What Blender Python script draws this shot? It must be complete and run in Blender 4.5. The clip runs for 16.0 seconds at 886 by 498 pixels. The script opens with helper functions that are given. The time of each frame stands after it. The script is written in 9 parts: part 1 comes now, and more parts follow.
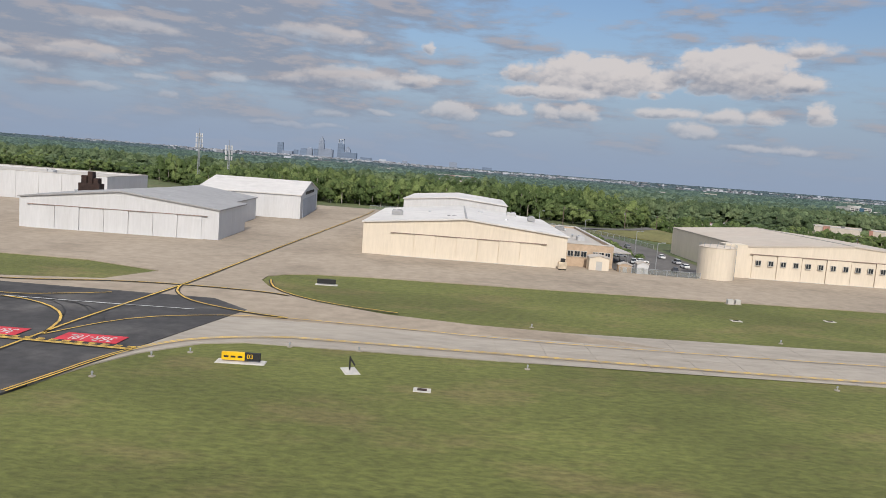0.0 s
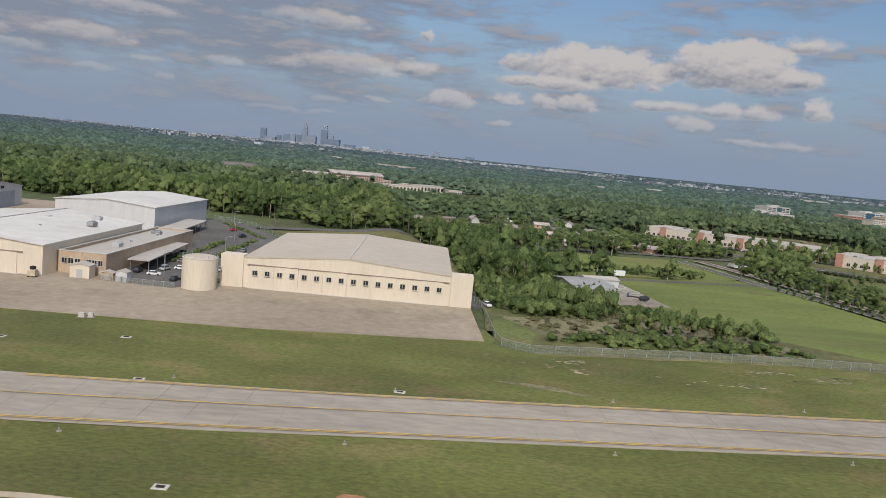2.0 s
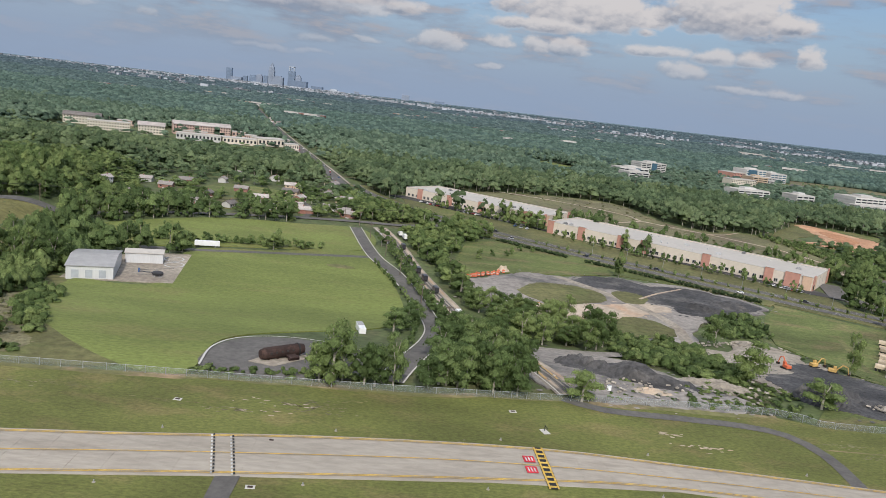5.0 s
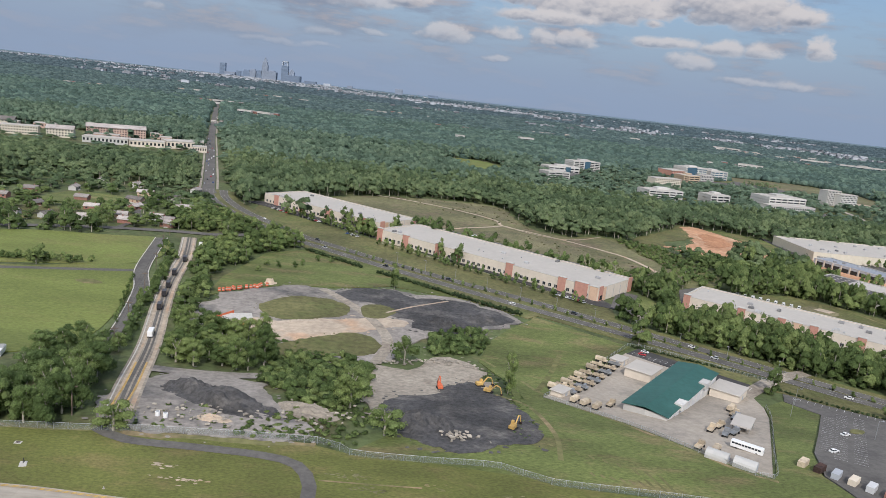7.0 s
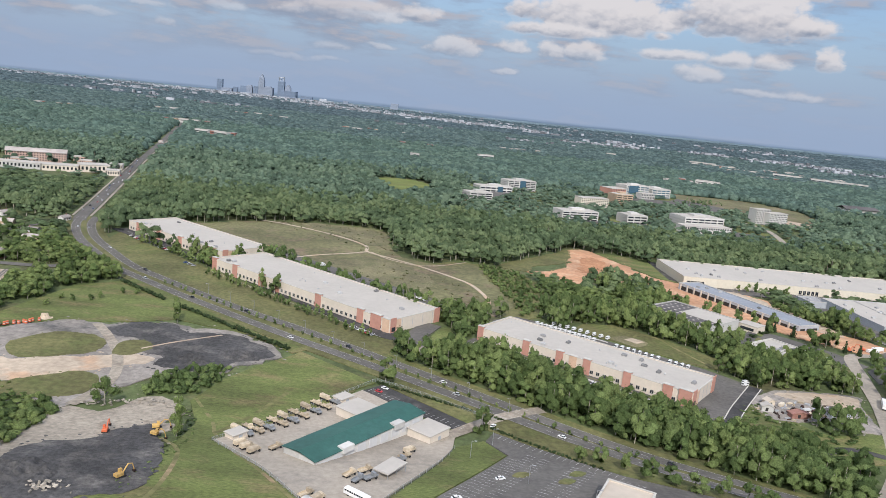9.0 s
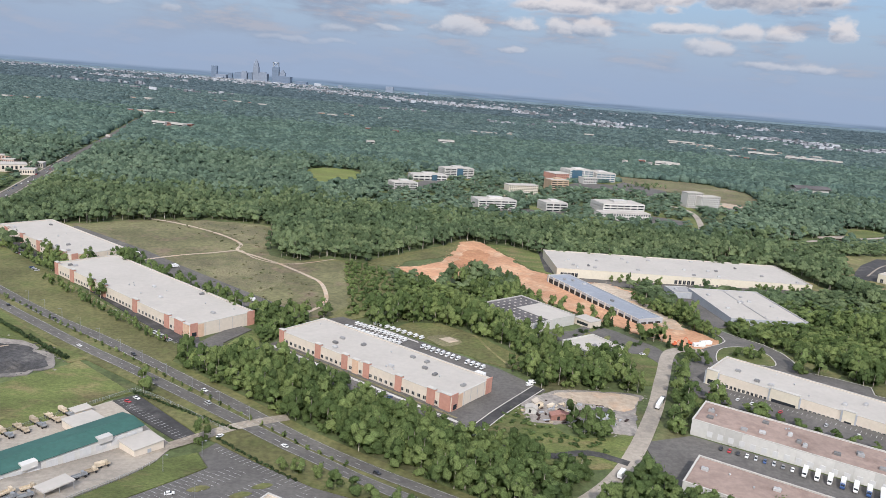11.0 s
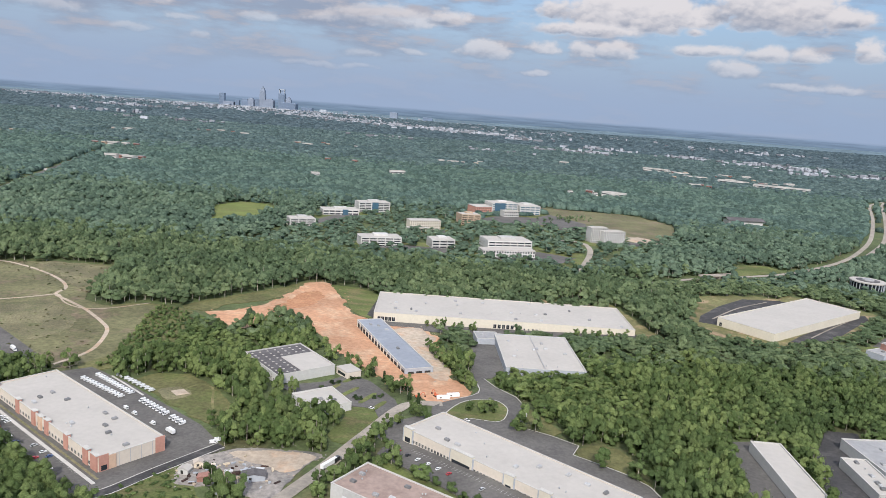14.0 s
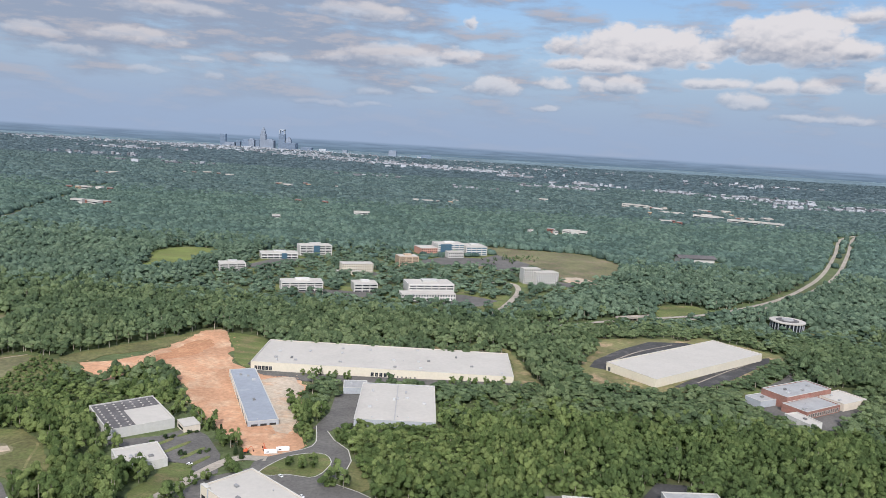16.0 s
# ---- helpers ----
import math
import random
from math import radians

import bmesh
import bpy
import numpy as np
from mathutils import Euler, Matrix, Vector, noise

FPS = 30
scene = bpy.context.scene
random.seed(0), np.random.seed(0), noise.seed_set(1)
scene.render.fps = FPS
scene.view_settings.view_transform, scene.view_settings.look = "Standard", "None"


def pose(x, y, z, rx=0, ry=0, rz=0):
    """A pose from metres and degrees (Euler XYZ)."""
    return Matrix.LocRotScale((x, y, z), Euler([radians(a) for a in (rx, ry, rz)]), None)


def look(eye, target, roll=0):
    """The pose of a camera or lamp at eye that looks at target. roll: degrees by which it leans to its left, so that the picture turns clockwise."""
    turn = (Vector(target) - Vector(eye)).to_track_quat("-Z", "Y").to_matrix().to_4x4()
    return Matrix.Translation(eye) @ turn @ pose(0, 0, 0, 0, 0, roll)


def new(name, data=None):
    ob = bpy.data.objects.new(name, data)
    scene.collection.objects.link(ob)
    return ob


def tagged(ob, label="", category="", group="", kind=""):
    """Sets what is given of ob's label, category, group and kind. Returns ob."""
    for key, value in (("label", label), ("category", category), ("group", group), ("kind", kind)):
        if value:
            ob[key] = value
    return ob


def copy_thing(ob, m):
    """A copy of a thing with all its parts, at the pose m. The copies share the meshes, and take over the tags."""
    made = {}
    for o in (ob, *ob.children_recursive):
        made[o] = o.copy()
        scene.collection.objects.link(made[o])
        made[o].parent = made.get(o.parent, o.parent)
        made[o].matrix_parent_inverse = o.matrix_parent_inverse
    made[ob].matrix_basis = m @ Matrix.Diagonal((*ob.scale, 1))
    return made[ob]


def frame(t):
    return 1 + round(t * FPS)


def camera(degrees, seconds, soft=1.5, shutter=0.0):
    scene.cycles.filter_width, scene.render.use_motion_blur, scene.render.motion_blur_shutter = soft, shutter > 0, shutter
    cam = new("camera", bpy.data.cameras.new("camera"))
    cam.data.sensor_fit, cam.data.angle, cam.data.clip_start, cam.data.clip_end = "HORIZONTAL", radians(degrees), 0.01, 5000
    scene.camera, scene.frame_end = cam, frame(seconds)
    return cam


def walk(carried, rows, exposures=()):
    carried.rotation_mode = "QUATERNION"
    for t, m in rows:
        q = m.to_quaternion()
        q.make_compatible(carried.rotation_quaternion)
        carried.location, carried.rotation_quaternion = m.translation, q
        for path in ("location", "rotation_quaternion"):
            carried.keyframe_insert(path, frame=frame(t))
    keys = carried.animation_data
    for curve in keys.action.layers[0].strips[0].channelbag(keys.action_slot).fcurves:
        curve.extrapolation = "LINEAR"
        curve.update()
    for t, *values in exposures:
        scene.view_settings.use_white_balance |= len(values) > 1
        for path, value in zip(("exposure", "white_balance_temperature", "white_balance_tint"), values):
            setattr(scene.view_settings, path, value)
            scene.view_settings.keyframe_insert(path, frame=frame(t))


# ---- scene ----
cam = camera(62.05, 16.0, 0.75)
PATH = [
    (0, pose(0.00, -0.00, 13.78, 83.62, -4.38, -0.05)),
    (0.5, pose(19.45, -0.52, 15.95, 83.45, -4.73, -0.08)),
    (1, pose(38.88, -1.14, 18.42, 83.17, -5.15, -0.16)),
    (1.5, pose(58.27, -1.83, 21.15, 82.92, -5.41, -0.26)),
    (2, pose(77.64, -2.57, 24.11, 82.75, -5.55, -0.32)),
    (2.5, pose(96.98, -3.34, 27.26, 82.64, -5.87, -0.39)),
    (3, pose(116.28, -4.12, 30.58, 82.33, -6.26, -0.51)),
    (3.5, pose(135.56, -4.90, 34.02, 81.69, -6.48, -0.62)),
    (4, pose(154.80, -5.65, 37.58, 80.72, -6.60, -0.82)),
    (4.5, pose(174.01, -6.37, 41.21, 79.54, -6.54, -1.05)),
    (4.7, pose(181.69, -6.64, 42.69, 79.08, -6.51, -1.09)),
    (5.2, pose(200.86, -7.29, 46.42, 78.19, -6.47, -1.15)),
    (5.7, pose(220.00, -7.87, 50.18, 77.74, -6.46, -1.02)),
    (6.3, pose(242.92, -8.46, 54.74, 77.64, -6.43, -0.78)),
    (6.8, pose(261.99, -8.87, 58.56, 77.77, -6.36, -0.62)),
    (7, pose(269.60, -9.00, 60.09, 77.90, -6.20, -0.62)),
    (7.5, pose(288.63, -9.27, 63.90, 78.01, -6.21, -0.47)),
    (8, pose(307.62, -9.45, 67.71, 78.27, -5.98, -0.25)),
    (8.5, pose(326.59, -9.52, 71.50, 78.64, -5.88, -0.09)),
    (9, pose(345.52, -9.48, 75.27, 78.82, -5.86, 0.04)),
    (9.2, pose(353.09, -9.44, 76.77, 78.78, -5.81, 0.13)),
    (9.7, pose(371.98, -9.25, 80.49, 78.64, -5.61, 0.27)),
    (10.2, pose(390.85, -8.97, 84.18, 78.17, -5.22, 0.40)),
    (10.8, pose(413.45, -8.49, 88.55, 77.48, -4.70, 0.58)),
    (11.3, pose(432.26, -7.98, 92.15, 77.04, -4.41, 0.80)),
    (11.5, pose(439.77, -7.75, 93.57, 76.86, -4.35, 0.90)),
    (12, pose(458.55, -7.11, 97.08, 76.63, -4.18, 1.15)),
    (12.5, pose(477.30, -6.40, 100.54, 76.85, -4.00, 1.50)),
    (13, pose(496.02, -5.61, 103.92, 77.42, -4.08, 1.86)),
    (13.5, pose(514.73, -4.75, 107.24, 78.10, -4.23, 2.21)),
    (14, pose(533.42, -3.85, 110.47, 78.91, -4.23, 2.45)),
    (14.5, pose(552.09, -2.91, 113.60, 79.74, -4.19, 2.76)),
    (15, pose(570.74, -1.94, 116.63, 80.49, -3.95, 3.04)),
    (15.5, pose(589.38, -0.97, 119.55, 81.13, -3.56, 3.18)),
    (16, pose(608.00, -0.00, 122.32, 81.60, -3.38, 3.29)),
]
EXPOSURES = [(0, -0.05, 6400, 12), (0.5, -0.29, 6400, 12), (1.5, -0.27, 6400, 12), (2.5, -0.29, 6350, 11), (3.2, -0.25, 6300, 11), (4.2, 0.0, 6250, 11), (4.7, -0.02, 6250, 11), (7, -0.05, 6150, 12), (7.5, -0.07, 6150, 12), (8.2, 0.10, 6150, 12),
             (9, 0.16, 6150, 12), (12, 0.22, 6150, 13), (16, 0.22, 6100, 12)]
walk(cam, PATH, EXPOSURES)


# ---------------------------------------------------------------- light
SUN_AZ, SUN_EL = 177.0, 40.0      # the sun stands behind the camera


def sun_way():
    a, e = radians(SUN_AZ), radians(SUN_EL)
    return Vector((math.sin(a) * math.cos(e), math.cos(a) * math.cos(e), math.sin(e)))


class Nodes:
    """A short way to write node trees."""

    def __init__(self, tree):
        self.t = tree

    def add(self, kind, op="", **ins):
        n = self.t.nodes.new(kind)
        if op == "FLOAT":
            n.data_type = op
        elif op:
            n.operation = op
        for key, value in ins.items():
            self.put(n.inputs[key.replace("_", " ")], value)
        return n

    def put(self, socket, value):
        if isinstance(value, bpy.types.NodeSocket):
            self.t.links.new(value, socket)
        else:
            socket.default_value = value

    def math(self, op, a, b=0.0, c=0.0, clamp=False):
        n = self.t.nodes.new("ShaderNodeMath")
        n.operation, n.use_clamp = op, clamp
        for s, v in zip(n.inputs, (a, b, c)):
            self.put(s, v)
        return n.outputs[0]

    def ramp(self, v, lo, hi, to_lo=0.0, to_hi=1.0):
        n = self.t.nodes.new("ShaderNodeMapRange")
        n.interpolation_type = "SMOOTHSTEP"
        for s, x in zip(n.inputs, (v, lo, hi, to_lo, to_hi)):
            self.put(s, x)
        return n.outputs[0]

    def mix(self, f, a, b, blend="MIX"):
        n = self.t.nodes.new("ShaderNodeMix")
        n.data_type, n.blend_type = "RGBA", blend
        for s, v in ((n.inputs[0], f), (n.inputs[6], a), (n.inputs[7], b)):
            self.put(s, v if isinstance(v, (bpy.types.NodeSocket, float, int)) else (*v, 1) if len(v) == 3 else v)
        return n.outputs[2]

    def noise(self, vec, scale, detail=4.0, rough=0.55, out=0):
        n = self.add("ShaderNodeTexNoise", Scale=scale, Detail=detail, Roughness=rough)
        if vec is not None:
            self.put(n.inputs["Vector"], vec)
        return n.outputs[out]


world = bpy.data.worlds.new("sky")
scene.world = world
world.use_nodes = True
world.node_tree.nodes.clear()
W = Nodes(world.node_tree)
sky = W.add("ShaderNodeTexSky")
sky.sky_type, sky.sun_disc, sky.sun_elevation, sky.sun_rotation = "NISHITA", False, radians(SUN_EL), radians(SUN_AZ)
sky.altitude, sky.air_density, sky.dust_density, sky.ozone_density = 250.0, 1.1, 2.2, 1.5
way = W.add("ShaderNodeTexCoord").outputs["Generated"]
sep = W.add("ShaderNodeSeparateXYZ", Vector=way)
DEG = 57.29578
az = W.math("MULTIPLY", W.math("ARCTAN2", sep.outputs[0], sep.outputs[1]), DEG)
el = W.math("MULTIPLY", W.math("ARCSINE", sep.outputs[2]), DEG)
# clouds: ragged heaps, given by heading, height above the horizon and half sizes in degrees
ae = W.add("ShaderNodeCombineXYZ", X=az, Y=W.math("MULTIPLY", el, 1.6)).outputs[0]
rag_wisp = W.noise(ae, 0.75, 7.0, 0.58)


def billows(vec):
    """Round heads like a cauliflower, large and small: 0 in the middle of a head."""
    big = W.add("ShaderNodeTexVoronoi", Vector=vec, Scale=0.50, Detail=2.0, Roughness=0.45, Lacunarity=2.3, Randomness=1.0)
    return big.outputs["Distance"]


warp = W.add("ShaderNodeVectorMath", "ADD", Vector=ae)
W.put(warp.inputs[1], W.add("ShaderNodeVectorMath", "SCALE", Vector=W.noise(ae, 0.9, 4.0, 0.6, 1), Scale=0.9).outputs[0])
warp_up = W.add("ShaderNodeVectorMath", "ADD", Vector=warp.outputs[0])
warp_up.inputs[1].default_value = (-0.18, 0.40, 0.0)
head, head_up = billows(warp.outputs[0]), billows(warp_up.outputs[0])
rag_fine = W.math("ADD", W.math("MULTIPLY", head, 0.85), W.math("MULTIPLY", rag_wisp, 0.45))
relief = W.math("SUBTRACT", head_up, head)
rag_side = W.noise(ae, 0.5, 4.0, 0.6, 1)
side = W.add("ShaderNodeSeparateColor", Color=rag_side)
push_x = W.math("MULTIPLY", W.math("SUBTRACT", side.outputs[0], 0.5), 2.2)
push_y = W.math("MULTIPLY", W.math("SUBTRACT", side.outputs[1], 0.5), 0.7)
az_p, el_p = W.math("ADD", az, push_x), W.math("ADD", el, push_y)

heap = bpy.data.node_groups.new("cloud_heap", "ShaderNodeTree")
for nm in ("az", "el", "rag", "a", "e", "w", "h", "relief"):
    heap.interface.new_socket(nm, in_out="INPUT", socket_type="NodeSocketFloat")
for nm in ("mask", "shade"):
    heap.interface.new_socket(nm, in_out="OUTPUT", socket_type="NodeSocketFloat")
H = Nodes(heap)
gi, go = heap.nodes.new("NodeGroupInput").outputs, heap.nodes.new("NodeGroupOutput")
dx = H.math("DIVIDE", H.math("SUBTRACT", gi[0], gi[3]), gi[5])
dy = H.math("DIVIDE", H.math("SUBTRACT", gi[1], gi[4]), gi[6])
low = H.math("MULTIPLY", H.math("MINIMUM", dy, 0.0), 0.6)
dd = H.math("SQRT", H.math("ADD", H.math("MULTIPLY", dx, dx), H.math("POWER", H.math("ADD", dy, low), 2.0)))
dd = H.math("ADD", dd, H.math("MULTIPLY", H.math("SUBTRACT", gi[2], 0.92), 0.62))
soft = H.math("DIVIDE", 0.22, H.math("ADD", gi[6], 0.25))
heap.links.new(H.math("MULTIPLY", H.ramp(dd, H.math("ADD", 1.05, soft), H.math("SUBTRACT", 0.90, soft)), H.ramp(dy, -1.30, -0.25)), go.inputs[0])
lit = H.math("ADD", H.math("ADD", dy, H.math("MULTIPLY", gi[7], 0.75)), H.math("MULTIPLY", dx, 0.25))
heap.links.new(H.ramp(lit, -0.95, 0.45), go.inputs[1])

CLOUDS = [
    (-7.5, 5.9, 4.0, 1.1), (-11.8, 5.5, 1.1, 0.5), (-24.8, 3.7, 1.7, 0.4), (-20.5, 3.6, 1.0, 0.4), (-8.7, 3.3, 1.5, 0.4), (-8.9, 2.4, 1.2, 0.3), (-5.1, 3.7, 1.5, 0.3), (-26.2, 5.7, 3.7, 0.8),
    (-9.9, 8.9, 3.7, 0.8), (-22.9, 7.9, 3.2, 0.6), (-16.6, 5.2, 1.5, 0.5), (-31.9, 5.5, 2.2, 0.7), (-29.7, 4.5, 2.7, 0.5), (-21.6, 4.7, 1.7, 0.4), (-12.4, 2.2, 2.4, 0.3), (11.0, 7.2, 6.8, 1.9),
    (21.0, 7.9, 4.7, 2.3), (-1.6, 8.6, 0.7, 0.6), (-2.5, 6.2, 1.5, 0.7), (25.2, 7.3, 1.8, 0.8), (26.6, 5.3, 0.9, 1.0), (0.4, 4.1, 2.3, 0.9), (4.7, 4.6, 1.5, 0.6), (7.6, 4.5, 1.1, 0.7),
    (10.0, 4.6, 1.6, 0.9), (16.3, 5.0, 2.7, 0.5), (20.4, 4.9, 1.6, 0.7), (22.9, 4.9, 1.2, 0.6), (18.5, 3.8, 1.6, 0.7), (22.1, 2.9, 2.4, 0.4), (25.3, 2.8, 1.5, 0.4), (15.3, 6.4, 0.9, 0.4),
    (7.5, 6.1, 4.2, 0.6), (4.3, 2.8, 1.1, 0.3), (25.5, 9.6, 1.7, 0.6)]
mask = shade = None
for a, e, w, h in CLOUDS:
    g = world.node_tree.nodes.new("ShaderNodeGroup")
    g.node_tree = heap
    for s, v in zip(g.inputs, (az_p, el_p, rag_fine, a, e, w, h, relief)):
        W.put(s, v)
    if mask is None:
        mask, shade = g.outputs[0], g.outputs[1]
    else:
        shade = W.add("ShaderNodeMix", "FLOAT", Factor=g.outputs[0], A=shade, B=g.outputs[1]).outputs[0]
        mask = W.math("MAXIMUM", mask, g.outputs[0])
# thin broken layers all round the sky
flat = W.add("ShaderNodeCombineXYZ", X=W.math("MULTIPLY", az, 0.10), Y=W.math("MULTIPLY", el, 0.40)).outputs[0]
above = W.add("ShaderNodeCombineXYZ", X=W.math("MULTIPLY", az, 0.10), Y=W.math("MULTIPLY", W.math("ADD", el, 0.55), 0.40)).outputs[0]
more = W.math("MULTIPLY", W.ramp(az, 2.0, -14.0), W.ramp(el, 4.0, 7.0))
puff, puff_above = W.noise(flat, 1.5, 7.0, 0.57), W.noise(above, 1.5, 7.0, 0.57)
layer = W.ramp(W.math("ADD", puff, W.math("SUBTRACT", W.math("MULTIPLY", more, 0.17), W.ramp(az, 0.0, 10.0, -0.035, 0.01))), 0.44, 0.68)
layer = W.math("MULTIPLY", layer, W.ramp(el, 0.8, 4.5, 0.15, 0.92))
layer_shade = W.ramp(W.math("SUBTRACT", puff, puff_above), -0.02, 0.13)
haze = W.ramp(el, 13.0, 0.5, 0.0, 0.95)
# sky toned down in view; unseen sky and layers overhead brightened as fill
blue = W.mix(W.ramp(el, 16.0, 40.0), W.mix(1.0, sky.outputs[0], (0.68, 0.73, 0.78), "MULTIPLY"), sky.outputs[0])
air = W.mix(haze, blue, (2.08, 2.60, 3.45))
high = W.ramp(el, 14.0, 40.0)
thin = W.mix(layer_shade, W.mix(high, (1.86, 2.14, 2.66), (6.6, 6.9, 7.4)), W.mix(high, (2.75, 2.66, 2.82), (12.0, 12.0, 12.1)))
thick = W.mix(shade, (1.52, 1.76, 2.22), (4.6, 4.3, 4.12))
seen = W.mix(layer, air, thin)
seen = W.mix(W.math("MULTIPLY", W.math("MULTIPLY", mask, W.ramp(az, -12.0, 4.0, 0.5, 1.0)), W.ramp(el, 2.0, 7.0, 0.38, 0.95)), seen, thick)
# past the last woods: land to the horizon painted into the sky, haze included
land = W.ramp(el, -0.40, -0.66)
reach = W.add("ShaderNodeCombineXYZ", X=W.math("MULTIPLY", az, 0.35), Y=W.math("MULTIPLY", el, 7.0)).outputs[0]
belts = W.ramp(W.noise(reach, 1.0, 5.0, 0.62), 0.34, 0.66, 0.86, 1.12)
hazed_land_tone = W.mix(W.ramp(el, -0.5, -1.7), (1.34, 1.80, 2.42), (0.66, 1.04, 1.26))
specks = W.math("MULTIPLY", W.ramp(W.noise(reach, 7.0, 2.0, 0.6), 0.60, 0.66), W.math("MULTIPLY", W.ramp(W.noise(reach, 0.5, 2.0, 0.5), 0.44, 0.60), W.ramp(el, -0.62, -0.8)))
hazed_land_tone = W.mix(1.0, hazed_land_tone, W.add("ShaderNodeCombineColor", Red=belts, Green=belts, Blue=belts).outputs[0], "MULTIPLY")
seen = W.mix(land, seen, W.mix(W.math("MULTIPLY", specks, 0.7), hazed_land_tone, (1.7, 1.85, 2.05)))
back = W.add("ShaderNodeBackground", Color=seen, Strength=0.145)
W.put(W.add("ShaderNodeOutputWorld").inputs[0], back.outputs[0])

sun = new("sun", bpy.data.lights.new("sun", "SUN"))
sun.data.energy, sun.data.angle, sun.data.color = 3.3, radians(0.6), (1.0, 0.94, 0.84)
sun.matrix_world = look(sun_way() * 900, (0, 0, 0))


# ---------------------------------------------------------------- materials
def surface(name, base, var=0.25, scale=0.6, big=0.06, stain=None, amount=0.4, rough=0.85, metal=0.0, bump=0.0, island=0.0, each=0.0,
            spec=0.3, stretch=(1, 1, 1), ribs=None):
    """A weathered surface: grain at two sizes, stains of another colour, relief. island, each: how far single pieces differ."""
    m = bpy.data.materials.new(name)
    m.use_nodes = True
    t = Nodes(m.node_tree)
    p = m.node_tree.nodes["Principled BSDF"]
    where = t.add("ShaderNodeNewGeometry").outputs["Position"]
    where = t.add("ShaderNodeVectorMath", "MULTIPLY", Vector=where)
    where.inputs[1].default_value = stretch
    where = where.outputs[0]
    grain = t.noise(where, scale, 5.0, 0.65)
    broad = t.noise(where, big, 4.0, 0.55)
    light = t.math("MULTIPLY", t.ramp(grain, 0.25, 0.75, 1 - var, 1 + var), t.ramp(broad, 0.3, 0.7, 1 - var * 0.7, 1 + var * 0.7))
    if island:
        r = t.add("ShaderNodeNewGeometry").outputs["Random Per Island"]
        light = t.math("MULTIPLY", light, t.ramp(r, 0.0, 1.0, 1 - island, 1 + island))
    if each:
        r = t.add("ShaderNodeObjectInfo").outputs["Random"]
        light = t.math("MULTIPLY", light, t.ramp(r, 0.0, 1.0, 1 - each, 1 + each))
    grey = t.add("ShaderNodeCombineColor", Red=light, Green=light, Blue=light).outputs[0]
    ground = (*base, 1)
    if stain:
        f = t.math("MULTIPLY", t.ramp(t.noise(where, big * 2.3, 6.0, 0.62), 0.48, 0.68), amount)
        ground = t.mix(f, base, stain)
    t.put(p.inputs["Base Color"], t.mix(1.0, ground, grey, "MULTIPLY"))
    p.inputs["Roughness"].default_value, p.inputs["Metallic"].default_value = rough, metal
    p.inputs["Specular IOR Level"].default_value = spec
    if bump:
        b = t.add("ShaderNodeBump", Strength=1.0, Distance=bump, Height=grain)
        t.put(p.inputs["Normal"], b.outputs[0])
    return m


def plain(name, base, rough=0.5, metal=0.0, spec=0.4, var=0.1, scale=1.5, each=0.0):
    return surface(name, base, var=var, scale=scale, big=scale * 0.15, rough=rough, metal=metal, spec=spec, each=each)


M = {}
M["ground"] = surface("woodland_floor", (0.085, 0.108, 0.042), 0.35, 0.5, 0.03, (0.14, 0.11, 0.06), 0.5)
# blued canopy: the haze of distance is mixed into this base colour
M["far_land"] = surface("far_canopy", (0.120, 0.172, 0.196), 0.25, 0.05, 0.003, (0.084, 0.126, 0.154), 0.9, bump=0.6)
M["airfield"] = surface("airfield_grass", (0.118, 0.128, 0.034), 0.30, 2.4, 0.07, (0.178, 0.146, 0.060), 0.7, bump=0.12, stretch=(0.6, 1.1, 1))
M["meadow"] = surface("mown_grass", (0.110, 0.132, 0.040), 0.38, 1.8, 0.055, (0.168, 0.142, 0.066), 0.9, bump=0.1, stretch=(0.55, 1.3, 1))
M["turf"] = surface("bright_turf", (0.148, 0.176, 0.046), 0.25, 1.6, 0.035, (0.182, 0.168, 0.062), 0.6, bump=0.1, stretch=(0.55, 1.3, 1))
M["dry_meadow"] = surface("dry_meadow", (0.168, 0.155, 0.055), 0.28, 0.7, 0.04, (0.125, 0.135, 0.04), 0.6, bump=0.15)
M["clay_dark"] = surface("turned_clay", (0.36, 0.18, 0.095), 0.25, 0.6, 0.05, (0.46, 0.26, 0.14), 0.7, bump=0.25)
M["clay_edge"] = surface("clay_and_thin_grass", (0.155, 0.150, 0.062), 0.25, 0.5, 0.04, (0.36, 0.25, 0.16), 0.85, bump=0.2)
M["rough_grass"] = surface("rough_grass", (0.124, 0.120, 0.048), 0.32, 0.6, 0.045, (0.088, 0.108, 0.032), 0.7, bump=0.2)
M["brown_field"] = surface("fallow_field", (0.142, 0.136, 0.066), 0.32, 0.5, 0.03, (0.182, 0.136, 0.094), 0.9, bump=0.2)
M["brush"] = surface("dry_brush", (0.175, 0.158, 0.088), 0.40, 1.2, 0.05, (0.128, 0.136, 0.058), 0.7, bump=0.25)
M["concrete"] = surface("taxiway_concrete", (0.338, 0.302, 0.252), 0.12, 0.8, 0.05, (0.265, 0.23, 0.188), 0.6, 0.9, stretch=(0.5, 1.6, 1))
M["apron"] = surface("apron_concrete", (0.325, 0.268, 0.203), 0.14, 0.7, 0.04, (0.235, 0.19, 0.142), 0.6, 0.9)
M["asphalt"] = surface("asphalt", (0.052, 0.050, 0.050), 0.22, 0.9, 0.06, (0.11, 0.104, 0.098), 0.7, 0.9)
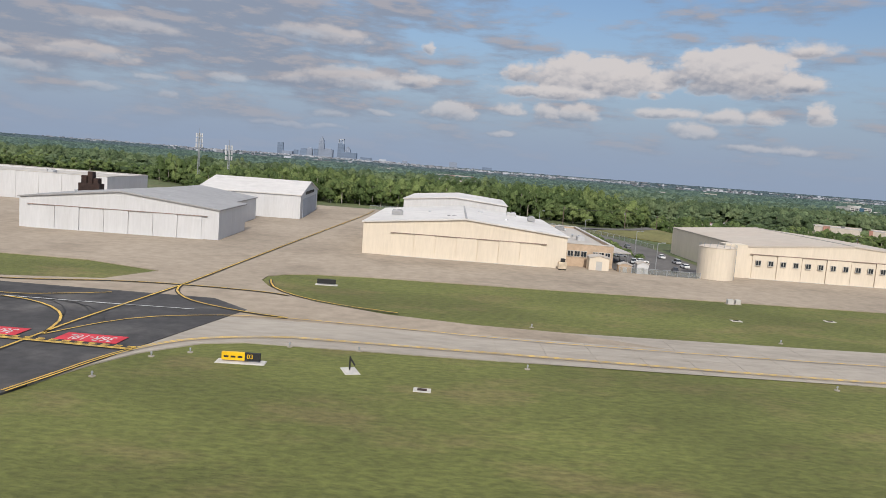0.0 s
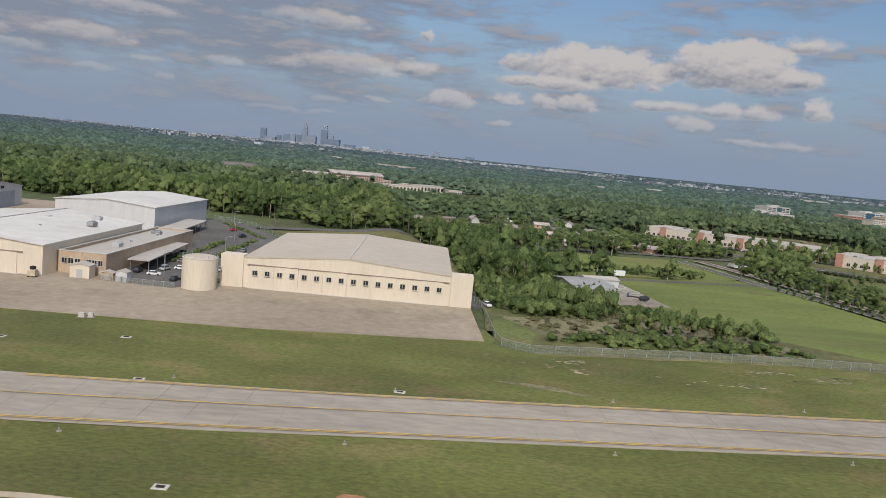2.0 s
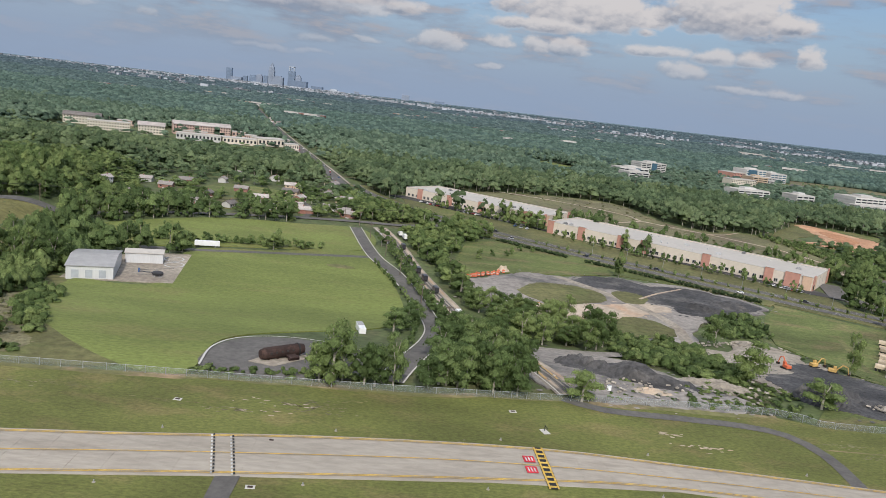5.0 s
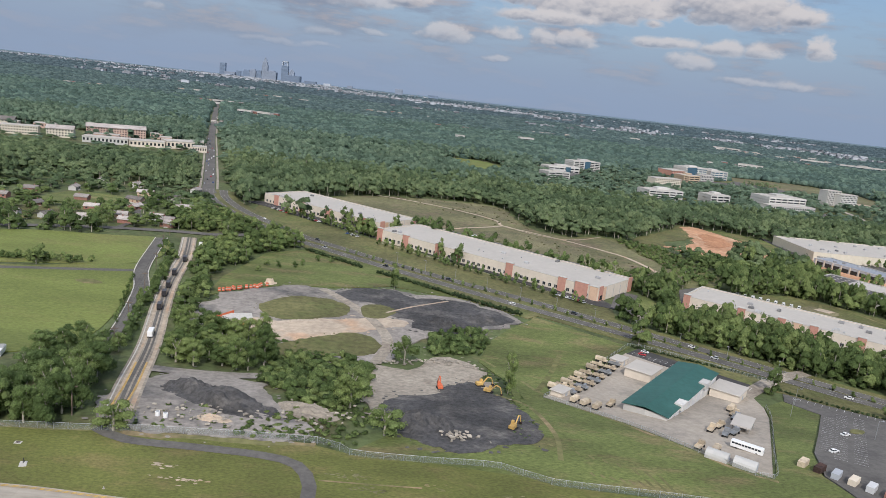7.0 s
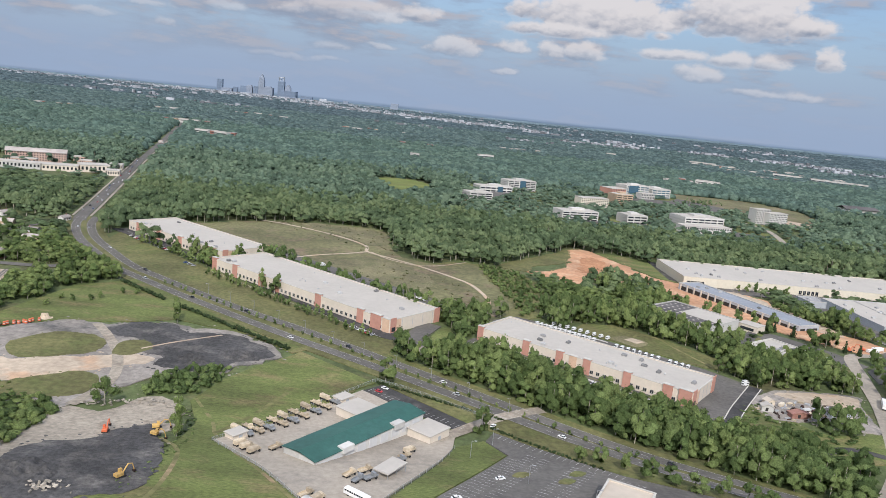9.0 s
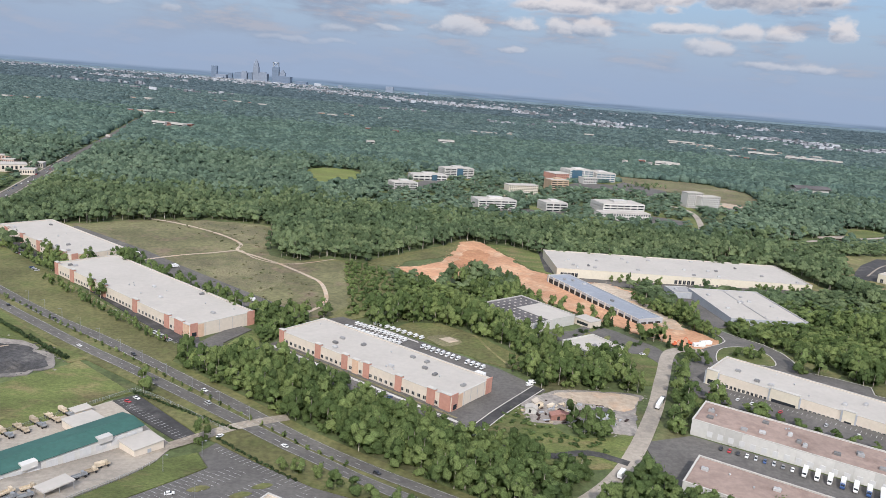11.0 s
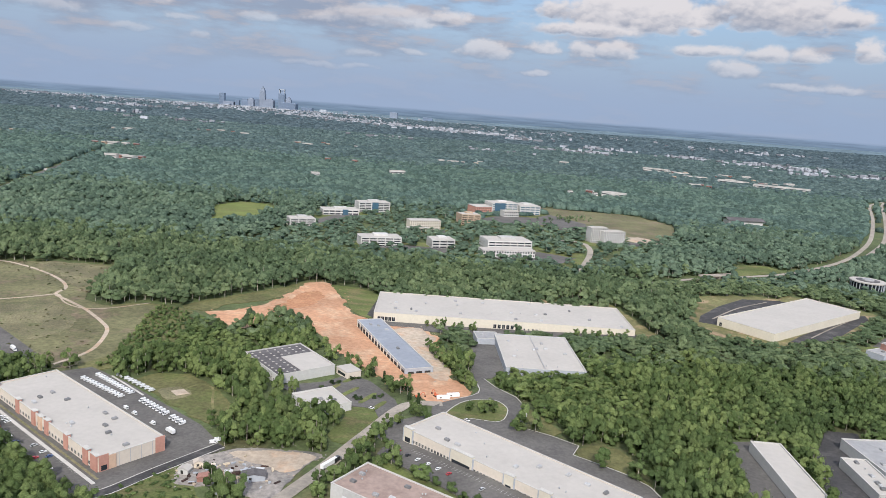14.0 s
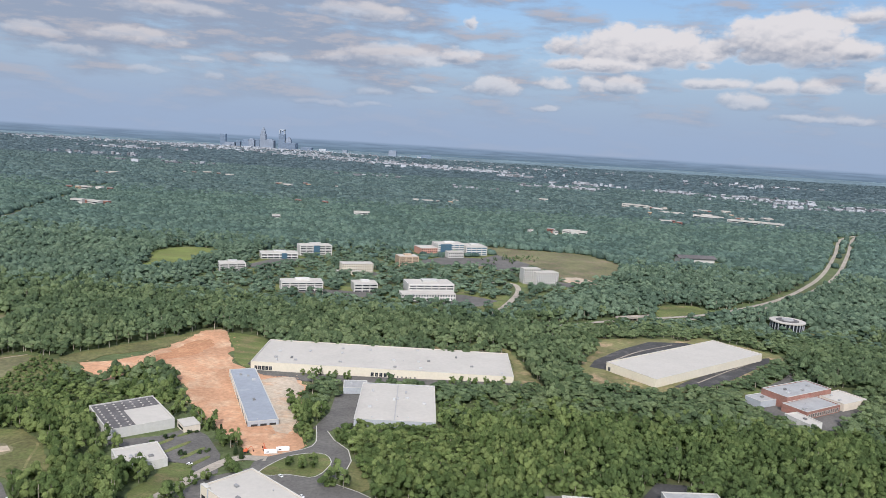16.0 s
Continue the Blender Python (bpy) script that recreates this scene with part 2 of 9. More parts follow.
M["old_asphalt"] = surface("worn_asphalt", (0.122, 0.114, 0.105), 0.2, 0.8, 0.06, (0.086, 0.081, 0.077), 0.6, 0.9)
M["gravel"] = surface("gravel", (0.30, 0.262, 0.212), 0.28, 0.9, 0.05, (0.20, 0.165, 0.13), 0.75, bump=0.1)
M["yard_concrete"] = surface("stained_yard_concrete", (0.335, 0.295, 0.245), 0.14, 0.8, 0.05, (0.22, 0.20, 0.175), 0.7, 0.9)
M["yard_mix"] = surface("gravel_and_millings", (0.255, 0.23, 0.205), 0.28, 0.7, 0.035, (0.095, 0.092, 0.092), 0.85, bump=0.15)
M["dirt"] = surface("red_clay", (0.46, 0.255, 0.148), 0.2, 0.5, 0.035, (0.54, 0.38, 0.25), 0.8, bump=0.25)
M["pale_dirt"] = surface("pale_soil", (0.42, 0.345, 0.265), 0.2, 0.5, 0.04, (0.48, 0.28, 0.16), 0.55, bump=0.15)
M["millings"] = surface("asphalt_millings", (0.062, 0.060, 0.060), 0.42, 1.0, 0.06, (0.135, 0.125, 0.115), 0.8, bump=0.3)
M["kerb"] = plain("kerb_concrete", (0.48, 0.46, 0.42), 0.9)
M["yellow"] = surface("yellow_paint", (0.56, 0.36, 0.07), 0.25, 1.5, 0.3, (0.36, 0.27, 0.12), 0.7, 0.7)
M["white_line"] = surface("white_paint_line", (0.52, 0.52, 0.50), 0.25, 1.5, 0.3, (0.22, 0.21, 0.20), 0.8, 0.8)
M["red_paint"] = plain("red_paint", (0.52, 0.03, 0.045), 0.7, var=0.2)
M["black_paint"] = plain("black_paint", (0.02, 0.02, 0.02), 0.7)
M["white_metal"] = surface("white_ribbed_steel", (0.56, 0.56, 0.56), 0.05, 1.2, 0.08, (0.49, 0.485, 0.475), 0.35, 0.5, spec=0.4, stretch=(3, 3, 0.4))
M["tan_metal"] = surface("cream_ribbed_steel", (0.655, 0.575, 0.46), 0.05, 1.2, 0.08, (0.585, 0.505, 0.395), 0.3, 0.55, stretch=(3, 3, 0.4))
M["white_roof"] = surface("white_roof_membrane", (0.435, 0.405, 0.365), 0.045, 0.5, 0.05, (0.39, 0.36, 0.325), 0.4, 0.8)
M["tan_roof"] = surface("cream_roof", (0.48, 0.42, 0.35), 0.06, 0.5, 0.05, (0.46, 0.38, 0.30), 0.4, 0.7)
M["bright_roof"] = surface("bright_hangar_roof", (0.60, 0.575, 0.54), 0.07, 0.5, 0.05, (0.50, 0.475, 0.44), 0.5, 0.6)
M["grey_roof"] = surface("grey_metal_roof", (0.32, 0.315, 0.31), 0.1, 0.6, 0.06, (0.25, 0.245, 0.24), 0.4, 0.6)
M["blue_roof"] = surface("new_grey_roof", (0.26, 0.28, 0.315), 0.08, 0.5, 0.05, (0.32, 0.335, 0.36), 0.5, 0.7)
M["black_roof"] = surface("black_roof_membrane", (0.105, 0.098, 0.098), 0.2, 0.6, 0.05, (0.15, 0.14, 0.14), 0.5, 0.8)
M["brown_roof"] = surface("gravel_roof", (0.30, 0.225, 0.19), 0.14, 0.5, 0.05, (0.21, 0.15, 0.125), 0.7, 0.9)
M["green_roof"] = surface("green_ribbed_roof", (0.034, 0.104, 0.086), 0.14, 0.8, 0.07, (0.05, 0.125, 0.108), 0.5, 0.5)
M["shingle"] = surface("roof_shingles", (0.29, 0.26, 0.24), 0.2, 1.0, 0.1, (0.20, 0.175, 0.16), 0.5, 0.9, each=0.45)
M["tilt_wall"] = surface("painted_concrete_panel", (0.61, 0.54, 0.455), 0.05, 0.8, 0.06, (0.64, 0.56, 0.47), 0.3, 0.8)
M["cream_wall"] = surface("cream_concrete_panel", (0.60, 0.55, 0.45), 0.05, 0.8, 0.06, (0.58, 0.52, 0.41), 0.3, 0.8)
M["white_wall"] = surface("white_wall", (0.50, 0.49, 0.465), 0.06, 0.8, 0.06, (0.63, 0.60, 0.56), 0.3, 0.8, each=0.12)
M["grey_wall"] = surface("grey_wall", (0.38, 0.40, 0.43), 0.08, 0.8, 0.06, (0.30, 0.32, 0.34), 0.3, 0.8)
M["terracotta"] = surface("terracotta_panel", (0.46, 0.245, 0.19), 0.08, 0.9, 0.08, (0.41, 0.20, 0.145), 0.4, 0.85)
M["orange_wall"] = surface("peach_panel", (0.60, 0.42, 0.30), 0.08, 0.9, 0.08, None, 0.4, 0.85)
M["brick"] = surface("red_brick", (0.28, 0.15, 0.12), 0.18, 1.5, 0.1, (0.28, 0.10, 0.075), 0.5, 0.9)
M["tan_brick"] = surface("tan_brick", (0.46, 0.35, 0.25), 0.12, 1.5, 0.1, (0.38, 0.28, 0.2), 0.5, 0.9)
M["pink_brick"] = surface("pinkish_brick", (0.50, 0.35, 0.29), 0.12, 1.5, 0.1, (0.56, 0.46, 0.38), 0.5, 0.9)
M["glass"] = plain("window_glass", (0.025, 0.03, 0.036), 0.08, spec=0.6)
M["blue_glass"] = plain("blue_glass", (0.06, 0.12, 0.17), 0.1, spec=0.7)
# flat dark fill that stands in for the shade inside openings
M["dark"] = plain("dark_opening", (0.03, 0.028, 0.026), 0.8)
M["steel"] = plain("galvanised_steel", (0.42, 0.43, 0.44), 0.45, 0.6)
M["unit"] = plain("roof_unit_paint", (0.30, 0.30, 0.30), 0.6, each=0.5)
M["black"] = plain("black_rubber", (0.02, 0.02, 0.02), 0.8)
M["rust"] = surface("rusty_steel", (0.042, 0.026, 0.022), 0.4, 1.5, 0.2, (0.075, 0.04, 0.03), 0.6, 0.85)
M["sign_yellow"] = plain("sign_yellow", (0.75, 0.45, 0.01), 0.5)
M["pole_wood"] = plain("pole_wood", (0.16, 0.125, 0.095), 0.9)
M["sand_paint"] = plain("sand_paint", (0.47, 0.39, 0.285), 0.7, var=0.2, each=0.25)
M["orange_plastic"] = plain("orange_plastic", (0.58, 0.14, 0.06), 0.6)
M["machine_yellow"] = plain("machine_yellow", (0.46, 0.30, 0.10), 0.7, var=0.25)
M["rubble"] = surface("concrete_rubble", (0.33, 0.295, 0.245), 0.28, 1.5, 0.2, (0.26, 0.235, 0.20), 0.5, 0.95, each=0.25)
for key, c in dict(white=(0.75, 0.75, 0.74), black=(0.03, 0.03, 0.035), grey=(0.22, 0.23, 0.24), silver=(0.48, 0.49, 0.50), red=(0.42, 0.04, 0.05),
                   blue=(0.05, 0.10, 0.24)).items():
    M["car_" + key] = plain("car_paint_" + key, c, 0.3, spec=0.6, var=0.03)


def foliage(name, a, b, dark, grain=2.4):
    """Leaves: colours that differ from clump to clump and from tree to tree."""
    m = bpy.data.materials.new(name)
    m.use_nodes = True
    t = Nodes(m.node_tree)
    p = m.node_tree.nodes["Principled BSDF"]
    geo = t.add("ShaderNodeNewGeometry")
    r = geo.outputs["Random Per Island"]
    stand = t.noise(geo.outputs["Position"], 0.11, 3.0, 0.6)
    wide = t.noise(geo.outputs["Position"], 0.012, 3.0, 0.6)
    own = t.add("ShaderNodeAttribute")
    own.attribute_name = "tint"
    own = own.outputs["Fac"]
    c = t.mix(t.ramp(t.math("ADD", t.math("MULTIPLY", stand, 0.6), t.math("MULTIPLY", own, 0.4)), 0.36, 0.64), a, b)
    c = t.mix(t.math("MULTIPLY", t.ramp(wide, 0.42, 0.66), 0.6), c, dark)
    speckle = t.noise(geo.outputs["Position"], grain, 4.0, 0.75)
    fine = t.ramp(speckle, 0.28, 0.72, 0.58, 1.42)
    v = t.math("MULTIPLY", t.ramp(r, 0.0, 1.0, 0.90, 1.11), t.math("MULTIPLY", fine, t.ramp(own, 0.0, 1.0, 0.78, 1.24)))
    c = t.mix(1.0, c, t.add("ShaderNodeCombineColor", Red=v, Green=v, Blue=v).outputs[0], "MULTIPLY")
    t.put(p.inputs["Base Color"], c)
    p.inputs["Roughness"].default_value = 0.75
    p.inputs["Specular IOR Level"].default_value = 0.15
    t.put(p.inputs["Normal"], t.add("ShaderNodeBump", Strength=0.8, Distance=0.5 / grain, Height=speckle).outputs[0])
    thin = t.add("ShaderNodeBsdfTranslucent", Color=c)
    both = t.add("ShaderNodeMixShader", Fac=0.52)
    t.put(both.inputs[1], p.outputs[0])
    t.put(both.inputs[2], thin.outputs[0])
    t.put(m.node_tree.nodes["Material Output"].inputs[0], both.outputs[0])
    return m


M["leaf"] = foliage("broad_leaves", (0.148, 0.212, 0.074), (0.204, 0.254, 0.094), (0.116, 0.174, 0.068), 2.6)
# each stand farther off is bluer: distance haze put into the leaf colour
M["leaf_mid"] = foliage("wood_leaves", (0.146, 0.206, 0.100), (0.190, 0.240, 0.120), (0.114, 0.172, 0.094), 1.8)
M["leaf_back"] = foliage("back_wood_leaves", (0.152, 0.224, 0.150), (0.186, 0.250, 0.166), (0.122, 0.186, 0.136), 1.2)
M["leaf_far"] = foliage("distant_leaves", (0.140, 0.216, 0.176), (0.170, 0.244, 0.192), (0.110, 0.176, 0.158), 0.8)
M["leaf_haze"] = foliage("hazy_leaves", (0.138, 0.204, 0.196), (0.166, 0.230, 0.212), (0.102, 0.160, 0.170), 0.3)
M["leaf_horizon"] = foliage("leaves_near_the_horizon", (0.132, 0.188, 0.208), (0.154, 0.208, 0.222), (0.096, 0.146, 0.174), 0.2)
M["shrub"] = foliage("shrub_leaves", (0.160, 0.176, 0.078), (0.215, 0.190, 0.112), (0.135, 0.140, 0.070))
M["dead_brush"] = foliage("dead_brush_twigs", (0.250, 0.228, 0.130), (0.200, 0.206, 0.100), (0.190, 0.172, 0.100))
M["pine"] = foliage("dark_needles", (0.060, 0.092, 0.040), (0.078, 0.112, 0.048), (0.050, 0.078, 0.036))
M["bark"] = plain("bark", (0.34, 0.31, 0.255), 0.95, var=0.3)


# ---------------------------------------------------------------- tools
from mathutils.geometry import tessellate_polygon


def smooth(v):
    v = np.clip(v, 0, 1)
    return v * v * (3 - 2 * v)


def height(x, y):
    """The lie of the land: the airfield is level, beyond its fence the ground falls away."""
    start = 104 + 216 * (1 - smooth((x - 35) / 60))
    z = -6.5 * smooth((y - start) / (66 + 170 * (1 - smooth((x - 35) / 60))))
    z = z + 3.0 * np.exp(-((x - 565) ** 2 + (y - 215) ** 2) / 60**2)
    # rise and ridge shaped to hide the far town from the low camera
    z = z + 3.0 * smooth((y - 700) / 450) * smooth((-60 - x) / 260) + 3.5 * np.exp(-((y - 1230) / 230) ** 2)
    return z - 3.0 * np.exp(-((x - 520) ** 2 + (y - 430) ** 2) / 120**2)


def hz(x, y):
    return float(height(float(x), float(y)))


class Mesh:
    """Collects corners and faces of one mesh."""

    def __init__(self):
        self.v, self.f = [], []

    def add(self, verts, faces):
        n = len(self.v)
        self.v += [tuple(p) for p in verts]
        self.f += [tuple(i + n for i in q) for q in faces]
        return self

    def box(self, x0, x1, y0, y1, z0, z1, chamfer=0.0):
        if chamfer:
            c = chamfer
            ring = lambda d, z: [(x0 + d, y0 + d, z), (x1 - d, y0 + d, z), (x1 - d, y1 - d, z), (x0 + d, y1 - d, z)]
            v = ring(0, z0) + ring(0, z1 - c) + ring(c, z1)
            f = [(3, 2, 1, 0), (8, 9, 10, 11)]
            for b in (0, 4):
                f += [(b + i, b + (i + 1) % 4, b + 4 + (i + 1) % 4, b + 4 + i) for i in range(4)]
            return self.add(v, f)
        v = [(x, y, z) for z in (z0, z1) for x, y in ((x0, y0), (x1, y0), (x1, y1), (x0, y1))]
        return self.add(v, [(3, 2, 1, 0), (4, 5, 6, 7), (0, 1, 5, 4), (1, 2, 6, 5), (2, 3, 7, 6), (3, 0, 4, 7)])

    def prism(self, ring, z0, z1):
        n = len(ring)
        v = [(x, y, z0) for x, y in ring] + [(x, y, z1) for x, y in ring]
        return self.add(v, [tuple(range(n - 1, -1, -1)), tuple(range(n, 2 * n))] + [(i, (i + 1) % n, n + (i + 1) % n, n + i) for i in range(n)])

    def tube(self, x, y, z0, z1, r0, r1=None, n=8, cap=True):
        r1 = r0 if r1 is None else r1
        ring = [(math.cos(2 * math.pi * i / n), math.sin(2 * math.pi * i / n)) for i in range(n)]
        v = [(x + r0 * a, y + r0 * b, z0) for a, b in ring] + [(x + r1 * a, y + r1 * b, z1) for a, b in ring]
        f = [(i, (i + 1) % n, n + (i + 1) % n, n + i) for i in range(n)]
        return self.add(v, f + ([tuple(range(n - 1, -1, -1)), tuple(range(n, 2 * n))] if cap else []))

    def rod(self, a, b, r, n=5):
        a, b = Vector(a), Vector(b)
        q = (b - a).to_track_quat("Z", "Y")
        v = [tuple(p + q @ Vector((r * math.cos(2 * math.pi * i / n), r * math.sin(2 * math.pi * i / n), 0))) for p in (a, b) for i in range(n)]
        return self.add(v, [(i, (i + 1) % n, n + (i + 1) % n, n + i) for i in range(n)] + [tuple(range(n - 1, -1, -1)), tuple(range(n, 2 * n))])

    def along_y(self, profile, y0, y1):
        """A profile of (x, z) pushed from y0 to y1."""
        n = len(profile)
        v = [(x, y0, z) for x, z in profile] + [(x, y1, z) for x, z in profile]
        return self.add(v, [tuple(range(n)), tuple(range(2 * n - 1, n - 1, -1))] + [(i, n + i, n + (i + 1) % n, (i + 1) % n) for i in range(n)])

    def along_x(self, profile, x0, x1):
        n = len(profile)
        v = [(x0, y, z) for y, z in profile] + [(x1, y, z) for y, z in profile]
        return self.add(v, [tuple(range(n - 1, -1, -1)), tuple(range(n, 2 * n))] + [(i, (i + 1) % n, n + (i + 1) % n, n + i) for i in range(n)])

    def data(self, name, material=None):
        d = bpy.data.meshes.new(name)
        d.from_pydata(self.v, [], self.f)
        if material:
            d.materials.append(M[material])
        d.update()
        return d


def thing(name, label, category, x, y, turn=0.0, z=None, group="", kind=""):
    """An Empty at the base of a thing with parts."""
    ob = new(name)
    ob.empty_display_size = 0.5
    ob.matrix_basis = pose(x, y, hz(x, y) if z is None else z, 0, 0, turn)
    return tagged(ob, label, category, group, kind)


def part(name, mesh, material, parent, label="", at=None, turn=0.0):
    """One mesh object under a thing or under a part. mesh: a Mesh, or mesh data shared by alike parts."""
    ob = new(name, mesh.data(name, material) if isinstance(mesh, Mesh) else mesh)
    ob.parent = parent
    if at is not None:
        ob.matrix_basis = pose(*at, 0, 0, turn)
    return tagged(ob, label)


def whole(name, mesh, material, label, category, x=0, y=0, z=0, turn=0, group="", kind=""):
    """A thing that is one mesh."""
    ob = new(name, mesh.data(name, material) if isinstance(mesh, Mesh) else mesh)
    ob.matrix_basis = pose(x, y, z, 0, 0, turn)
    return tagged(ob, label, category, group, kind)


CLEAR = []       # rings of ground where no wood grows


def inside(px, py, ring):
    r = np.asarray(ring, float)
    hit = np.zeros(len(px), bool)
    for (x0, y0), (x1, y1) in zip(r, np.roll(r, -1, 0)):
        cross = (y0 > py) != (y1 > py)
        hit ^= cross & (px < (x1 - x0) * (py - y0) / (y1 - y0 + 1e-12) + x0)
    return hit


def rounded(ring, step=3.0, closed=True):
    """A smooth line through the points."""
    p = [Vector(q) for q in ring]
    n, out = len(p), []
    for i in range(n if closed else n - 1):
        a, b = p[i], p[(i + 1) % n]
        before = p[i - 1] if closed or i else a * 2 - b
        after = p[(i + 2) % n] if closed or i + 2 < n else b * 2 - a
        k = max(2, int((b - a).length / step))
        for j in range(k):
            t = j / k
            out.append(0.5 * (2 * a + (b - before) * t + (2 * before - 5 * a + 4 * b - after) * t * t + (3 * a - before - 3 * b + after) * t**3))
    return out if closed else out + [p[-1]]


def sheet(name, ring, material, lift, label, category, soft=True, ragged=0.0, clear=True, cell=6.0, kind="structure"):
    """A patch of ground that follows the land, lift above it."""
    line = rounded(ring) if soft else [Vector(q) for q in ring]
    if ragged:
        line = [a + (b - a) * k / max(1, int((b - a).length / 1.3)) for a, b in zip(line, line[1:] + line[:1]) for k in range(max(1, int((b - a).length / 1.3)))]
        line = [q + Vector((noise.noise((q.x * 0.12, q.y * 0.12, 3.1)), noise.noise((q.x * 0.12, q.y * 0.12, 8.7)))) * ragged
                + Vector((noise.noise((q.x * 0.5, q.y * 0.5, 1.1)), noise.noise((q.x * 0.5, q.y * 0.5, 5.7)))) * ragged * 0.35 for q in line]
    bm = bmesh.new()
    corners = [bm.verts.new((q.x, q.y, 0)) for q in line]
    for tri in tessellate_polygon([[Vector((q.x, q.y, 0)) for q in line]]):
        a, b, c = (line[i] for i in tri)
        up = (b.x - a.x) * (c.y - a.y) - (b.y - a.y) * (c.x - a.x)
        if abs(up) > 1e-7:
            bm.faces.new([corners[i] for i in (tri if up > 0 else tri[::-1])])
    xs, ys = [q.x for q in line], [q.y for q in line]
    for axis, lo, hi in ((0, min(xs), max(xs)), (1, min(ys), max(ys))):
        for c in np.arange(math.ceil(lo / cell) * cell, hi, cell):
            co, no = [0, 0, 0], [0, 0, 0]
            co[axis], no[axis] = c, 1
            bmesh.ops.bisect_plane(bm, geom=bm.verts[:] + bm.edges[:] + bm.faces[:], plane_co=co, plane_no=no, dist=1e-4)
    for v in bm.verts:
        v.co.z = hz(v.co.x, v.co.y) + lift
    rim = [e for e in bm.edges if len(e.link_faces) == 1]
    for g in bmesh.ops.extrude_edge_only(bm, edges=rim)["geom"]:
        if isinstance(g, bmesh.types.BMVert):
            g.co.z -= 0.4
    if ragged > 1.4:
        rr = random.Random(len(line))
        for q in line[::2]:
            for _ in range(2):
                c, r = q + Vector((rr.gauss(0, ragged * 0.55), rr.gauss(0, ragged * 0.55))), rr.uniform(0.1, 0.42) * min(ragged, 3) * 0.5
                ring6 = [(c.x + r * rr.uniform(0.5, 1.3) * math.cos(k * 1.047), c.y + r * rr.uniform(0.5, 1.3) * math.sin(k * 1.047)) for k in range(6)]
                bm.faces.new([bm.verts.new((x, y, hz(x, y) + lift - 0.012)) for x, y in ring6])
    data = bpy.data.meshes.new(name)
    bm.to_mesh(data)
    bm.free()
    data.materials.append(M[material])
    if clear:
        CLEAR.append(([(q.x, q.y) for q in line], 1.5))
    return tagged(new(name, data), label, category, kind=kind)


def ribbon_mesh(line, width, lift, step=3.0, soft=True):
    pts = rounded(line, step, False) if soft else [Vector(q) for q in line]
    m = Mesh()
    for i, q in enumerate(pts):
        d = (pts[min(i + 1, len(pts) - 1)] - pts[max(i - 1, 0)]).normalized()
        n = Vector((-d.y, d.x)) * width / 2
        for s in (q + n, q - n):
            m.v.append((s.x, s.y, hz(s.x, s.y) + lift))
    m.f = [(2 * i + 1, 2 * i + 3, 2 * i + 2, 2 * i) for i in range(len(pts) - 1)]
    return m, pts


def ribbon(name, line, width, material, lift, label, category, clear=0.0, kind="structure", step=3.0, soft=True):
    m, pts = ribbon_mesh(line, width, lift, step, soft)
    if clear:
        w = width / 2 + clear
        left, right = [], []
        for i, q in enumerate(pts):
            d = (pts[min(i + 1, len(pts) - 1)] - pts[max(i - 1, 0)]).normalized()
            left.append((q.x - d.y * w, q.y + d.x * w)), right.append((q.x + d.y * w, q.y - d.x * w))
        CLEAR.append((left + right[::-1], 0))
    return whole(name, m, material, label, category, kind=kind)


def offset(line, d):
    p = [Vector(q) for q in line]
    out = []
    for i, q in enumerate(p):
        t = (p[min(i + 1, len(p) - 1)] - p[max(i - 1, 0)]).normalized()
        out.append((q.x - t.y * d, q.y + t.x * d))
    return out


def dashes(name, line, width, material, lift, on, off, label, category):
    """A broken painted line, all its dashes one mesh."""
    pts = rounded(line, 0.5, False)
    m, run, begin = Mesh(), 0.0, 0
    for i in range(1, len(pts)):
        run += (pts[i] - pts[i - 1]).length
        if run >= on:
            d = (pts[i] - pts[begin]).normalized()
            n = Vector((-d.y, d.x)) * width / 2
            a, b = pts[begin], pts[i]
            m.add([(q.x, q.y, hz(q.x, q.y) + lift) for q in (a - n, b - n, b + n, a + n)], [(0, 1, 2, 3)])
            run, begin = -off, i
        elif run < 0:
            begin = i
        elif run - (pts[i] - pts[i - 1]).length < 0:
            begin, run = i, 0.0
    return whole(name, m, material, label, category, kind="stuff")


# ---------------------------------------------------------------- the land
def land_grid(name, xs, ys, material, label, hole=None):
    m = Mesh()
    X, Y = np.meshgrid(xs, ys)
    Z = height(X, Y)
    if hole is None:
        Z = Z - 0.18
    m.v = list(zip(X.ravel().tolist(), Y.ravel().tolist(), Z.ravel().tolist()))
    n = len(xs)
    m.f = [(j * n + i, j * n + i + 1, (j + 1) * n + i + 1, (j + 1) * n + i) for j in range(len(ys) - 1) for i in range(n - 1)]
    return whole(name, m, material, label, "ground", kind="structure")


# one sheet to the horizon, finer where the camera passes
xs = np.unique(np.concatenate([np.linspace(-5200, -300, 50), np.arange(-300, 1001, 8.0), np.linspace(1000, 5800, 50)]))
ys = np.unique(np.concatenate([np.linspace(-5000, -60, 40), np.arange(-60, 621, 8.0), np.linspace(620, 5200, 80)]))
land_grid("ground", xs, ys, "ground", "rolling green land with leaf litter and grass")
CLEAR.append(([(-700, -200), (-700, 320), (-140, 330), (-70, 235), (35, 225), (82, 175), (86, 118), (90, 92), (150, 99), (216, 103), (262, 103), (300, 99), (420, 92),
               (420, -200)], 0))
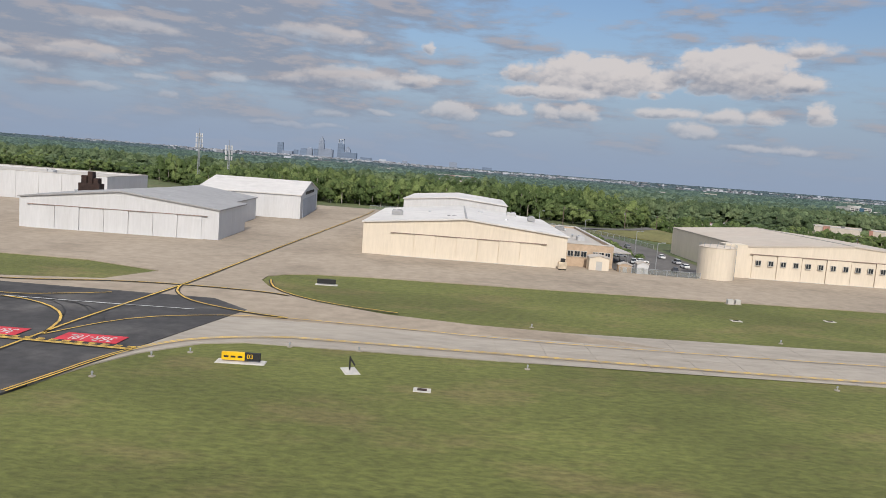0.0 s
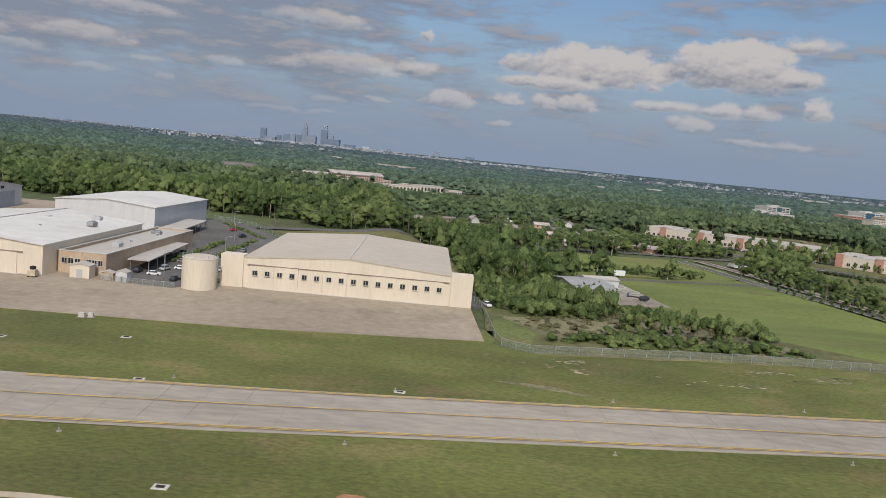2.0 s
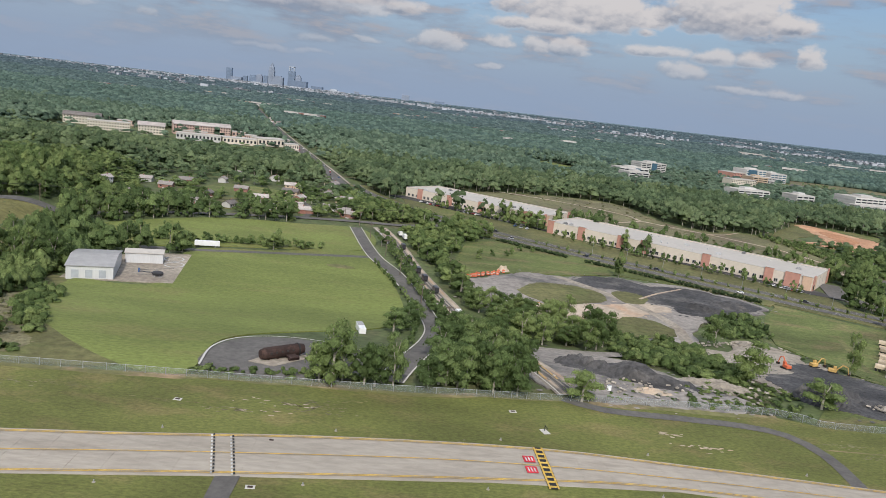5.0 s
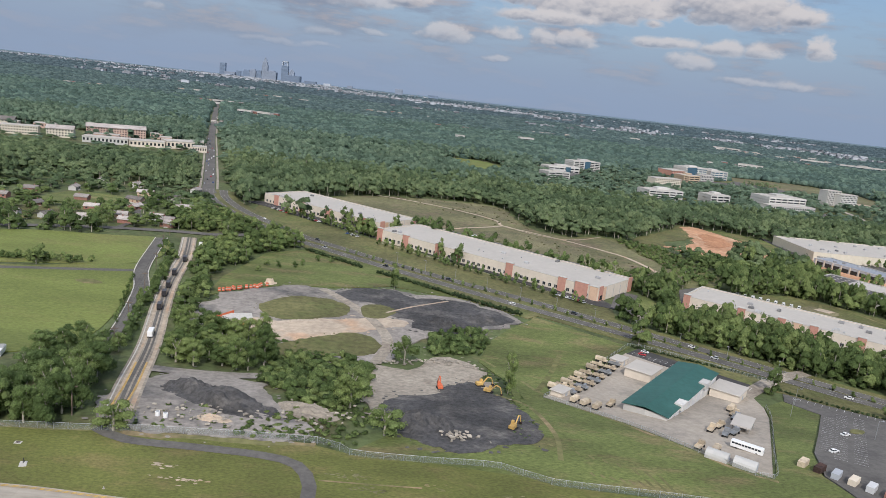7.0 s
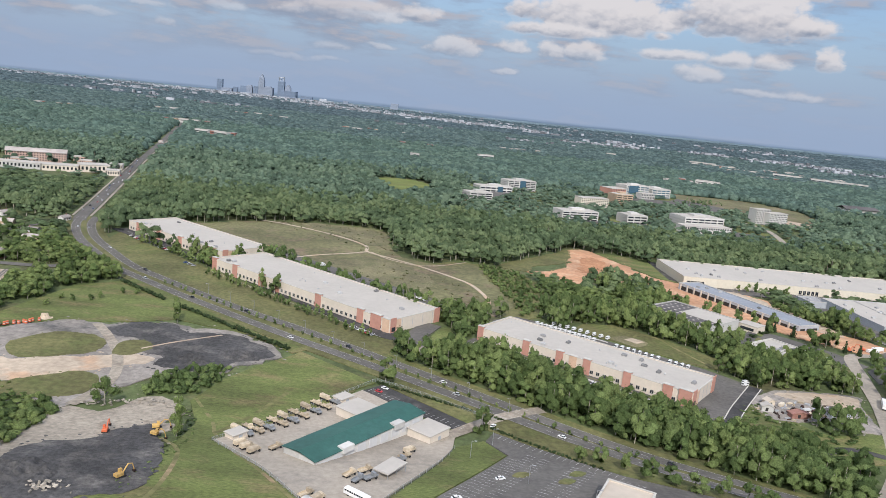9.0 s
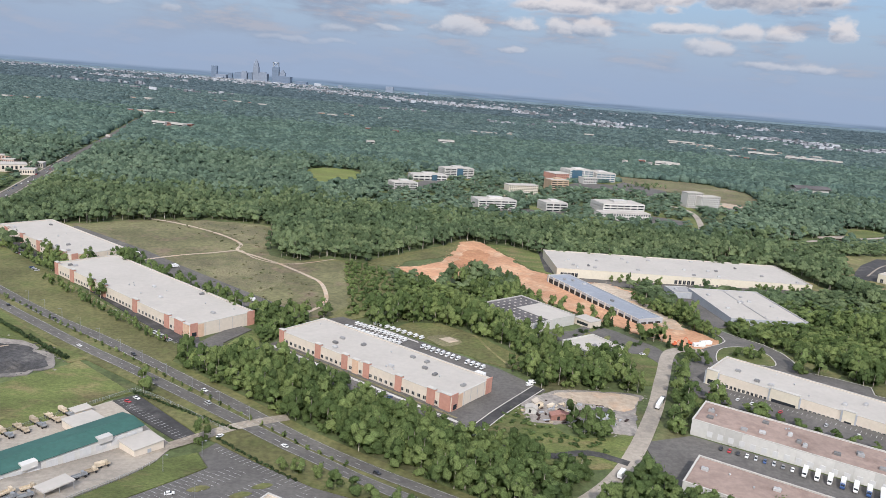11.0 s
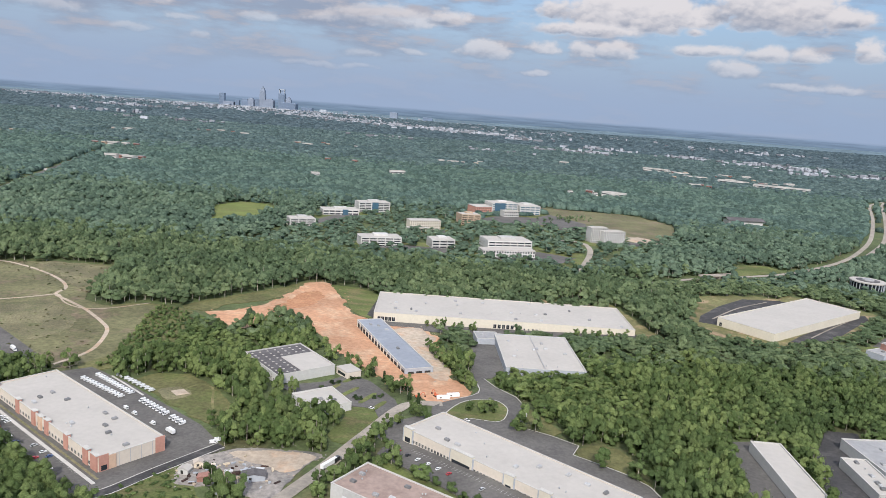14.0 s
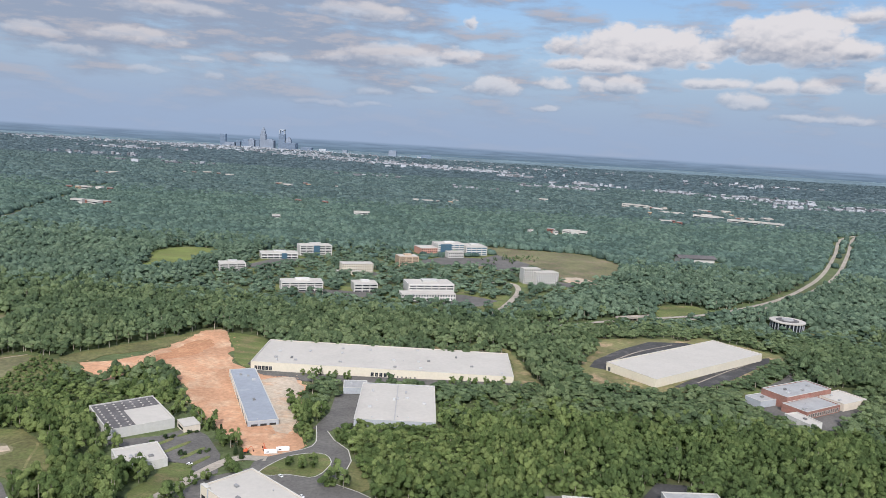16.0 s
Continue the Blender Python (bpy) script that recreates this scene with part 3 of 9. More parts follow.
sheet("airfield_grass", [(-500, -60), (-500, 100), (88, 100), (91, 90), (123, 95), (150, 97), (186, 99), (220, 103), (256, 105), (262, 103), (288, 103), (296, 99),
                         (330, 97), (420, 95), (700, 80), (700, -60)], "airfield", 0.05, "mown olive airfield grass with dry patches", "grass", soft=False, clear=False, cell=8)
NEAR = [(-400, 50), (-40, 52), (3, 52.2), (34, 53), (60, 55.2), (100, 60.2), (138, 65), (173, 70.5), (206, 75), (230, 77), (270, 74), (330, 68)]
FAR = [(-400, 62), (-40, 62.5), (5, 63.2), (41, 65), (70, 67.5), (107, 72), (132, 75.2), (160, 79), (184, 83), (212, 85.5), (235, 84.5), (280, 81), (330, 76)]
sheet("taxiway", NEAR + FAR[::-1], "concrete", 0.10, "pale worn concrete taxiway", "taxiway", clear=False, soft=False)
sheet("apron", [(-500, 98), (-40, 84), (-30, 80), (-33, 73), (-60, 66), (-60, 60), (20, 60), (12, 63.4), (4, 63.9), (-4, 65.6), (-11, 69), (-14.5, 72), (-17, 75.5), (-18.6, 79), (-18.6, 82), (-17, 84), (-14, 85.4), (-8, 86.3), (10, 87), (56, 89), (86, 93.5),
                (85, 116), (45, 125), (25, 200), (-20, 212), (-60, 210), (-500, 215)], "apron", 0.14, "weathered tan concrete hangar apron", "apron", soft=False, clear=False)
sheet("asphalt_connector", [(-80, 68), (-40, 67.5), (-20, 67), (-16, 63), (-20, 47), (-22.5, 37), (-30, 10), (-80, 10)], "asphalt", 0.18, "dark asphalt taxiway connector", "asphalt",
      soft=False, clear=False)


# ---------------------------------------------------------------- fields, lots and roads past the fence
sheet("training_field", [(114, 164), (121, 132), (135, 113), (150, 101), (161, 99.5), (163, 121), (188, 144), (193, 165), (186, 205), (178, 229), (150, 216), (129, 207), (133, 170), (124, 164)],
      "turf", 0.06, "bright mown grass training field", "field")
sheet("brush_ground", [(90, 110), (96, 114), (105, 123), (104, 138), (103, 156), (112, 150), (124, 124), (135, 103), (123, 99), (113, 101), (104, 102), (96, 100)], "brush", 0.075, "dry brown brush beside the fence", "brush", ragged=2, clear=False)
sheet("scrub_ground", [(87, 118), (90, 94), (122, 97), (150, 100), (138, 112), (122, 132), (114, 162), (98, 170), (84, 172)], "rough_grass", 0.05, "dry weedy ground under scrub", "grass", clear=False)
sheet("drive_verge", [(86.6, 92), (92.5, 89.8), (93, 97), (95, 104), (94, 120), (92, 146), (88, 157), (85.4, 154), (88.8, 118), (87.4, 94)], "meadow", 0.065, "green strip beside the hangar drive", "grass", soft=False, clear=False)
sheet("hall_drive", [(86, 116), (88.4, 118), (87.4, 140), (85, 152), (82.6, 152), (83, 118)], "old_asphalt", 0.12, "asphalt drive beside the cream hangar", "road", soft=False)
sheet("lane_verge", [(88, 222), (112, 207), (138, 216), (178, 233), (174, 268), (150, 266), (118, 258)], "turf", 0.05, "mown grass between two roads", "grass")
sheet("hangar_meadow", [(36, 190), (48, 180), (66, 158), (80, 152), (86, 158), (88, 180), (86, 205), (80, 226), (74, 233), (62, 215), (50, 203)], "dry_meadow", 0.055, "yellowish rough meadow behind the hangars", "grass")
sheet("shed_lot", [(111, 164), (122, 166), (136, 169), (131, 200), (119, 197), (108, 185)], "gravel", 0.1, "pale concrete yard round a shed", "yard", soft=False)
sheet("turning_circle", [(162, 103), (161.5, 112), (164, 119), (170, 123), (178, 123), (188, 118), (190, 110), (186, 104), (172, 101)], "old_asphalt", 0.12, "asphalt turning circle", "asphalt")
ribbon("field_lane", [(192, 104), (199, 135), (199, 160), (190, 200), (181, 225), (171, 270)], 4.0, "old_asphalt", 0.12, "grey asphalt lane along the field", "road", clear=2)
ribbon("north_lane", [(182, 222), (150, 212.5), (128, 206), (108, 203), (96, 210), (88, 200)], 2.8, "old_asphalt", 0.10, "narrow asphalt lane north of the field", "road", clear=1.5)
ribbon("cross_road", [(10, 186), (38, 199), (56, 210), (73, 234), (100, 258), (137, 275), (167, 283), (190, 286), (206, 297)], 4.6, "old_asphalt", 0.12, "grey two-lane cross road", "road", clear=2.5)
ribbon("old_road", [(222, 106), (217, 125), (210, 152), (196, 205), (188, 245), (180, 275)], 5.6, "gravel", 0.12, "old road stripped to gravel in strips", "road", clear=3)
ribbon("far_road", [(156, 384), (151, 397), (140, 436), (127.5, 479), (101, 570), (61, 707), (2, 918), (-38, 1061), (-76, 1200), (-142, 1440)], 6.8, "old_asphalt", 0.15, "straight grey road through far woods", "road", clear=4)
for side, far in ((-4.6, 6), (4.6, 5)):
    ribbon("pavement", offset([(151, 397), (140, 436), (127.5, 479), (101, 570), (61, 707), (2, 918)][:far], side), 1.3, "yard_concrete", 0.17, "narrow pale concrete pavement beside the far road", "pavement")
NEAR_LANE = [(152, 396), (158, 377), (167, 358), (178, 340), (191, 323), (214, 295.5), (234, 278.5), (255, 262), (278, 245), (303, 227), (329, 209.6), (357, 190), (382, 172), (395, 163), (409, 152.5), (430, 138), (470, 112), (540, 70)]
FAR_LANE = offset(NEAR_LANE[:9], 7.2) + [(305, 236), (334, 215), (364, 192.5), (388, 174), (408, 160.5), (427, 148), (452, 131), (490, 107), (548, 74)]
sheet("road_verge", offset(NEAR_LANE, -5.5) + offset(FAR_LANE, 5.5)[::-1], "rough_grass", 0.04, "dry grass verges and median of the parkway", "grass", soft=False)
sheet("warehouse_verge", offset(NEAR_LANE[3:11], 12.3) + [(338, 233), (300, 264), (252, 306), (212, 341), (186, 366)], "rough_grass", 0.045, "dry grass bank between parkway and warehouses", "grass", soft=False)
ribbon("parkway_near_lane", NEAR_LANE, 4.4, "old_asphalt", 0.12, "near carriageway of a divided parkway", "road")
ribbon("parkway_far_lane", FAR_LANE, 4.4, "old_asphalt", 0.12, "far carriageway of a divided parkway", "road")
for line in (NEAR_LANE, FAR_LANE):
    for d in (-1.95, 1.95):
        ribbon("lane_line", offset(line, d), 0.07, "white_line", 0.16, "white edge line of the parkway", "road marking")
    dashes("lane_dashes", line, 0.09, "white_line", 0.16, 1.6, 4.0, "broken white lane line", "road marking")
# storage yard
sheet("lawn", [(262, 104), (300, 100), (340, 100), (336, 112), (304, 147), (329, 188), (334, 194), (300, 221), (265, 250), (229, 280), (214, 262), (211, 226), (268, 238), (308, 214), (296, 180), (293, 125),
               (268, 112)], "meadow", 0.06, "green lawn beside the parkway", "grass", soft=False)
sheet("yard_lawn", [(208, 200), (213, 212), (228, 222), (246, 226), (262, 234), (292, 224), (306, 212), (310, 217), (268, 241), (231, 280), (213, 263), (207, 226)], "meadow", 0.055, "green lawn behind the storage yard", "grass", soft=False)
sheet("storage_yard", [(209, 184), (213, 207), (223, 217), (230, 222), (245, 222), (250, 226), (260, 230), (274, 228), (292, 221), (303, 211), (296, 199), (288, 189), (270, 180), (266, 166), (258, 157), (248, 158), (240, 168), (222, 174)],
      "yard_mix", 0.1, "grey gravel storage yard with dark patches", "yard", ragged=4)
sheet("clay_patch", [(218, 187), (230, 186), (242, 191), (252, 194), (262, 200), (268, 192), (258, 184), (252, 178), (243, 172), (235, 173), (228, 170), (221, 175)], "pale_dirt", 0.15, "bare pale clay in the yard", "soil", ragged=3)
sheet("yard_grass", [(225, 200), (232, 210), (246, 211), (251, 201), (249, 195), (234, 188), (228, 193)], "rough_grass", 0.2, "dry grass island in the yard", "grass", ragged=1.6)
sheet("yard_grass", [(254, 207), (260, 211), (265, 205), (262, 198), (256, 197)], "rough_grass", 0.2, "small weedy island in the yard", "grass", ragged=1.6)
sheet("yard_grass", [(232, 166), (240, 171), (247, 177), (256, 181), (263, 174), (259, 166), (247, 159), (238, 160)], "rough_grass", 0.2, "weedy grass strip beside bare clay", "grass", ragged=2)
sheet("black_millings_field", [(245, 216), (250, 226), (259, 229), (272, 224), (280, 221), (289, 220), (301, 210), (294, 200), (288, 190), (280, 187), (271, 193), (267, 199), (256, 212)], "millings", 0.17, "dark spread asphalt millings", "soil", ragged=4)
ribbon("yard_path", [(262, 203), (270, 212), (281, 222)], 0.9, "pale_dirt", 0.24, "pale worn path between dark millings", "track")
sheet("gravel_pad", [(254, 152), (263, 160), (270, 159), (274, 166), (281, 168), (287, 167), (286, 154), (291, 153), (290, 140), (291, 126), (289, 118), (280, 114), (272, 114), (264, 121), (262, 132), (258, 142)], "gravel", 0.1, "pale gravel pad round dark heaps", "yard", ragged=4)
sheet("pad_millings", [(269, 112.5), (266, 126), (269, 137), (277, 140), (278, 147), (284, 153), (290, 146), (293, 136), (295, 123), (293, 112.5), (284, 109.5), (276, 109.8)], "millings", 0.17, "black millings spread over gravel", "soil", ragged=3)
sheet("road_end", [(216, 112), (222, 104.5), (240, 105), (253, 107), (252, 114), (245, 122), (241, 133), (228, 138), (221, 136), (217, 128)], "yard_mix", 0.1, "gravel and spilled millings at the end of the old road", "yard", ragged=3.5)
ribbon("service_track", [(220, 104), (226, 101), (238, 100.6), (248, 100), (254, 98), (257, 92), (257, 84), (256, 70)], 2.2, "old_asphalt", 0.1, "narrow worn service track inside the fence", "road")
for k in range(9):
    ribbon("worn_row", [(297 + k * 2.2, 114.5 - k * 1.1), (303 + k * 1.6, 103.5 - k * 0.4)], 0.55, "clay_edge", 0.085, "thin dry row in the lawn", "grass", soft=False)
ribbon("worn_track", [(290, 144), (296.3, 137), (299, 120), (298, 108)], 1.0, "clay_edge", 0.085, "worn wheel track across the lawn", "track")
ribbon("worn_track", [(289, 171.5), (297.4, 158), (302, 147), (316, 129.5), (329, 112.5), (336.5, 107.6)], 0.9, "clay_edge", 0.085, "worn track along the depot fence", "track")
ribbon("worn_track", [(311, 181), (304, 160), (300, 150)], 1.4, "rough_grass", 0.085, "shallow grassy ditch in the lawn", "grass")
ribbon("worn_track", [(258, 94), (266, 94.2), (274, 94.5)], 0.4, "clay_edge", 0.09, "bare scar in the airfield grass", "track")
# depot and car park
sheet("depot_yard", [(301, 146), (316, 131), (329, 114), (336, 109), (341, 120), (353, 146), (356, 155), (357, 165), (352, 169), (331, 188)], "yard_concrete", 0.12, "pale stained concrete depot yard", "yard", soft=False)
sheet("depot_verge", [(356.5, 156), (364, 162), (369, 154), (359, 137), (351, 124), (346.5, 112), (350, 97), (336, 97), (336.5, 109), (341.5, 119), (353.5, 146)], "meadow", 0.1, "grass between depot and car park", "grass", soft=False)
sheet("lawn", [(288, 170), (294, 156), (294, 124), (305, 147), (329, 187), (309, 214), (298, 198), (292, 186)], "meadow", 0.065, "green lawn beside the millings yard", "grass", soft=False)
sheet("depot_car_park", [(331, 187.5), (358, 166.5), (362, 170.5), (336, 193)], "asphalt", 0.14, "asphalt strip with marked bays", "car park", soft=False)
sheet("car_park", [(350.5, 97), (347, 112), (351.5, 124), (359.5, 137), (369.5, 154), (364.5, 162), (367, 168), (381, 158), (396, 147.5), (440, 128), (420, 86)], "old_asphalt", 0.12, "asphalt car park with white bays", "car park", soft=False)
ribbon("depot_drive", [(352, 160), (364, 173), (372, 180), (382, 186)], 4.0, "gravel", 0.15, "pale concrete depot drive", "road", clear=1)
# warehouse park
sheet("fallow_field", [(200, 404), (214, 412), (236, 434), (266, 447), (297, 449), (317, 445), (322, 409), (332, 373), (350, 367), (371, 373), (376, 344), (384, 300), (379, 285), (367, 275), (338, 284), (292, 334), (262, 366), (226, 394)], "brown_field", 0.06,
      "fallow field of dry grass and weeds", "field", ragged=3)
sheet("dry_brush", [(272, 434), (296, 416), (313, 396), (321, 402), (318, 438), (297, 447), (268, 446)], "brush", 0.11, "dead brown brush at the edge of the field", "brush", ragged=3)
sheet("dry_brush", [(296, 340), (312, 366), (338, 348), (350, 322), (340, 306), (318, 318)], "brush", 0.11, "thin brown patch in the fallow field", "brush", ragged=4)
sheet("young_growth", [(350, 366), (370, 376), (392, 368), (402, 330), (400, 296), (386, 276), (378, 282), (384, 300), (376, 344)], "rough_grass", 0.05, "rough grass with saplings beside the field", "grass", ragged=3)
ribbon("clay_spur", [(315, 378), (326, 364), (340, 357), (352, 362), (366, 377)], 1.1, "pale_dirt", 0.15, "pale dirt loop track", "track")
ribbon("clay_track", [(240, 440), (254, 436), (277, 424), (298, 408), (311, 392), (313, 378), (327, 367), (341, 356), (358, 339), (367, 327), (373, 306), (373, 293), (368, 279)], 1.9, "pale_dirt", 0.16, "pale dirt track across the field", "track")
ribbon("clay_spur", [(272, 338), (289, 357), (303, 368), (313, 378)], 1.8, "pale_dirt", 0.16, "pale dirt spur track", "track")
sheet("dock_lot", [(205, 392), (258, 350), (276, 334), (352, 272), (362, 284), (292, 342), (270, 362), (214, 404)], "old_asphalt", 0.12, "asphalt dock yard behind warehouses", "yard", soft=False)
sheet("front_lot", [(178, 372), (246, 316), (332, 236), (342, 232), (337, 244), (252, 312), (190, 378)], "asphalt", 0.12, "asphalt parking in front of warehouses", "car park", soft=False)
sheet("warehouse_entry", [(338, 236), (344, 228), (350, 232), (347, 240), (353, 256), (346, 260)], "old_asphalt", 0.14, "asphalt drive at the end of a warehouse", "road", soft=False)
sheet("entry_apron", [(343, 228.5), (342, 224), (352, 217), (359, 219), (351, 226), (350, 232.5)], "gravel", 0.16, "pale concrete entry from the parkway", "road", soft=False)
sheet("entry_lawn", [(351, 228), (360, 220), (366, 222), (360, 240), (355, 256), (349, 240)], "meadow", 0.08, "small lawn beside a warehouse entry", "grass")
sheet("parkway_bank", [(336, 193.5), (362, 171), (367, 168.5), (381, 158.5), (396, 148), (440, 128.5), (480, 110), (486, 122), (460, 134.5), (390, 164.5), (342, 194)], "rough_grass", 0.05, "grass bank between parkway and car park", "grass", soft=False)
sheet("van_lot", [(368, 252), (430, 194), (436, 190), (460, 220), (446, 236), (404, 268), (384, 280), (374, 272)], "old_asphalt", 0.12, "asphalt lot round a warehouse", "car park", soft=False)
sheet("basin_grass", [(404, 270), (446, 238), (453, 236), (457, 246), (442, 268), (424, 283), (412, 280)], "rough_grass", 0.07, "grassy basin beside the lot", "grass", soft=False, ragged=1.6)
ribbon("park_road", [(452, 140), (474, 169), (492, 206), (504, 238), (516, 268), (530, 272)], 5.0, "yard_concrete", 0.13, "asphalt road through the business park", "road", clear=2.5)
sheet("junk_plot", [(455, 214), (466, 220), (481, 222), (491, 221), (489, 210), (485, 200), (484, 193), (475, 193), (469, 197), (454, 196), (450, 205)], "yard_mix", 0.09, "weedy scrap yard with sheds", "yard", ragged=2.5)
sheet("junk_soil", [(463, 217), (472, 220), (482, 221), (490, 219), (488, 210), (482, 207), (475, 212), (468, 213)], "pale_dirt", 0.14, "bare tan soil in the scrap yard", "soil", ragged=2)
sheet("plot_grass", [(436, 190), (452, 206), (464, 188), (484, 190), (474, 172), (452, 172)], "meadow", 0.06, "overgrown grass plot", "grass")
sheet("clay_site", [(400, 371), (412, 380), (420, 390), (427, 408), (436, 452), (447, 457), (456, 440), (464, 420), (473, 397), (490, 386), (515, 381), (526, 342), (534, 303), (541, 277), (527, 271), (507, 293), (492, 308), (476, 330), (459, 360), (442, 375), (429, 360), (420, 349)],
      "dirt", 0.1, "graded red clay building site", "soil", ragged=4)
sheet("pale_clay", [(499, 370), (515, 375), (525, 342), (533, 303), (523, 305), (508, 338)], "pale_dirt", 0.16, "pale compacted soil beside a new shell", "soil", ragged=3)
sheet("pale_clay", [(428, 384), (444, 398), (452, 420), (446, 436), (438, 424), (432, 402)], "clay_dark", 0.16, "freshly turned darker clay", "soil", ragged=4)
sheet("dock_strip", [(486, 389), (560, 391), (634, 396), (640, 386), (600, 380), (560, 376), (520, 374), (496, 378)], "old_asphalt", 0.1, "asphalt strip before the long cream warehouse", "yard", soft=False)
sheet("dark_lane", [(482, 396), (486, 391), (488, 444), (484, 448)], "asphalt", 0.14, "new dark asphalt lane beside a warehouse", "road", soft=False)
sheet("clay_slope", [(384, 380), (398, 372), (404, 388), (416, 400), (426, 412), (440, 452), (436, 458), (420, 432), (408, 416)], "rough_grass", 0.07, "grass slope above the clay", "grass", ragged=2)
sheet("clay_bank_grass", [(450, 452), (470, 452), (486, 432), (486, 392), (474, 400), (462, 430)], "meadow", 0.07, "grass bank beside the clay site", "grass")
sheet("office_lot", [(461, 276), (466, 280), (480, 287), (489, 299), (499, 291), (511, 273), (516, 256), (508, 250), (504, 262), (492, 264), (490, 270), (476, 272)], "old_asphalt", 0.11, "asphalt parking with planted islands", "car park", soft=False)
for x0, y0, x1, y1 in ((480, 275, 487, 284), (488, 272, 495, 282), (497, 268, 503, 277), (502, 260, 508, 269), (487, 289, 493, 295)):
    sheet("lot_island", [(x0, y0), (x0 + 1.6, y0 - 1.2), (x1, y1), (x1 - 1.6, y1 + 1.2)], "meadow", 0.2, "narrow grass island between bays", "grass", clear=False)
sheet("park_lawn", [(491, 236), (494, 249), (494, 259), (500, 264), (506, 257), (508, 248), (503, 237), (497, 230)], "meadow", 0.07, "small lawn in the business park", "grass")
sheet("long_lot", [(508, 236), (520, 232), (578, 184), (600, 172), (603, 190), (600, 196), (594, 200.5), (531, 251), (526, 262), (512, 250)], "old_asphalt", 0.12, "asphalt lots round a long warehouse", "car park", soft=False)
sheet("cul_de_sac", [(541, 311), (547, 306), (552, 296), (560, 286), (563.2, 275), (563, 266), (562, 260), (558.5, 251.5), (562, 252), (571, 247), (579.7, 240.5), (576.5, 232.4), (585, 227), (593, 221.6), (599, 215.3), (601.4, 207.5),
                     (600, 196.2), (594, 200.8), (531.2, 251.2), (526.2, 262), (526, 268), (530, 274), (542, 284), (545, 292)], "old_asphalt", 0.13, "asphalt street with a turning head", "road", soft=False)
ISLAND = [(531, 259), (536, 256), (542, 258), (550.6, 256.4), (554, 260), (555.6, 267), (555.6, 273), (551.7, 279.8), (544.8, 279.7), (537, 274)]
sheet("street_island", ISLAND, "meadow", 0.24, "grass island inside the turning head", "grass")
ribbon("street_kerb", [(p.x, p.y) for p in rounded(ISLAND)] + ISLAND[:1], 0.4, "kerb", 0.3, "pale kerb round a grass island", "kerb", soft=False)
ribbon("street_kerb", [(547, 306), (552, 296), (560, 286), (563.2, 275), (563, 266), (562, 260), (558.5, 251.5), (562, 252), (571, 247), (579.7, 240.5), (576.5, 232.4), (585, 227), (593, 221.6), (599, 215.3), (601.4, 207.5), (600, 196.2)], 0.4, "kerb", 0.3,
       "pale kerb of the street", "kerb", soft=False)
ribbon("street_kerb", [(541, 311), (545, 292), (542, 284), (530, 275)], 0.4, "kerb", 0.3, "pale kerb of the street", "kerb")
sheet("street_verge", [(563.6, 276), (568, 268), (575, 252), (571.5, 247.6), (562.6, 252.6), (562.8, 262)], "rough_grass", 0.1, "rough grass beside the turning head", "grass", soft=False)
sheet("lot_bank", [(580.4, 240), (592.6, 242.8), (600, 227), (600, 216.5), (594.5, 222.3), (586, 227.6), (578, 232.8)], "rough_grass", 0.08, "mown grass bank behind the warehouse", "grass", ragged=1.2)
sheet("grey_lot", [(540, 308), (547, 306), (557, 312), (556, 328), (557, 372), (548, 380), (541, 352), (543, 330)], "old_asphalt", 0.12, "asphalt lot beside a grey warehouse", "car park", soft=False)
sheet("truck_court", [(484, 187), (500, 193), (569, 150.5), (582, 140), (549, 121), (486, 159.5)], "old_asphalt", 0.11, "asphalt truck court between two warehouses", "yard", soft=False)
sheet("long_front_lot", [(510, 224), (513, 233), (518, 234), (580, 184), (590, 176), (584, 167), (578, 169), (560, 180)], "old_asphalt", 0.115, "asphalt parking before the long warehouse", "car park", soft=False)
sheet("planted_strip", [(509, 212), (510, 222), (560, 178.5), (580, 167), (577, 165)], "meadow", 0.07, "planted strip between two warehouses", "grass", soft=False)
sheet("van_front_lot", [(365, 246), (428.5, 198.5), (436, 190), (428, 182), (420, 188), (358, 235)], "old_asphalt", 0.11, "asphalt parking before the van warehouse", "car park", soft=False)
sheet("south_lot", [(679, 432), (684, 446), (704, 474), (729, 500), (756, 504), (764, 496), (740, 470), (700, 430), (689, 428)], "asphalt", 0.13, "new asphalt truck court of a pale warehouse", "yard", soft=False)
sheet("south_lot", [(722, 404), (735, 419), (795, 476), (803, 480), (800, 470), (761, 425), (744, 409), (732, 403)], "asphalt", 0.13, "new asphalt car park of a pale warehouse", "car park", soft=False)
ribbon("lot_strip", [(690, 441), (716, 472), (744, 496)], 1.2, "gravel", 0.3, "pale kerbed strip through a truck court", "kerb")
ribbon("lot_strip", [(738, 414), (766, 444), (796, 474)], 1.0, "gravel", 0.3, "pale kerbed strip through a car park", "kerb")
sheet("clay_rim", [(674, 418), (678, 392), (705, 392), (728, 398), (760, 420), (806, 470), (812, 484), (800, 500), (770, 520), (757, 511), (736, 510), (700, 499), (688, 470), (675, 440)], "clay_edge", 0.08, "bare clay and thin grass round new asphalt", "soil", ragged=3)
sheet("clay_rim", [(626, 467), (636, 440), (645, 400), (650, 393), (633, 392), (633, 430)], "clay_edge", 0.1, "clay bank at the end of a warehouse", "soil", ragged=2)
sheet("clay_rim", [(585, 458), (616, 463), (634, 448), (628, 444), (619, 450), (585, 446)], "clay_edge", 0.1, "clay bank behind a warehouse", "soil", ragged=2)
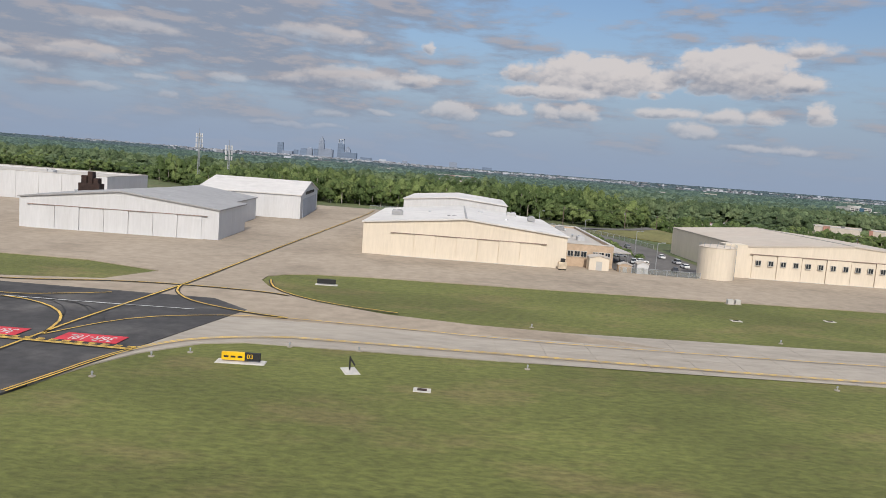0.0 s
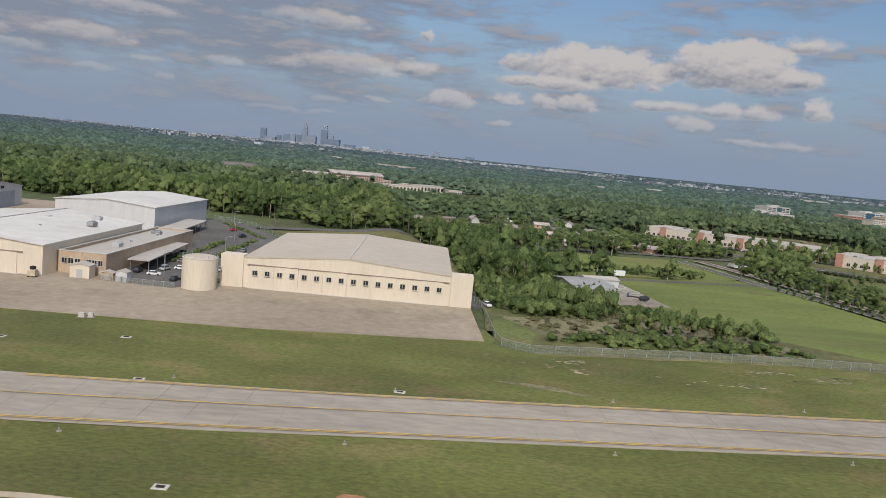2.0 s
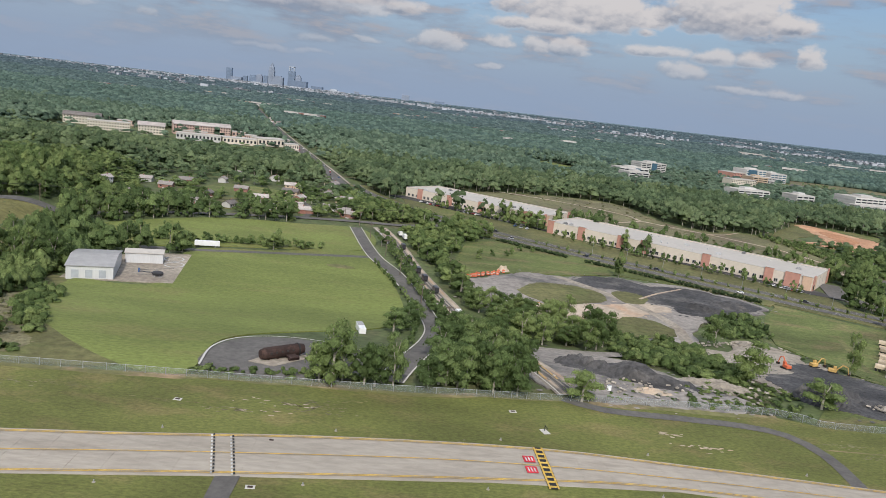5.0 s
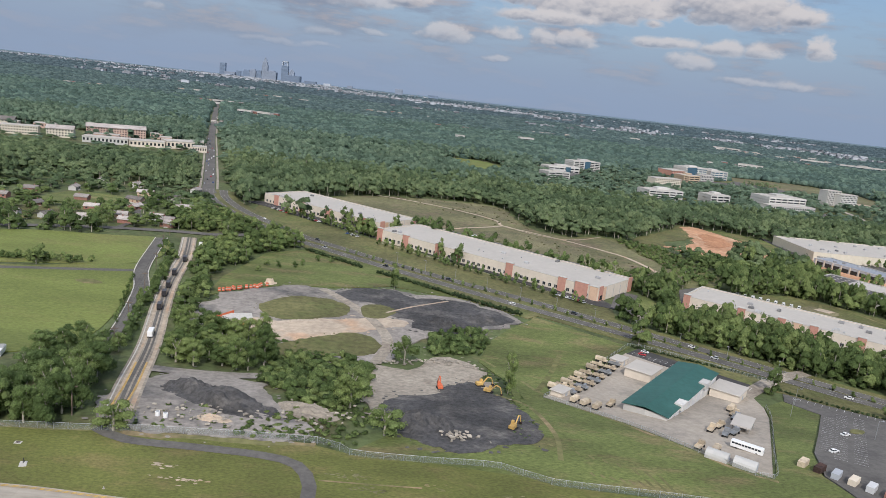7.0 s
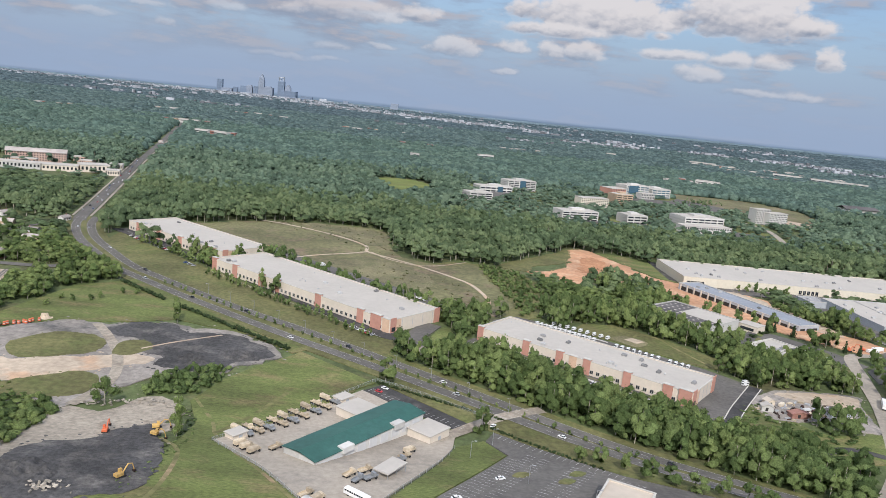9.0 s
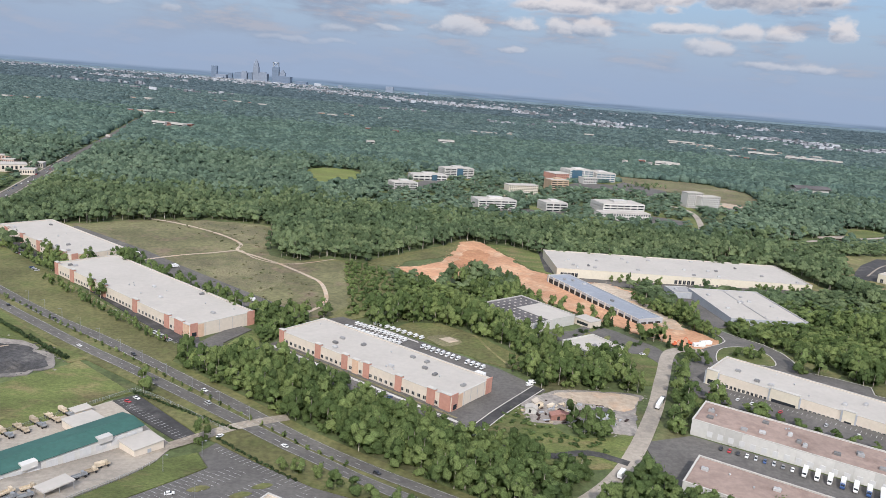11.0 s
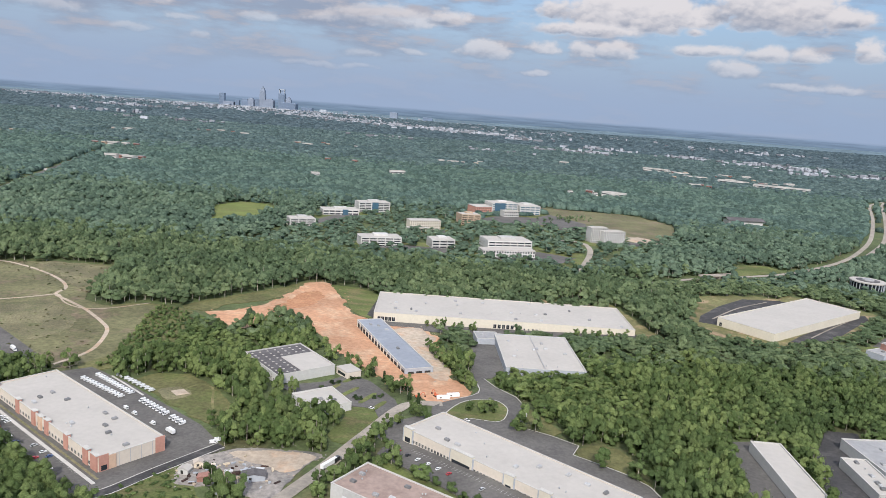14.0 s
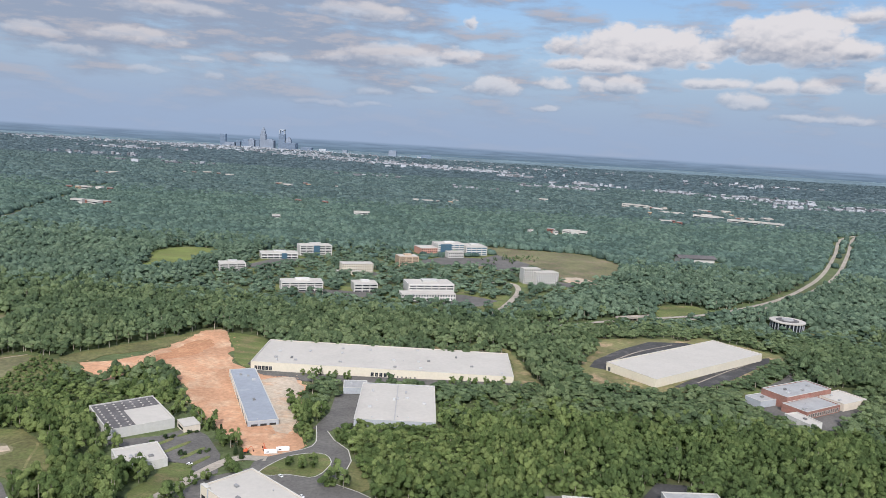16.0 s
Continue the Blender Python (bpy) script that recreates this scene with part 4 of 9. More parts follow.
sheet("wood_court", [(637, 259), (648, 262), (645, 235), (643, 200), (628, 198), (632, 230)], "old_asphalt", 0.11, "worn asphalt court by a small warehouse", "yard", soft=False)
sheet("wood_lot", [(684, 279), (697, 279), (690, 262), (684, 250), (672, 218), (660, 206), (657, 214), (666, 248), (674, 262)], "asphalt", 0.11, "asphalt lot among woods", "car park", soft=False)
ribbon("warehouse_drive", [(430, 183), (436, 188), (444, 201), (458, 222)], 3.6, "asphalt", 0.15, "dark asphalt warehouse drive", "road", clear=1)
ribbon("plot_lane", [(434, 186), (444, 178), (455, 175), (467, 178.5), (477, 174)], 3.0, "asphalt", 0.16, "dark asphalt lane round a grass plot", "road", clear=1)
for d in (-2.0, 2.0):
    ribbon("drive_kerb", offset([(430, 183), (436, 188), (444, 201), (458, 222)], d), 0.35, "kerb", 0.25, "pale kerb of the drive", "kerb")
ribbon("lot_strip", [(396, 272.6), (416.3, 256.4)], 0.9, "kerb", 0.24, "pale kerbed strip between van rows", "kerb", soft=False)
ribbon("wall_walk", [(364.6, 240.9), (430.6, 191.3)], 1.2, "kerb", 0.2, "pale footway before a warehouse", "footway", soft=False)
ribbon("wall_bed", [(365.9, 242.4), (430.4, 193.9)], 0.9, "brush", 0.22, "mulched planting bed along a warehouse wall", "bed", soft=False)
ribbon("basin_track", [(428, 264), (431, 271), (438, 270), (443, 256), (450, 239)], 1.0, "clay_edge", 0.13, "worn track round a basin", "track")
sheet("basin_pond", [(419, 262), (426, 268), (433, 261), (426, 255)], "brush", 0.12, "dark damp bottom of a basin", "soil", ragged=1.5, clear=False)
sheet("basin_pad", [(424, 263), (428, 266), (432, 262), (428, 259)], "pale_dirt", 0.17, "bare pale pad in a basin", "soil", soft=False, clear=False)
sheet("brick_lot", [(772, 410), (796, 437), (803, 455), (806, 453), (800, 434), (786, 414), (824, 420), (826, 398), (806, 374), (786, 352), (776, 346), (764, 362), (758, 376), (760, 394)], "old_asphalt", 0.1, "asphalt lot round a brick plant", "car park", soft=False)
sheet("brick_lawn", [(756, 398), (770, 408), (776, 402), (760, 392)], "meadow", 0.14, "lawn beside a brick plant", "grass")
sheet("office_meadow", [(614, 905), (663, 905), (732, 900), (766, 845), (760, 788), (735, 730), (696, 728), (664, 800), (632, 850)], "brown_field", 0.06, "sloping meadow by a hospital", "field")
sheet("office_lawn", [(279, 722), (292, 758), (318, 764), (342, 730), (342, 690), (336, 650), (320, 624), (304, 640), (296, 680)], "turf", 0.06, "bright lawn in the woods", "field")
EXPRESS = [(640, 512), (684, 538), (726, 563), (751, 575), (806, 608), (881, 680), (942, 761), (1009, 868), (1110, 1058), (1206, 1250), (1278, 1348)]
ribbon("expressway", EXPRESS, 4.6, "yard_concrete", 0.2, "pale concrete carriageway through woods", "road", clear=5)
ribbon("expressway", [(752, 569), (774, 577), (848, 634), (900, 690), (952, 757), (1024, 866), (1130, 1063), (1225, 1250), (1281, 1346)], 4.6, "yard_concrete", 0.22, "second concrete carriageway through woods", "road", clear=5)
sheet("expressway_verge", [(755, 582), (763, 621), (795, 632), (800, 612), (774, 593)], "meadow", 0.1, "grass wedge beside the expressway", "grass")
ribbon("hospital_road", [(619, 546), (631, 578), (645, 639), (642, 678), (616, 680)], 5.0, "yard_concrete", 0.2, "pale road up to the hospital", "road", clear=3)
sheet("hospital_lot", [(610, 816), (630, 852), (665, 800), (656, 748), (623, 750)], "old_asphalt", 0.14, "asphalt car park of a hospital", "car park", soft=False)
sheet("bare_soil", [(690, 718), (708, 736), (727, 711), (708, 696)], "pale_dirt", 0.16, "bare tan soil beside a hotel", "soil", ragged=3)
for n, ring in enumerate(([(372, 640), (400, 636), (448, 760), (456, 790), (396, 745)], [(448, 576), (535, 576), (535, 612), (448, 612)], [(478, 668), (520, 668), (520, 704), (478, 704)],
                          [(530, 735), (610, 735), (660, 800), (625, 850), (570, 850), (535, 780)], [(545, 560), (620, 560), (640, 610), (600, 640), (548, 620)],
                          [(645, 672), (700, 672), (720, 710), (690, 720), (650, 715)])):
    sheet("office_grounds", ring, "meadow", 0.08, "mown grounds between office trees", "grass", clear=False, ragged=4)
    cx, cy = sum(p[0] for p in ring) / len(ring), sum(p[1] for p in ring) / len(ring)
    sheet("office_lot", [(cx + (x - cx) * 0.74, cy + (y - cy) * 0.5 - 4) for x, y in ring], "old_asphalt", 0.16, "grey office car park among trees", "car park", soft=False)


# ---------------------------------------------------------------- buildings
def frame_of(A, B):
    return math.hypot(B[0] - A[0], B[1] - A[1]), math.degrees(math.atan2(B[1] - A[1], B[0] - A[0]))


def base_z(A, B, depth):
    length, turn = frame_of(A, B)
    c, s = math.cos(radians(turn)), math.sin(radians(turn))
    pts = [(A[0] + u * c - v * s, A[1] + u * s + v * c) for u in (0, length) for v in (0, depth)]
    CLEAR.append(([pts[0], pts[2], pts[3], pts[1]], 4.0))
    return min(hz(*p) for p in pts) + 0.3, length, turn


SHARED = {}


def window_mesh(w, h):
    """A frame with a mullion, and the pane that stands in it."""
    key = (round(w, 2), round(h, 2))
    if key not in SHARED:
        f, t = Mesh(), 0.05 + 0.03 * min(w, h)
        f.box(-w / 2 - t, -w / 2, -0.12, 0.02, -t, h + t), f.box(w / 2, w / 2 + t, -0.12, 0.02, -t, h + t)
        f.box(-w / 2, w / 2, -0.12, 0.02, -t, 0), f.box(-w / 2, w / 2, -0.12, 0.02, h, h + t)
        f.box(-t / 3, t / 3, -0.1, 0.02, 0, h)
        SHARED[key] = f.data("window", "kerb"), Mesh().box(-w / 2, w / 2, -0.05, 0.02, 0, h).data("pane", "glass")
    return SHARED[key]


def windows(parent, us, v, z, w, h, turn=0.0):
    frame_data, pane_data = window_mesh(w, h)
    for u in us:
        part("pane", pane_data, None, part("window", frame_data, None, parent, at=(u, v, z) if not turn else (v, u, z), turn=turn))


def units(parent, spots, z, seed=0):
    """Air units, vents and skylights on a flat roof."""
    rnd = random.Random(seed)
    if "unit" not in SHARED:
        m = Mesh().box(-0.9, 0.9, -0.6, 0.6, 0, 0.75, 0.12)
        m.tube(0.35, 0, 0.75, 0.9, 0.4, n=8).box(-0.75, -0.25, -0.35, 0.35, 0.75, 0.85)
        SHARED["unit"] = m.data("roof_unit", "unit")
        SHARED["vent"] = Mesh().tube(0, 0, 0, 0.35, 0.18, n=6).tube(0, 0, 0.35, 0.55, 0.32, 0.2, n=6).data("roof_vent", "steel")
    for u, v in spots:
        kind = "unit" if rnd.random() < 0.6 else "vent"
        part("roof_" + kind, SHARED[kind], None, parent, at=(u, v, z), turn=rnd.choice((0, 90)))


def warehouse(name, label, A, B, depth, h, wall="tilt_wall", roof="white_roof", accents=(), glass=(), docks=(), vents=12, seed=1, accent="terracotta", z=None, side_glass=False):
    """A long flat-roofed shed: panel walls with a parapet, roof, taller entrance bays, strips of windows and dock doors."""
    base, length, turn = base_z(A, B, depth)
    base = base if z is None else z
    ob = thing(name, label, "warehouse", A[0], A[1], turn, base)
    t, down = 0.3, -2.0
    part("front_wall", Mesh().box(0, length, 0.06, t, down, h), wall, ob)
    part("back_wall", Mesh().box(0, length, depth - t, depth, down, h), wall, ob)
    part("end_wall", Mesh().box(0, t, t, depth - t, down, h), wall, ob)
    part("end_wall", Mesh().box(length - t, length, t, depth - t, down, h), wall, ob)
    part("roof", Mesh().add([(t, t, h - 0.45), (length - t, t, h - 0.45), (length - t, depth - t, h - 0.3), (t, depth - t, h - 0.3), (t, t, h - 0.8), (length - t, t, h - 0.8),
                             (length - t, depth - t, h - 0.8), (t, depth - t, h - 0.8)],
                            [(0, 1, 2, 3), (7, 6, 5, 4), (0, 4, 5, 1), (1, 5, 6, 2), (2, 6, 7, 3), (3, 7, 4, 0)]), roof, ob)
    cap = Mesh()
    for x0, x1, y0, y1 in ((-0.08, length + 0.08, -0.08, t + 0.08), (-0.08, length + 0.08, depth - t - 0.08, depth + 0.08), (-0.08, t + 0.08, t + 0.08, depth - t - 0.08),
                           (length - t - 0.08, length + 0.08, t + 0.08, depth - t - 0.08)):
        cap.box(x0, x1, y0, y1, h, h + 0.12)
    part("coping", cap, "kerb", ob)
    n = max(2, round(length / 4.8))
    panel = Mesh().box(0.04, length / n - 0.04, -0.02, 0.1, 0, h - 0.02).data("wall_panel", wall)
    for i in range(n):
        part("wall_panel", panel, None, ob, at=(i * length / n, 0, 0))
    for u0, u1, kind in accents:
        bay = part("entrance_bay", Mesh().box(u0, u1, -0.45, 0.9, down, h + (0.55 if kind else 0.2)), accent if kind else "orange_wall", ob)
        if accent == "cream_wall":
            for u in (u0 - 0.55, u1 + 0.05):
                part("bay_pilaster", Mesh().box(u, u + 0.5, -0.3, 0.1, down, h + 0.1), "grey_wall", ob, "grey pilaster")
            part("bay_glass", Mesh().box(u0 + 0.7, u1 - 0.7, -0.49, -0.44, 0.2, 1.9), "glass", bay, "dark entrance glazing")
        part("bay_cap", Mesh().box(u0 - 0.12, u1 + 0.12, -0.57, 1.02, h + (0.56 if kind else 0.21), h + (0.75 if kind else 0.36)), "kerb", bay)
    for u0, u1, n, z0, w, hh in glass:
        windows(ob, [u0 + (i + 0.5) * (u1 - u0) / n for i in range(n)], -0.02, z0, w, hh)
    if docks:
        door = Mesh().box(-0.75, 0.75, -0.1, 0.02, 0.5, 2.2).data("dock_door", "white_metal")
        for u0, u1, n, side in docks:
            for i in range(n):
                u = u0 + (i + 0.5) * (u1 - u0) / n
                part("dock_door", door, None, ob, at=(u, -0.02, 0) if side == 0 else (u, depth + 0.02, 0), turn=0 if side == 0 else 180)
    rnd = random.Random(seed)
    units(ob, [(rnd.uniform(3, length - 3), rnd.uniform(3, depth - 3)) for _ in range(vents)], h - 0.4, seed)
    return ob


def gabled(name, label, category, A, B, depth, eave, ridge, wall, roof, along="v", over=0.25, z=None, group="", down=-1.5):
    """Walls with gable ends, and a pitched roof with eaves. along: which way the ridge runs."""
    base, length, turn = base_z(A, B, depth)
    ob = thing(name, label, category, A[0], A[1], turn, base if z is None else z, group)
    if along == "v":
        part("shell", Mesh().along_y([(0, down), (length, down), (length, eave), (length / 2, ridge), (0, eave)], 0, depth), wall, ob)
        e, sl = over, (ridge - eave) / (length / 2)
        part("roof", Mesh().along_y([(-e, eave - e * sl + 0.02), (length / 2, ridge + 0.02), (length + e, eave - e * sl + 0.02), (length + e, eave - e * sl + 0.2), (length / 2, ridge + 0.22),
                                     (-e, eave - e * sl + 0.2)][::-1], -e, depth + e), roof, ob)
    else:
        part("shell", Mesh().along_x([(0, down), (depth, down), (depth, eave), (depth / 2, ridge), (0, eave)], 0, length), wall, ob)
        e, sl = over, (ridge - eave) / (depth / 2)
        part("roof", Mesh().along_x([(-e, eave - e * sl + 0.02), (depth / 2, ridge + 0.02), (depth + e, eave - e * sl + 0.02), (depth + e, eave - e * sl + 0.2), (depth / 2, ridge + 0.22),
                                     (-e, eave - e * sl + 0.2)], -e, length + e), roof, ob)
    return ob


# hangars on the apron
white_hangar = gabled("hangar", "white ribbed-steel hangar with closed sliding doors", "hangar", (-62.5, 110), (-33, 111), 17, 4.6, 6.3, "white_metal", "grey_roof", z=0)
gabled("hangar", "low grey-roofed hangar behind a white one", "hangar", (-60, 130), (-37, 131), 22, 4.4, 6.0, "white_metal", "grey_roof", z=0)
back_hangar = gabled("hangar", "white hangar with a shaded gabled door end", "hangar", (-52, 158), (-30, 159.5), 36, 5.2, 7.6, "white_metal", "bright_roof", along="u", z=0)
cream_hangar = gabled("hangar", "cream hangar with a white roof and sliding doors", "hangar", (-11, 109), (19.3, 108.4), 36, 4.75, 6.2, "tan_metal", "bright_roof", z=0)
gabled("hangar", "tall white hangar with a flat-pitched roof", "hangar", (-8, 165), (15, 164), 33, 6.0, 7.0, "white_metal", "bright_roof", z=0)
warehouse("airport_hall", "long white hall past the hangars", (-130, 158), (-72, 160), 24, 6.0, "white_metal", "white_roof", z=0, vents=5)
annex = warehouse("hangar_annex", "tan brick office annex with dark windows", (19.6, 112.5), (27.2, 112.3), 38, 3.6, "tan_brick", "white_roof", glass=((0.5, 3.6, 3, 1.7, 0.8, 0.8), (4.4, 7.2, 3, 1.7, 0.7, 0.8)), z=0, vents=4)
cream_hall = gabled("hangar", "cream hangar with a row of square windows", "hangar", (48.3, 114), (81.6, 114.3), 36, 4.9, 6.1, "tan_metal", "tan_roof", z=0, over=0.1)

# warehouses
warehouse("warehouse", "long pale warehouse with terracotta entrance bays", (187, 374), (251, 323), 27, 4.6, accents=((8, 11, 1), (27, 30, 1), (46, 49, 1), (70, 76, 1)), glass=((1, 78, 30, 0.6, 1.2, 1.1),), vents=10)
warehouse("warehouse", "long pale warehouse with corner entrance bays", (251, 309), (334.5, 241.5), 28, 4.6, accents=((0.2, 3, 1), (15, 18, 1), (33, 36, 1), (43, 46, 1), (68, 71, 1), (91, 94, 1), (98, 103, 1), (104, 107, 0)),
          glass=((4, 104, 40, 0.6, 1.2, 1.1),), vents=14, seed=2)
warehouse("warehouse", "pale warehouse with a row of parked vans behind", (366, 245), (428.5, 198), 22, 4.5, accents=((0.2, 2.5, 1), (19, 21.5, 1), (32, 34.5, 1), (37, 39.5, 0), (42, 44.5, 1), (56, 58.5, 1), (69, 72, 1), (74, 78, 1)),
          glass=((3, 76, 32, 0.6, 1.1, 1.1),), vents=16, seed=3)
warehouse("warehouse", "cream warehouse with a band of small windows", (518, 235), (580, 185), 20.5, 4.7, "tilt_wall", "white_roof", accents=((0.2, 4, 1), (21.6, 30.6, 1), (43.5, 47, 1), (56.5, 60.5, 1), (73, 79, 1)), accent="cream_wall",
          glass=((4, 21, 12, 0.5, 0.8, 1.1), (31, 43, 9, 0.5, 0.8, 1.1), (47, 56, 7, 0.5, 0.8, 1.1), (61, 72, 8, 0.5, 0.8, 1.1)), vents=14, seed=4)
warehouse("warehouse", "brown-roofed truck warehouse with white walls", (500, 194.5), (569, 152), 17, 4.5, "white_wall", "brown_roof", docks=((4, 76, 24, 0),), vents=26, seed=5)
warehouse("warehouse", "second brown-roofed truck warehouse", (486, 158), (545, 122), 17, 4.5, "white_wall", "brown_roof", docks=((4, 66, 20, 1),), vents=14, seed=6)
warehouse("warehouse", "very long cream warehouse with dock windows", (487, 386), (632, 393), 45, 4.9, "cream_wall", "white_roof", glass=((2, 12, 5, 0.4, 1.6, 2.2), (66, 78, 5, 0.4, 1.6, 2.2), (80, 92, 5, 0.5, 0.8, 0.8)), vents=22, seed=7)
warehouse("building_shell", "unfinished low building shell with grey roof", (480, 372), (512, 304), 13.5, 3.6, "grey_wall", "blue_roof", vents=5, seed=8)
warehouse("warehouse", "black-roofed workshop with a white section", (440.7, 303.4), (461.6, 279.3), 27.2, 4.2, "white_wall", "black_roof", glass=((2, 30, 12, 0.6, 0.9, 1.6),), vents=0, seed=9)
warehouse("warehouse", "small white flat-roofed building", (471.7, 262.8), (482, 249), 17, 3.4, "white_wall", "white_roof", glass=((2, 15, 5, 0.6, 0.9, 1.4),), vents=4, seed=10)
warehouse("warehouse", "blue-grey warehouse with white split roof", (557, 315), (594, 318), 50, 4.2, "grey_wall", "white_roof", vents=12, seed=11)
warehouse("warehouse", "new cream warehouse on bare ground", (688, 427), (711, 400), 110, 5.0, "cream_wall", "white_roof", glass=((1, 4, 1, 0.2, 1.6, 2.2),), vents=0, seed=12)
warehouse("brick_plant", "red brick plant with a flat grey roof", (774, 379.5), (806, 400.5), 15.5, 6.5, "brick", "grey_roof", vents=8, seed=13)
warehouse("depot_hall", "white hall under a green ribbed roof", (318, 141.8), (325.9, 136), 38, 2.9, "white_wall", "green_roof", vents=0, seed=14, z=-5.2)
warehouse("supply_store", "cream flat-roofed store beside a car park", (376, 110), (385, 105.5), 28, 3.5, "tilt_wall", "tan_roof", vents=4, seed=15)
warehouse("supply_store", "green-roofed store wing beside a car park", (385.4, 105.3), (402, 97), 24, 3.2, "tilt_wall", "green_roof", vents=2, seed=18)
warehouse("warehouse", "small white warehouse among trees", (644, 205), (655, 205), 48, 4.0, "white_wall", "white_roof", vents=0, seed=16)
warehouse("warehouse", "grey-roofed building in the woods", (685, 230), (706, 232), 33, 4.0, "white_wall", "grey_roof", vents=6, seed=17)
warehouse("warehouse", "white-roofed building with small vents", (674, 221), (683, 221), 26, 3.5, "white_wall", "white_roof", vents=9, seed=19)
shed = gabled("fire_training_shed", "white metal shed with a grey roof", "shed", (112.5, 164), (122.5, 166.8), 17, 2.9, 3.9, "white_metal", "grey_roof", along="u")


# ---------------------------------------------------------------- vehicles, built once and copied
KINDS = {}


def wheel_mesh(r, w):
    key = ("wheel", r, w)
    if key not in SHARED:
        m = Mesh()
        n = 10
        ring = [(r * math.cos(2 * math.pi * i / n), r * math.sin(2 * math.pi * i / n)) for i in range(n)]
        m.add([(a, -w / 2, b) for a, b in ring] + [(a, w / 2, b) for a, b in ring], [tuple(range(n)), tuple(range(2 * n - 1, n - 1, -1))] + [(i, n + i, n + (i + 1) % n, (i + 1) % n) for i in range(n)])
        SHARED[key] = m.data("wheel", "black")
    return SHARED[key]


def wheels(ob, xs, half, r=0.17, w=0.12):
    for x in xs:
        for s in (-1, 1):
            part("wheel", wheel_mesh(r, w), None, ob, at=(x, s * half, r))


def car_kind(colour, tall=False):
    ob = thing("car", f"parked {colour} " + ("sport utility vehicle" if tall else "saloon car"), "car", 0, 0, z=-500)
    top = 0.85 if tall else 0.72
    body = Mesh().along_y([(-1.08, 0.16), (1.08, 0.16), (1.10, 0.34), (1.02, 0.42), (0.45, 0.48), (-1.02, 0.48), (-1.10, 0.40)], -0.43, 0.43)
    part("body", body, "car_" + colour, ob)
    back = -1.0 if tall else -0.85
    glass = Mesh().add([(0.50, -0.40, 0.47), (0.50, 0.40, 0.47), (back, 0.40, 0.47), (back, -0.40, 0.47), (0.12, -0.33, top - 0.02), (0.12, 0.33, top - 0.02), (back + 0.25, 0.33, top - 0.02), (back + 0.25, -0.33, top - 0.02)],
                       [(0, 1, 5, 4), (1, 2, 6, 5), (2, 3, 7, 6), (3, 0, 4, 7), (4, 5, 6, 7), (3, 2, 1, 0)])
    part("glasshouse", glass, "glass", ob, "dark car windows")
    part("car_roof", Mesh().box(back + 0.22, 0.14, -0.34, 0.34, top - 0.02, top + 0.04, 0.03), "car_" + colour, ob)
    wheels(ob, (-0.68, 0.68), 0.40)
    return ob


def van_kind():
    ob = thing("van", "white delivery van parked in a row", "van", 0, 0, z=-500)
    part("body", Mesh().along_y([(-1.25, 0.2), (1.25, 0.2), (1.35, 0.5), (1.0, 0.62), (0.72, 1.14), (0.6, 1.2), (-1.2, 1.2), (-1.25, 1.12)], -0.46, 0.46), "car_white", ob)
    part("windscreen", Mesh().add([(1.02, -0.42, 0.64), (1.02, 0.42, 0.64), (0.76, 0.39, 1.12), (0.76, -0.39, 1.12)], [(0, 1, 2, 3)]), "glass", ob)
    part("rear_window", Mesh().box(-1.28, -1.24, -0.38, 0.38, 0.68, 1.02), "glass", ob)
    for y in (-0.475, 0.465):
        part("side_window", Mesh().box(0.3, 0.82, y, y + 0.01, 0.66, 1.0), "glass", ob)
    part("roof_vent", Mesh().box(-0.6, -0.2, -0.2, 0.2, 1.2, 1.28, 0.03), "grey_wall", ob)
    wheels(ob, (-0.82, 0.85), 0.42, 0.18)
    return ob


def box_truck_kind(label, cab, box, length=3.4):
    ob = thing("truck", label, "truck", 0, 0, z=-500)
    part("cargo_box", Mesh().box(-length, 0, -0.62, 0.62, 0.5, 1.85, 0.05), box, ob)
    part("cab", Mesh().along_y([(0.06, 0.3), (1.25, 0.3), (1.28, 0.75), (0.95, 0.85), (0.75, 1.4), (0.06, 1.4)], -0.55, 0.55), cab, ob)
    part("windscreen", Mesh().add([(0.97, -0.48, 0.88), (0.97, 0.48, 0.88), (0.80, 0.46, 1.33), (0.80, -0.46, 1.33)], [(0, 1, 2, 3)]), "glass", ob)
    part("chassis", Mesh().box(-length, 1.2, -0.3, 0.3, 0.28, 0.49), "black", ob)
    wheels(ob, (-length + 0.6, -length + 1.2, 0.75), 0.5, 0.25, 0.2)
    return ob


def army_truck_kind(label, paint, canvas):
    ob = thing("truck", label, "truck", 0, 0, z=-500)
    part("chassis", Mesh().box(-2.0, 1.3, -0.32, 0.32, 0.4, 0.6), "black", ob)
    part("cab", Mesh().along_y([(0.15, 0.6), (1.3, 0.6), (1.35, 0.9), (0.8, 1.0), (0.75, 1.5), (0.15, 1.5)], -0.55, 0.55), paint, ob)
    if canvas:
        part("canvas", Mesh().along_x([(-0.58, 0.62), (0.58, 0.62), (0.58, 1.3), (0.4, 1.6), (-0.4, 1.6), (-0.58, 1.3)], -2.0, 0.05), "sand_paint", ob, "sand canvas cover")
    else:
        bed = Mesh().box(-2.0, 0.05, -0.58, 0.58, 0.62, 0.72).box(-2.0, 0.05, -0.58, -0.52, 0.72, 1.0).box(-2.0, 0.05, 0.52, 0.58, 0.72, 1.0)
        part("bed", bed, paint, ob)
    wheels(ob, (-1.6, -0.9, 0.8), 0.5, 0.28, 0.2)
    return ob


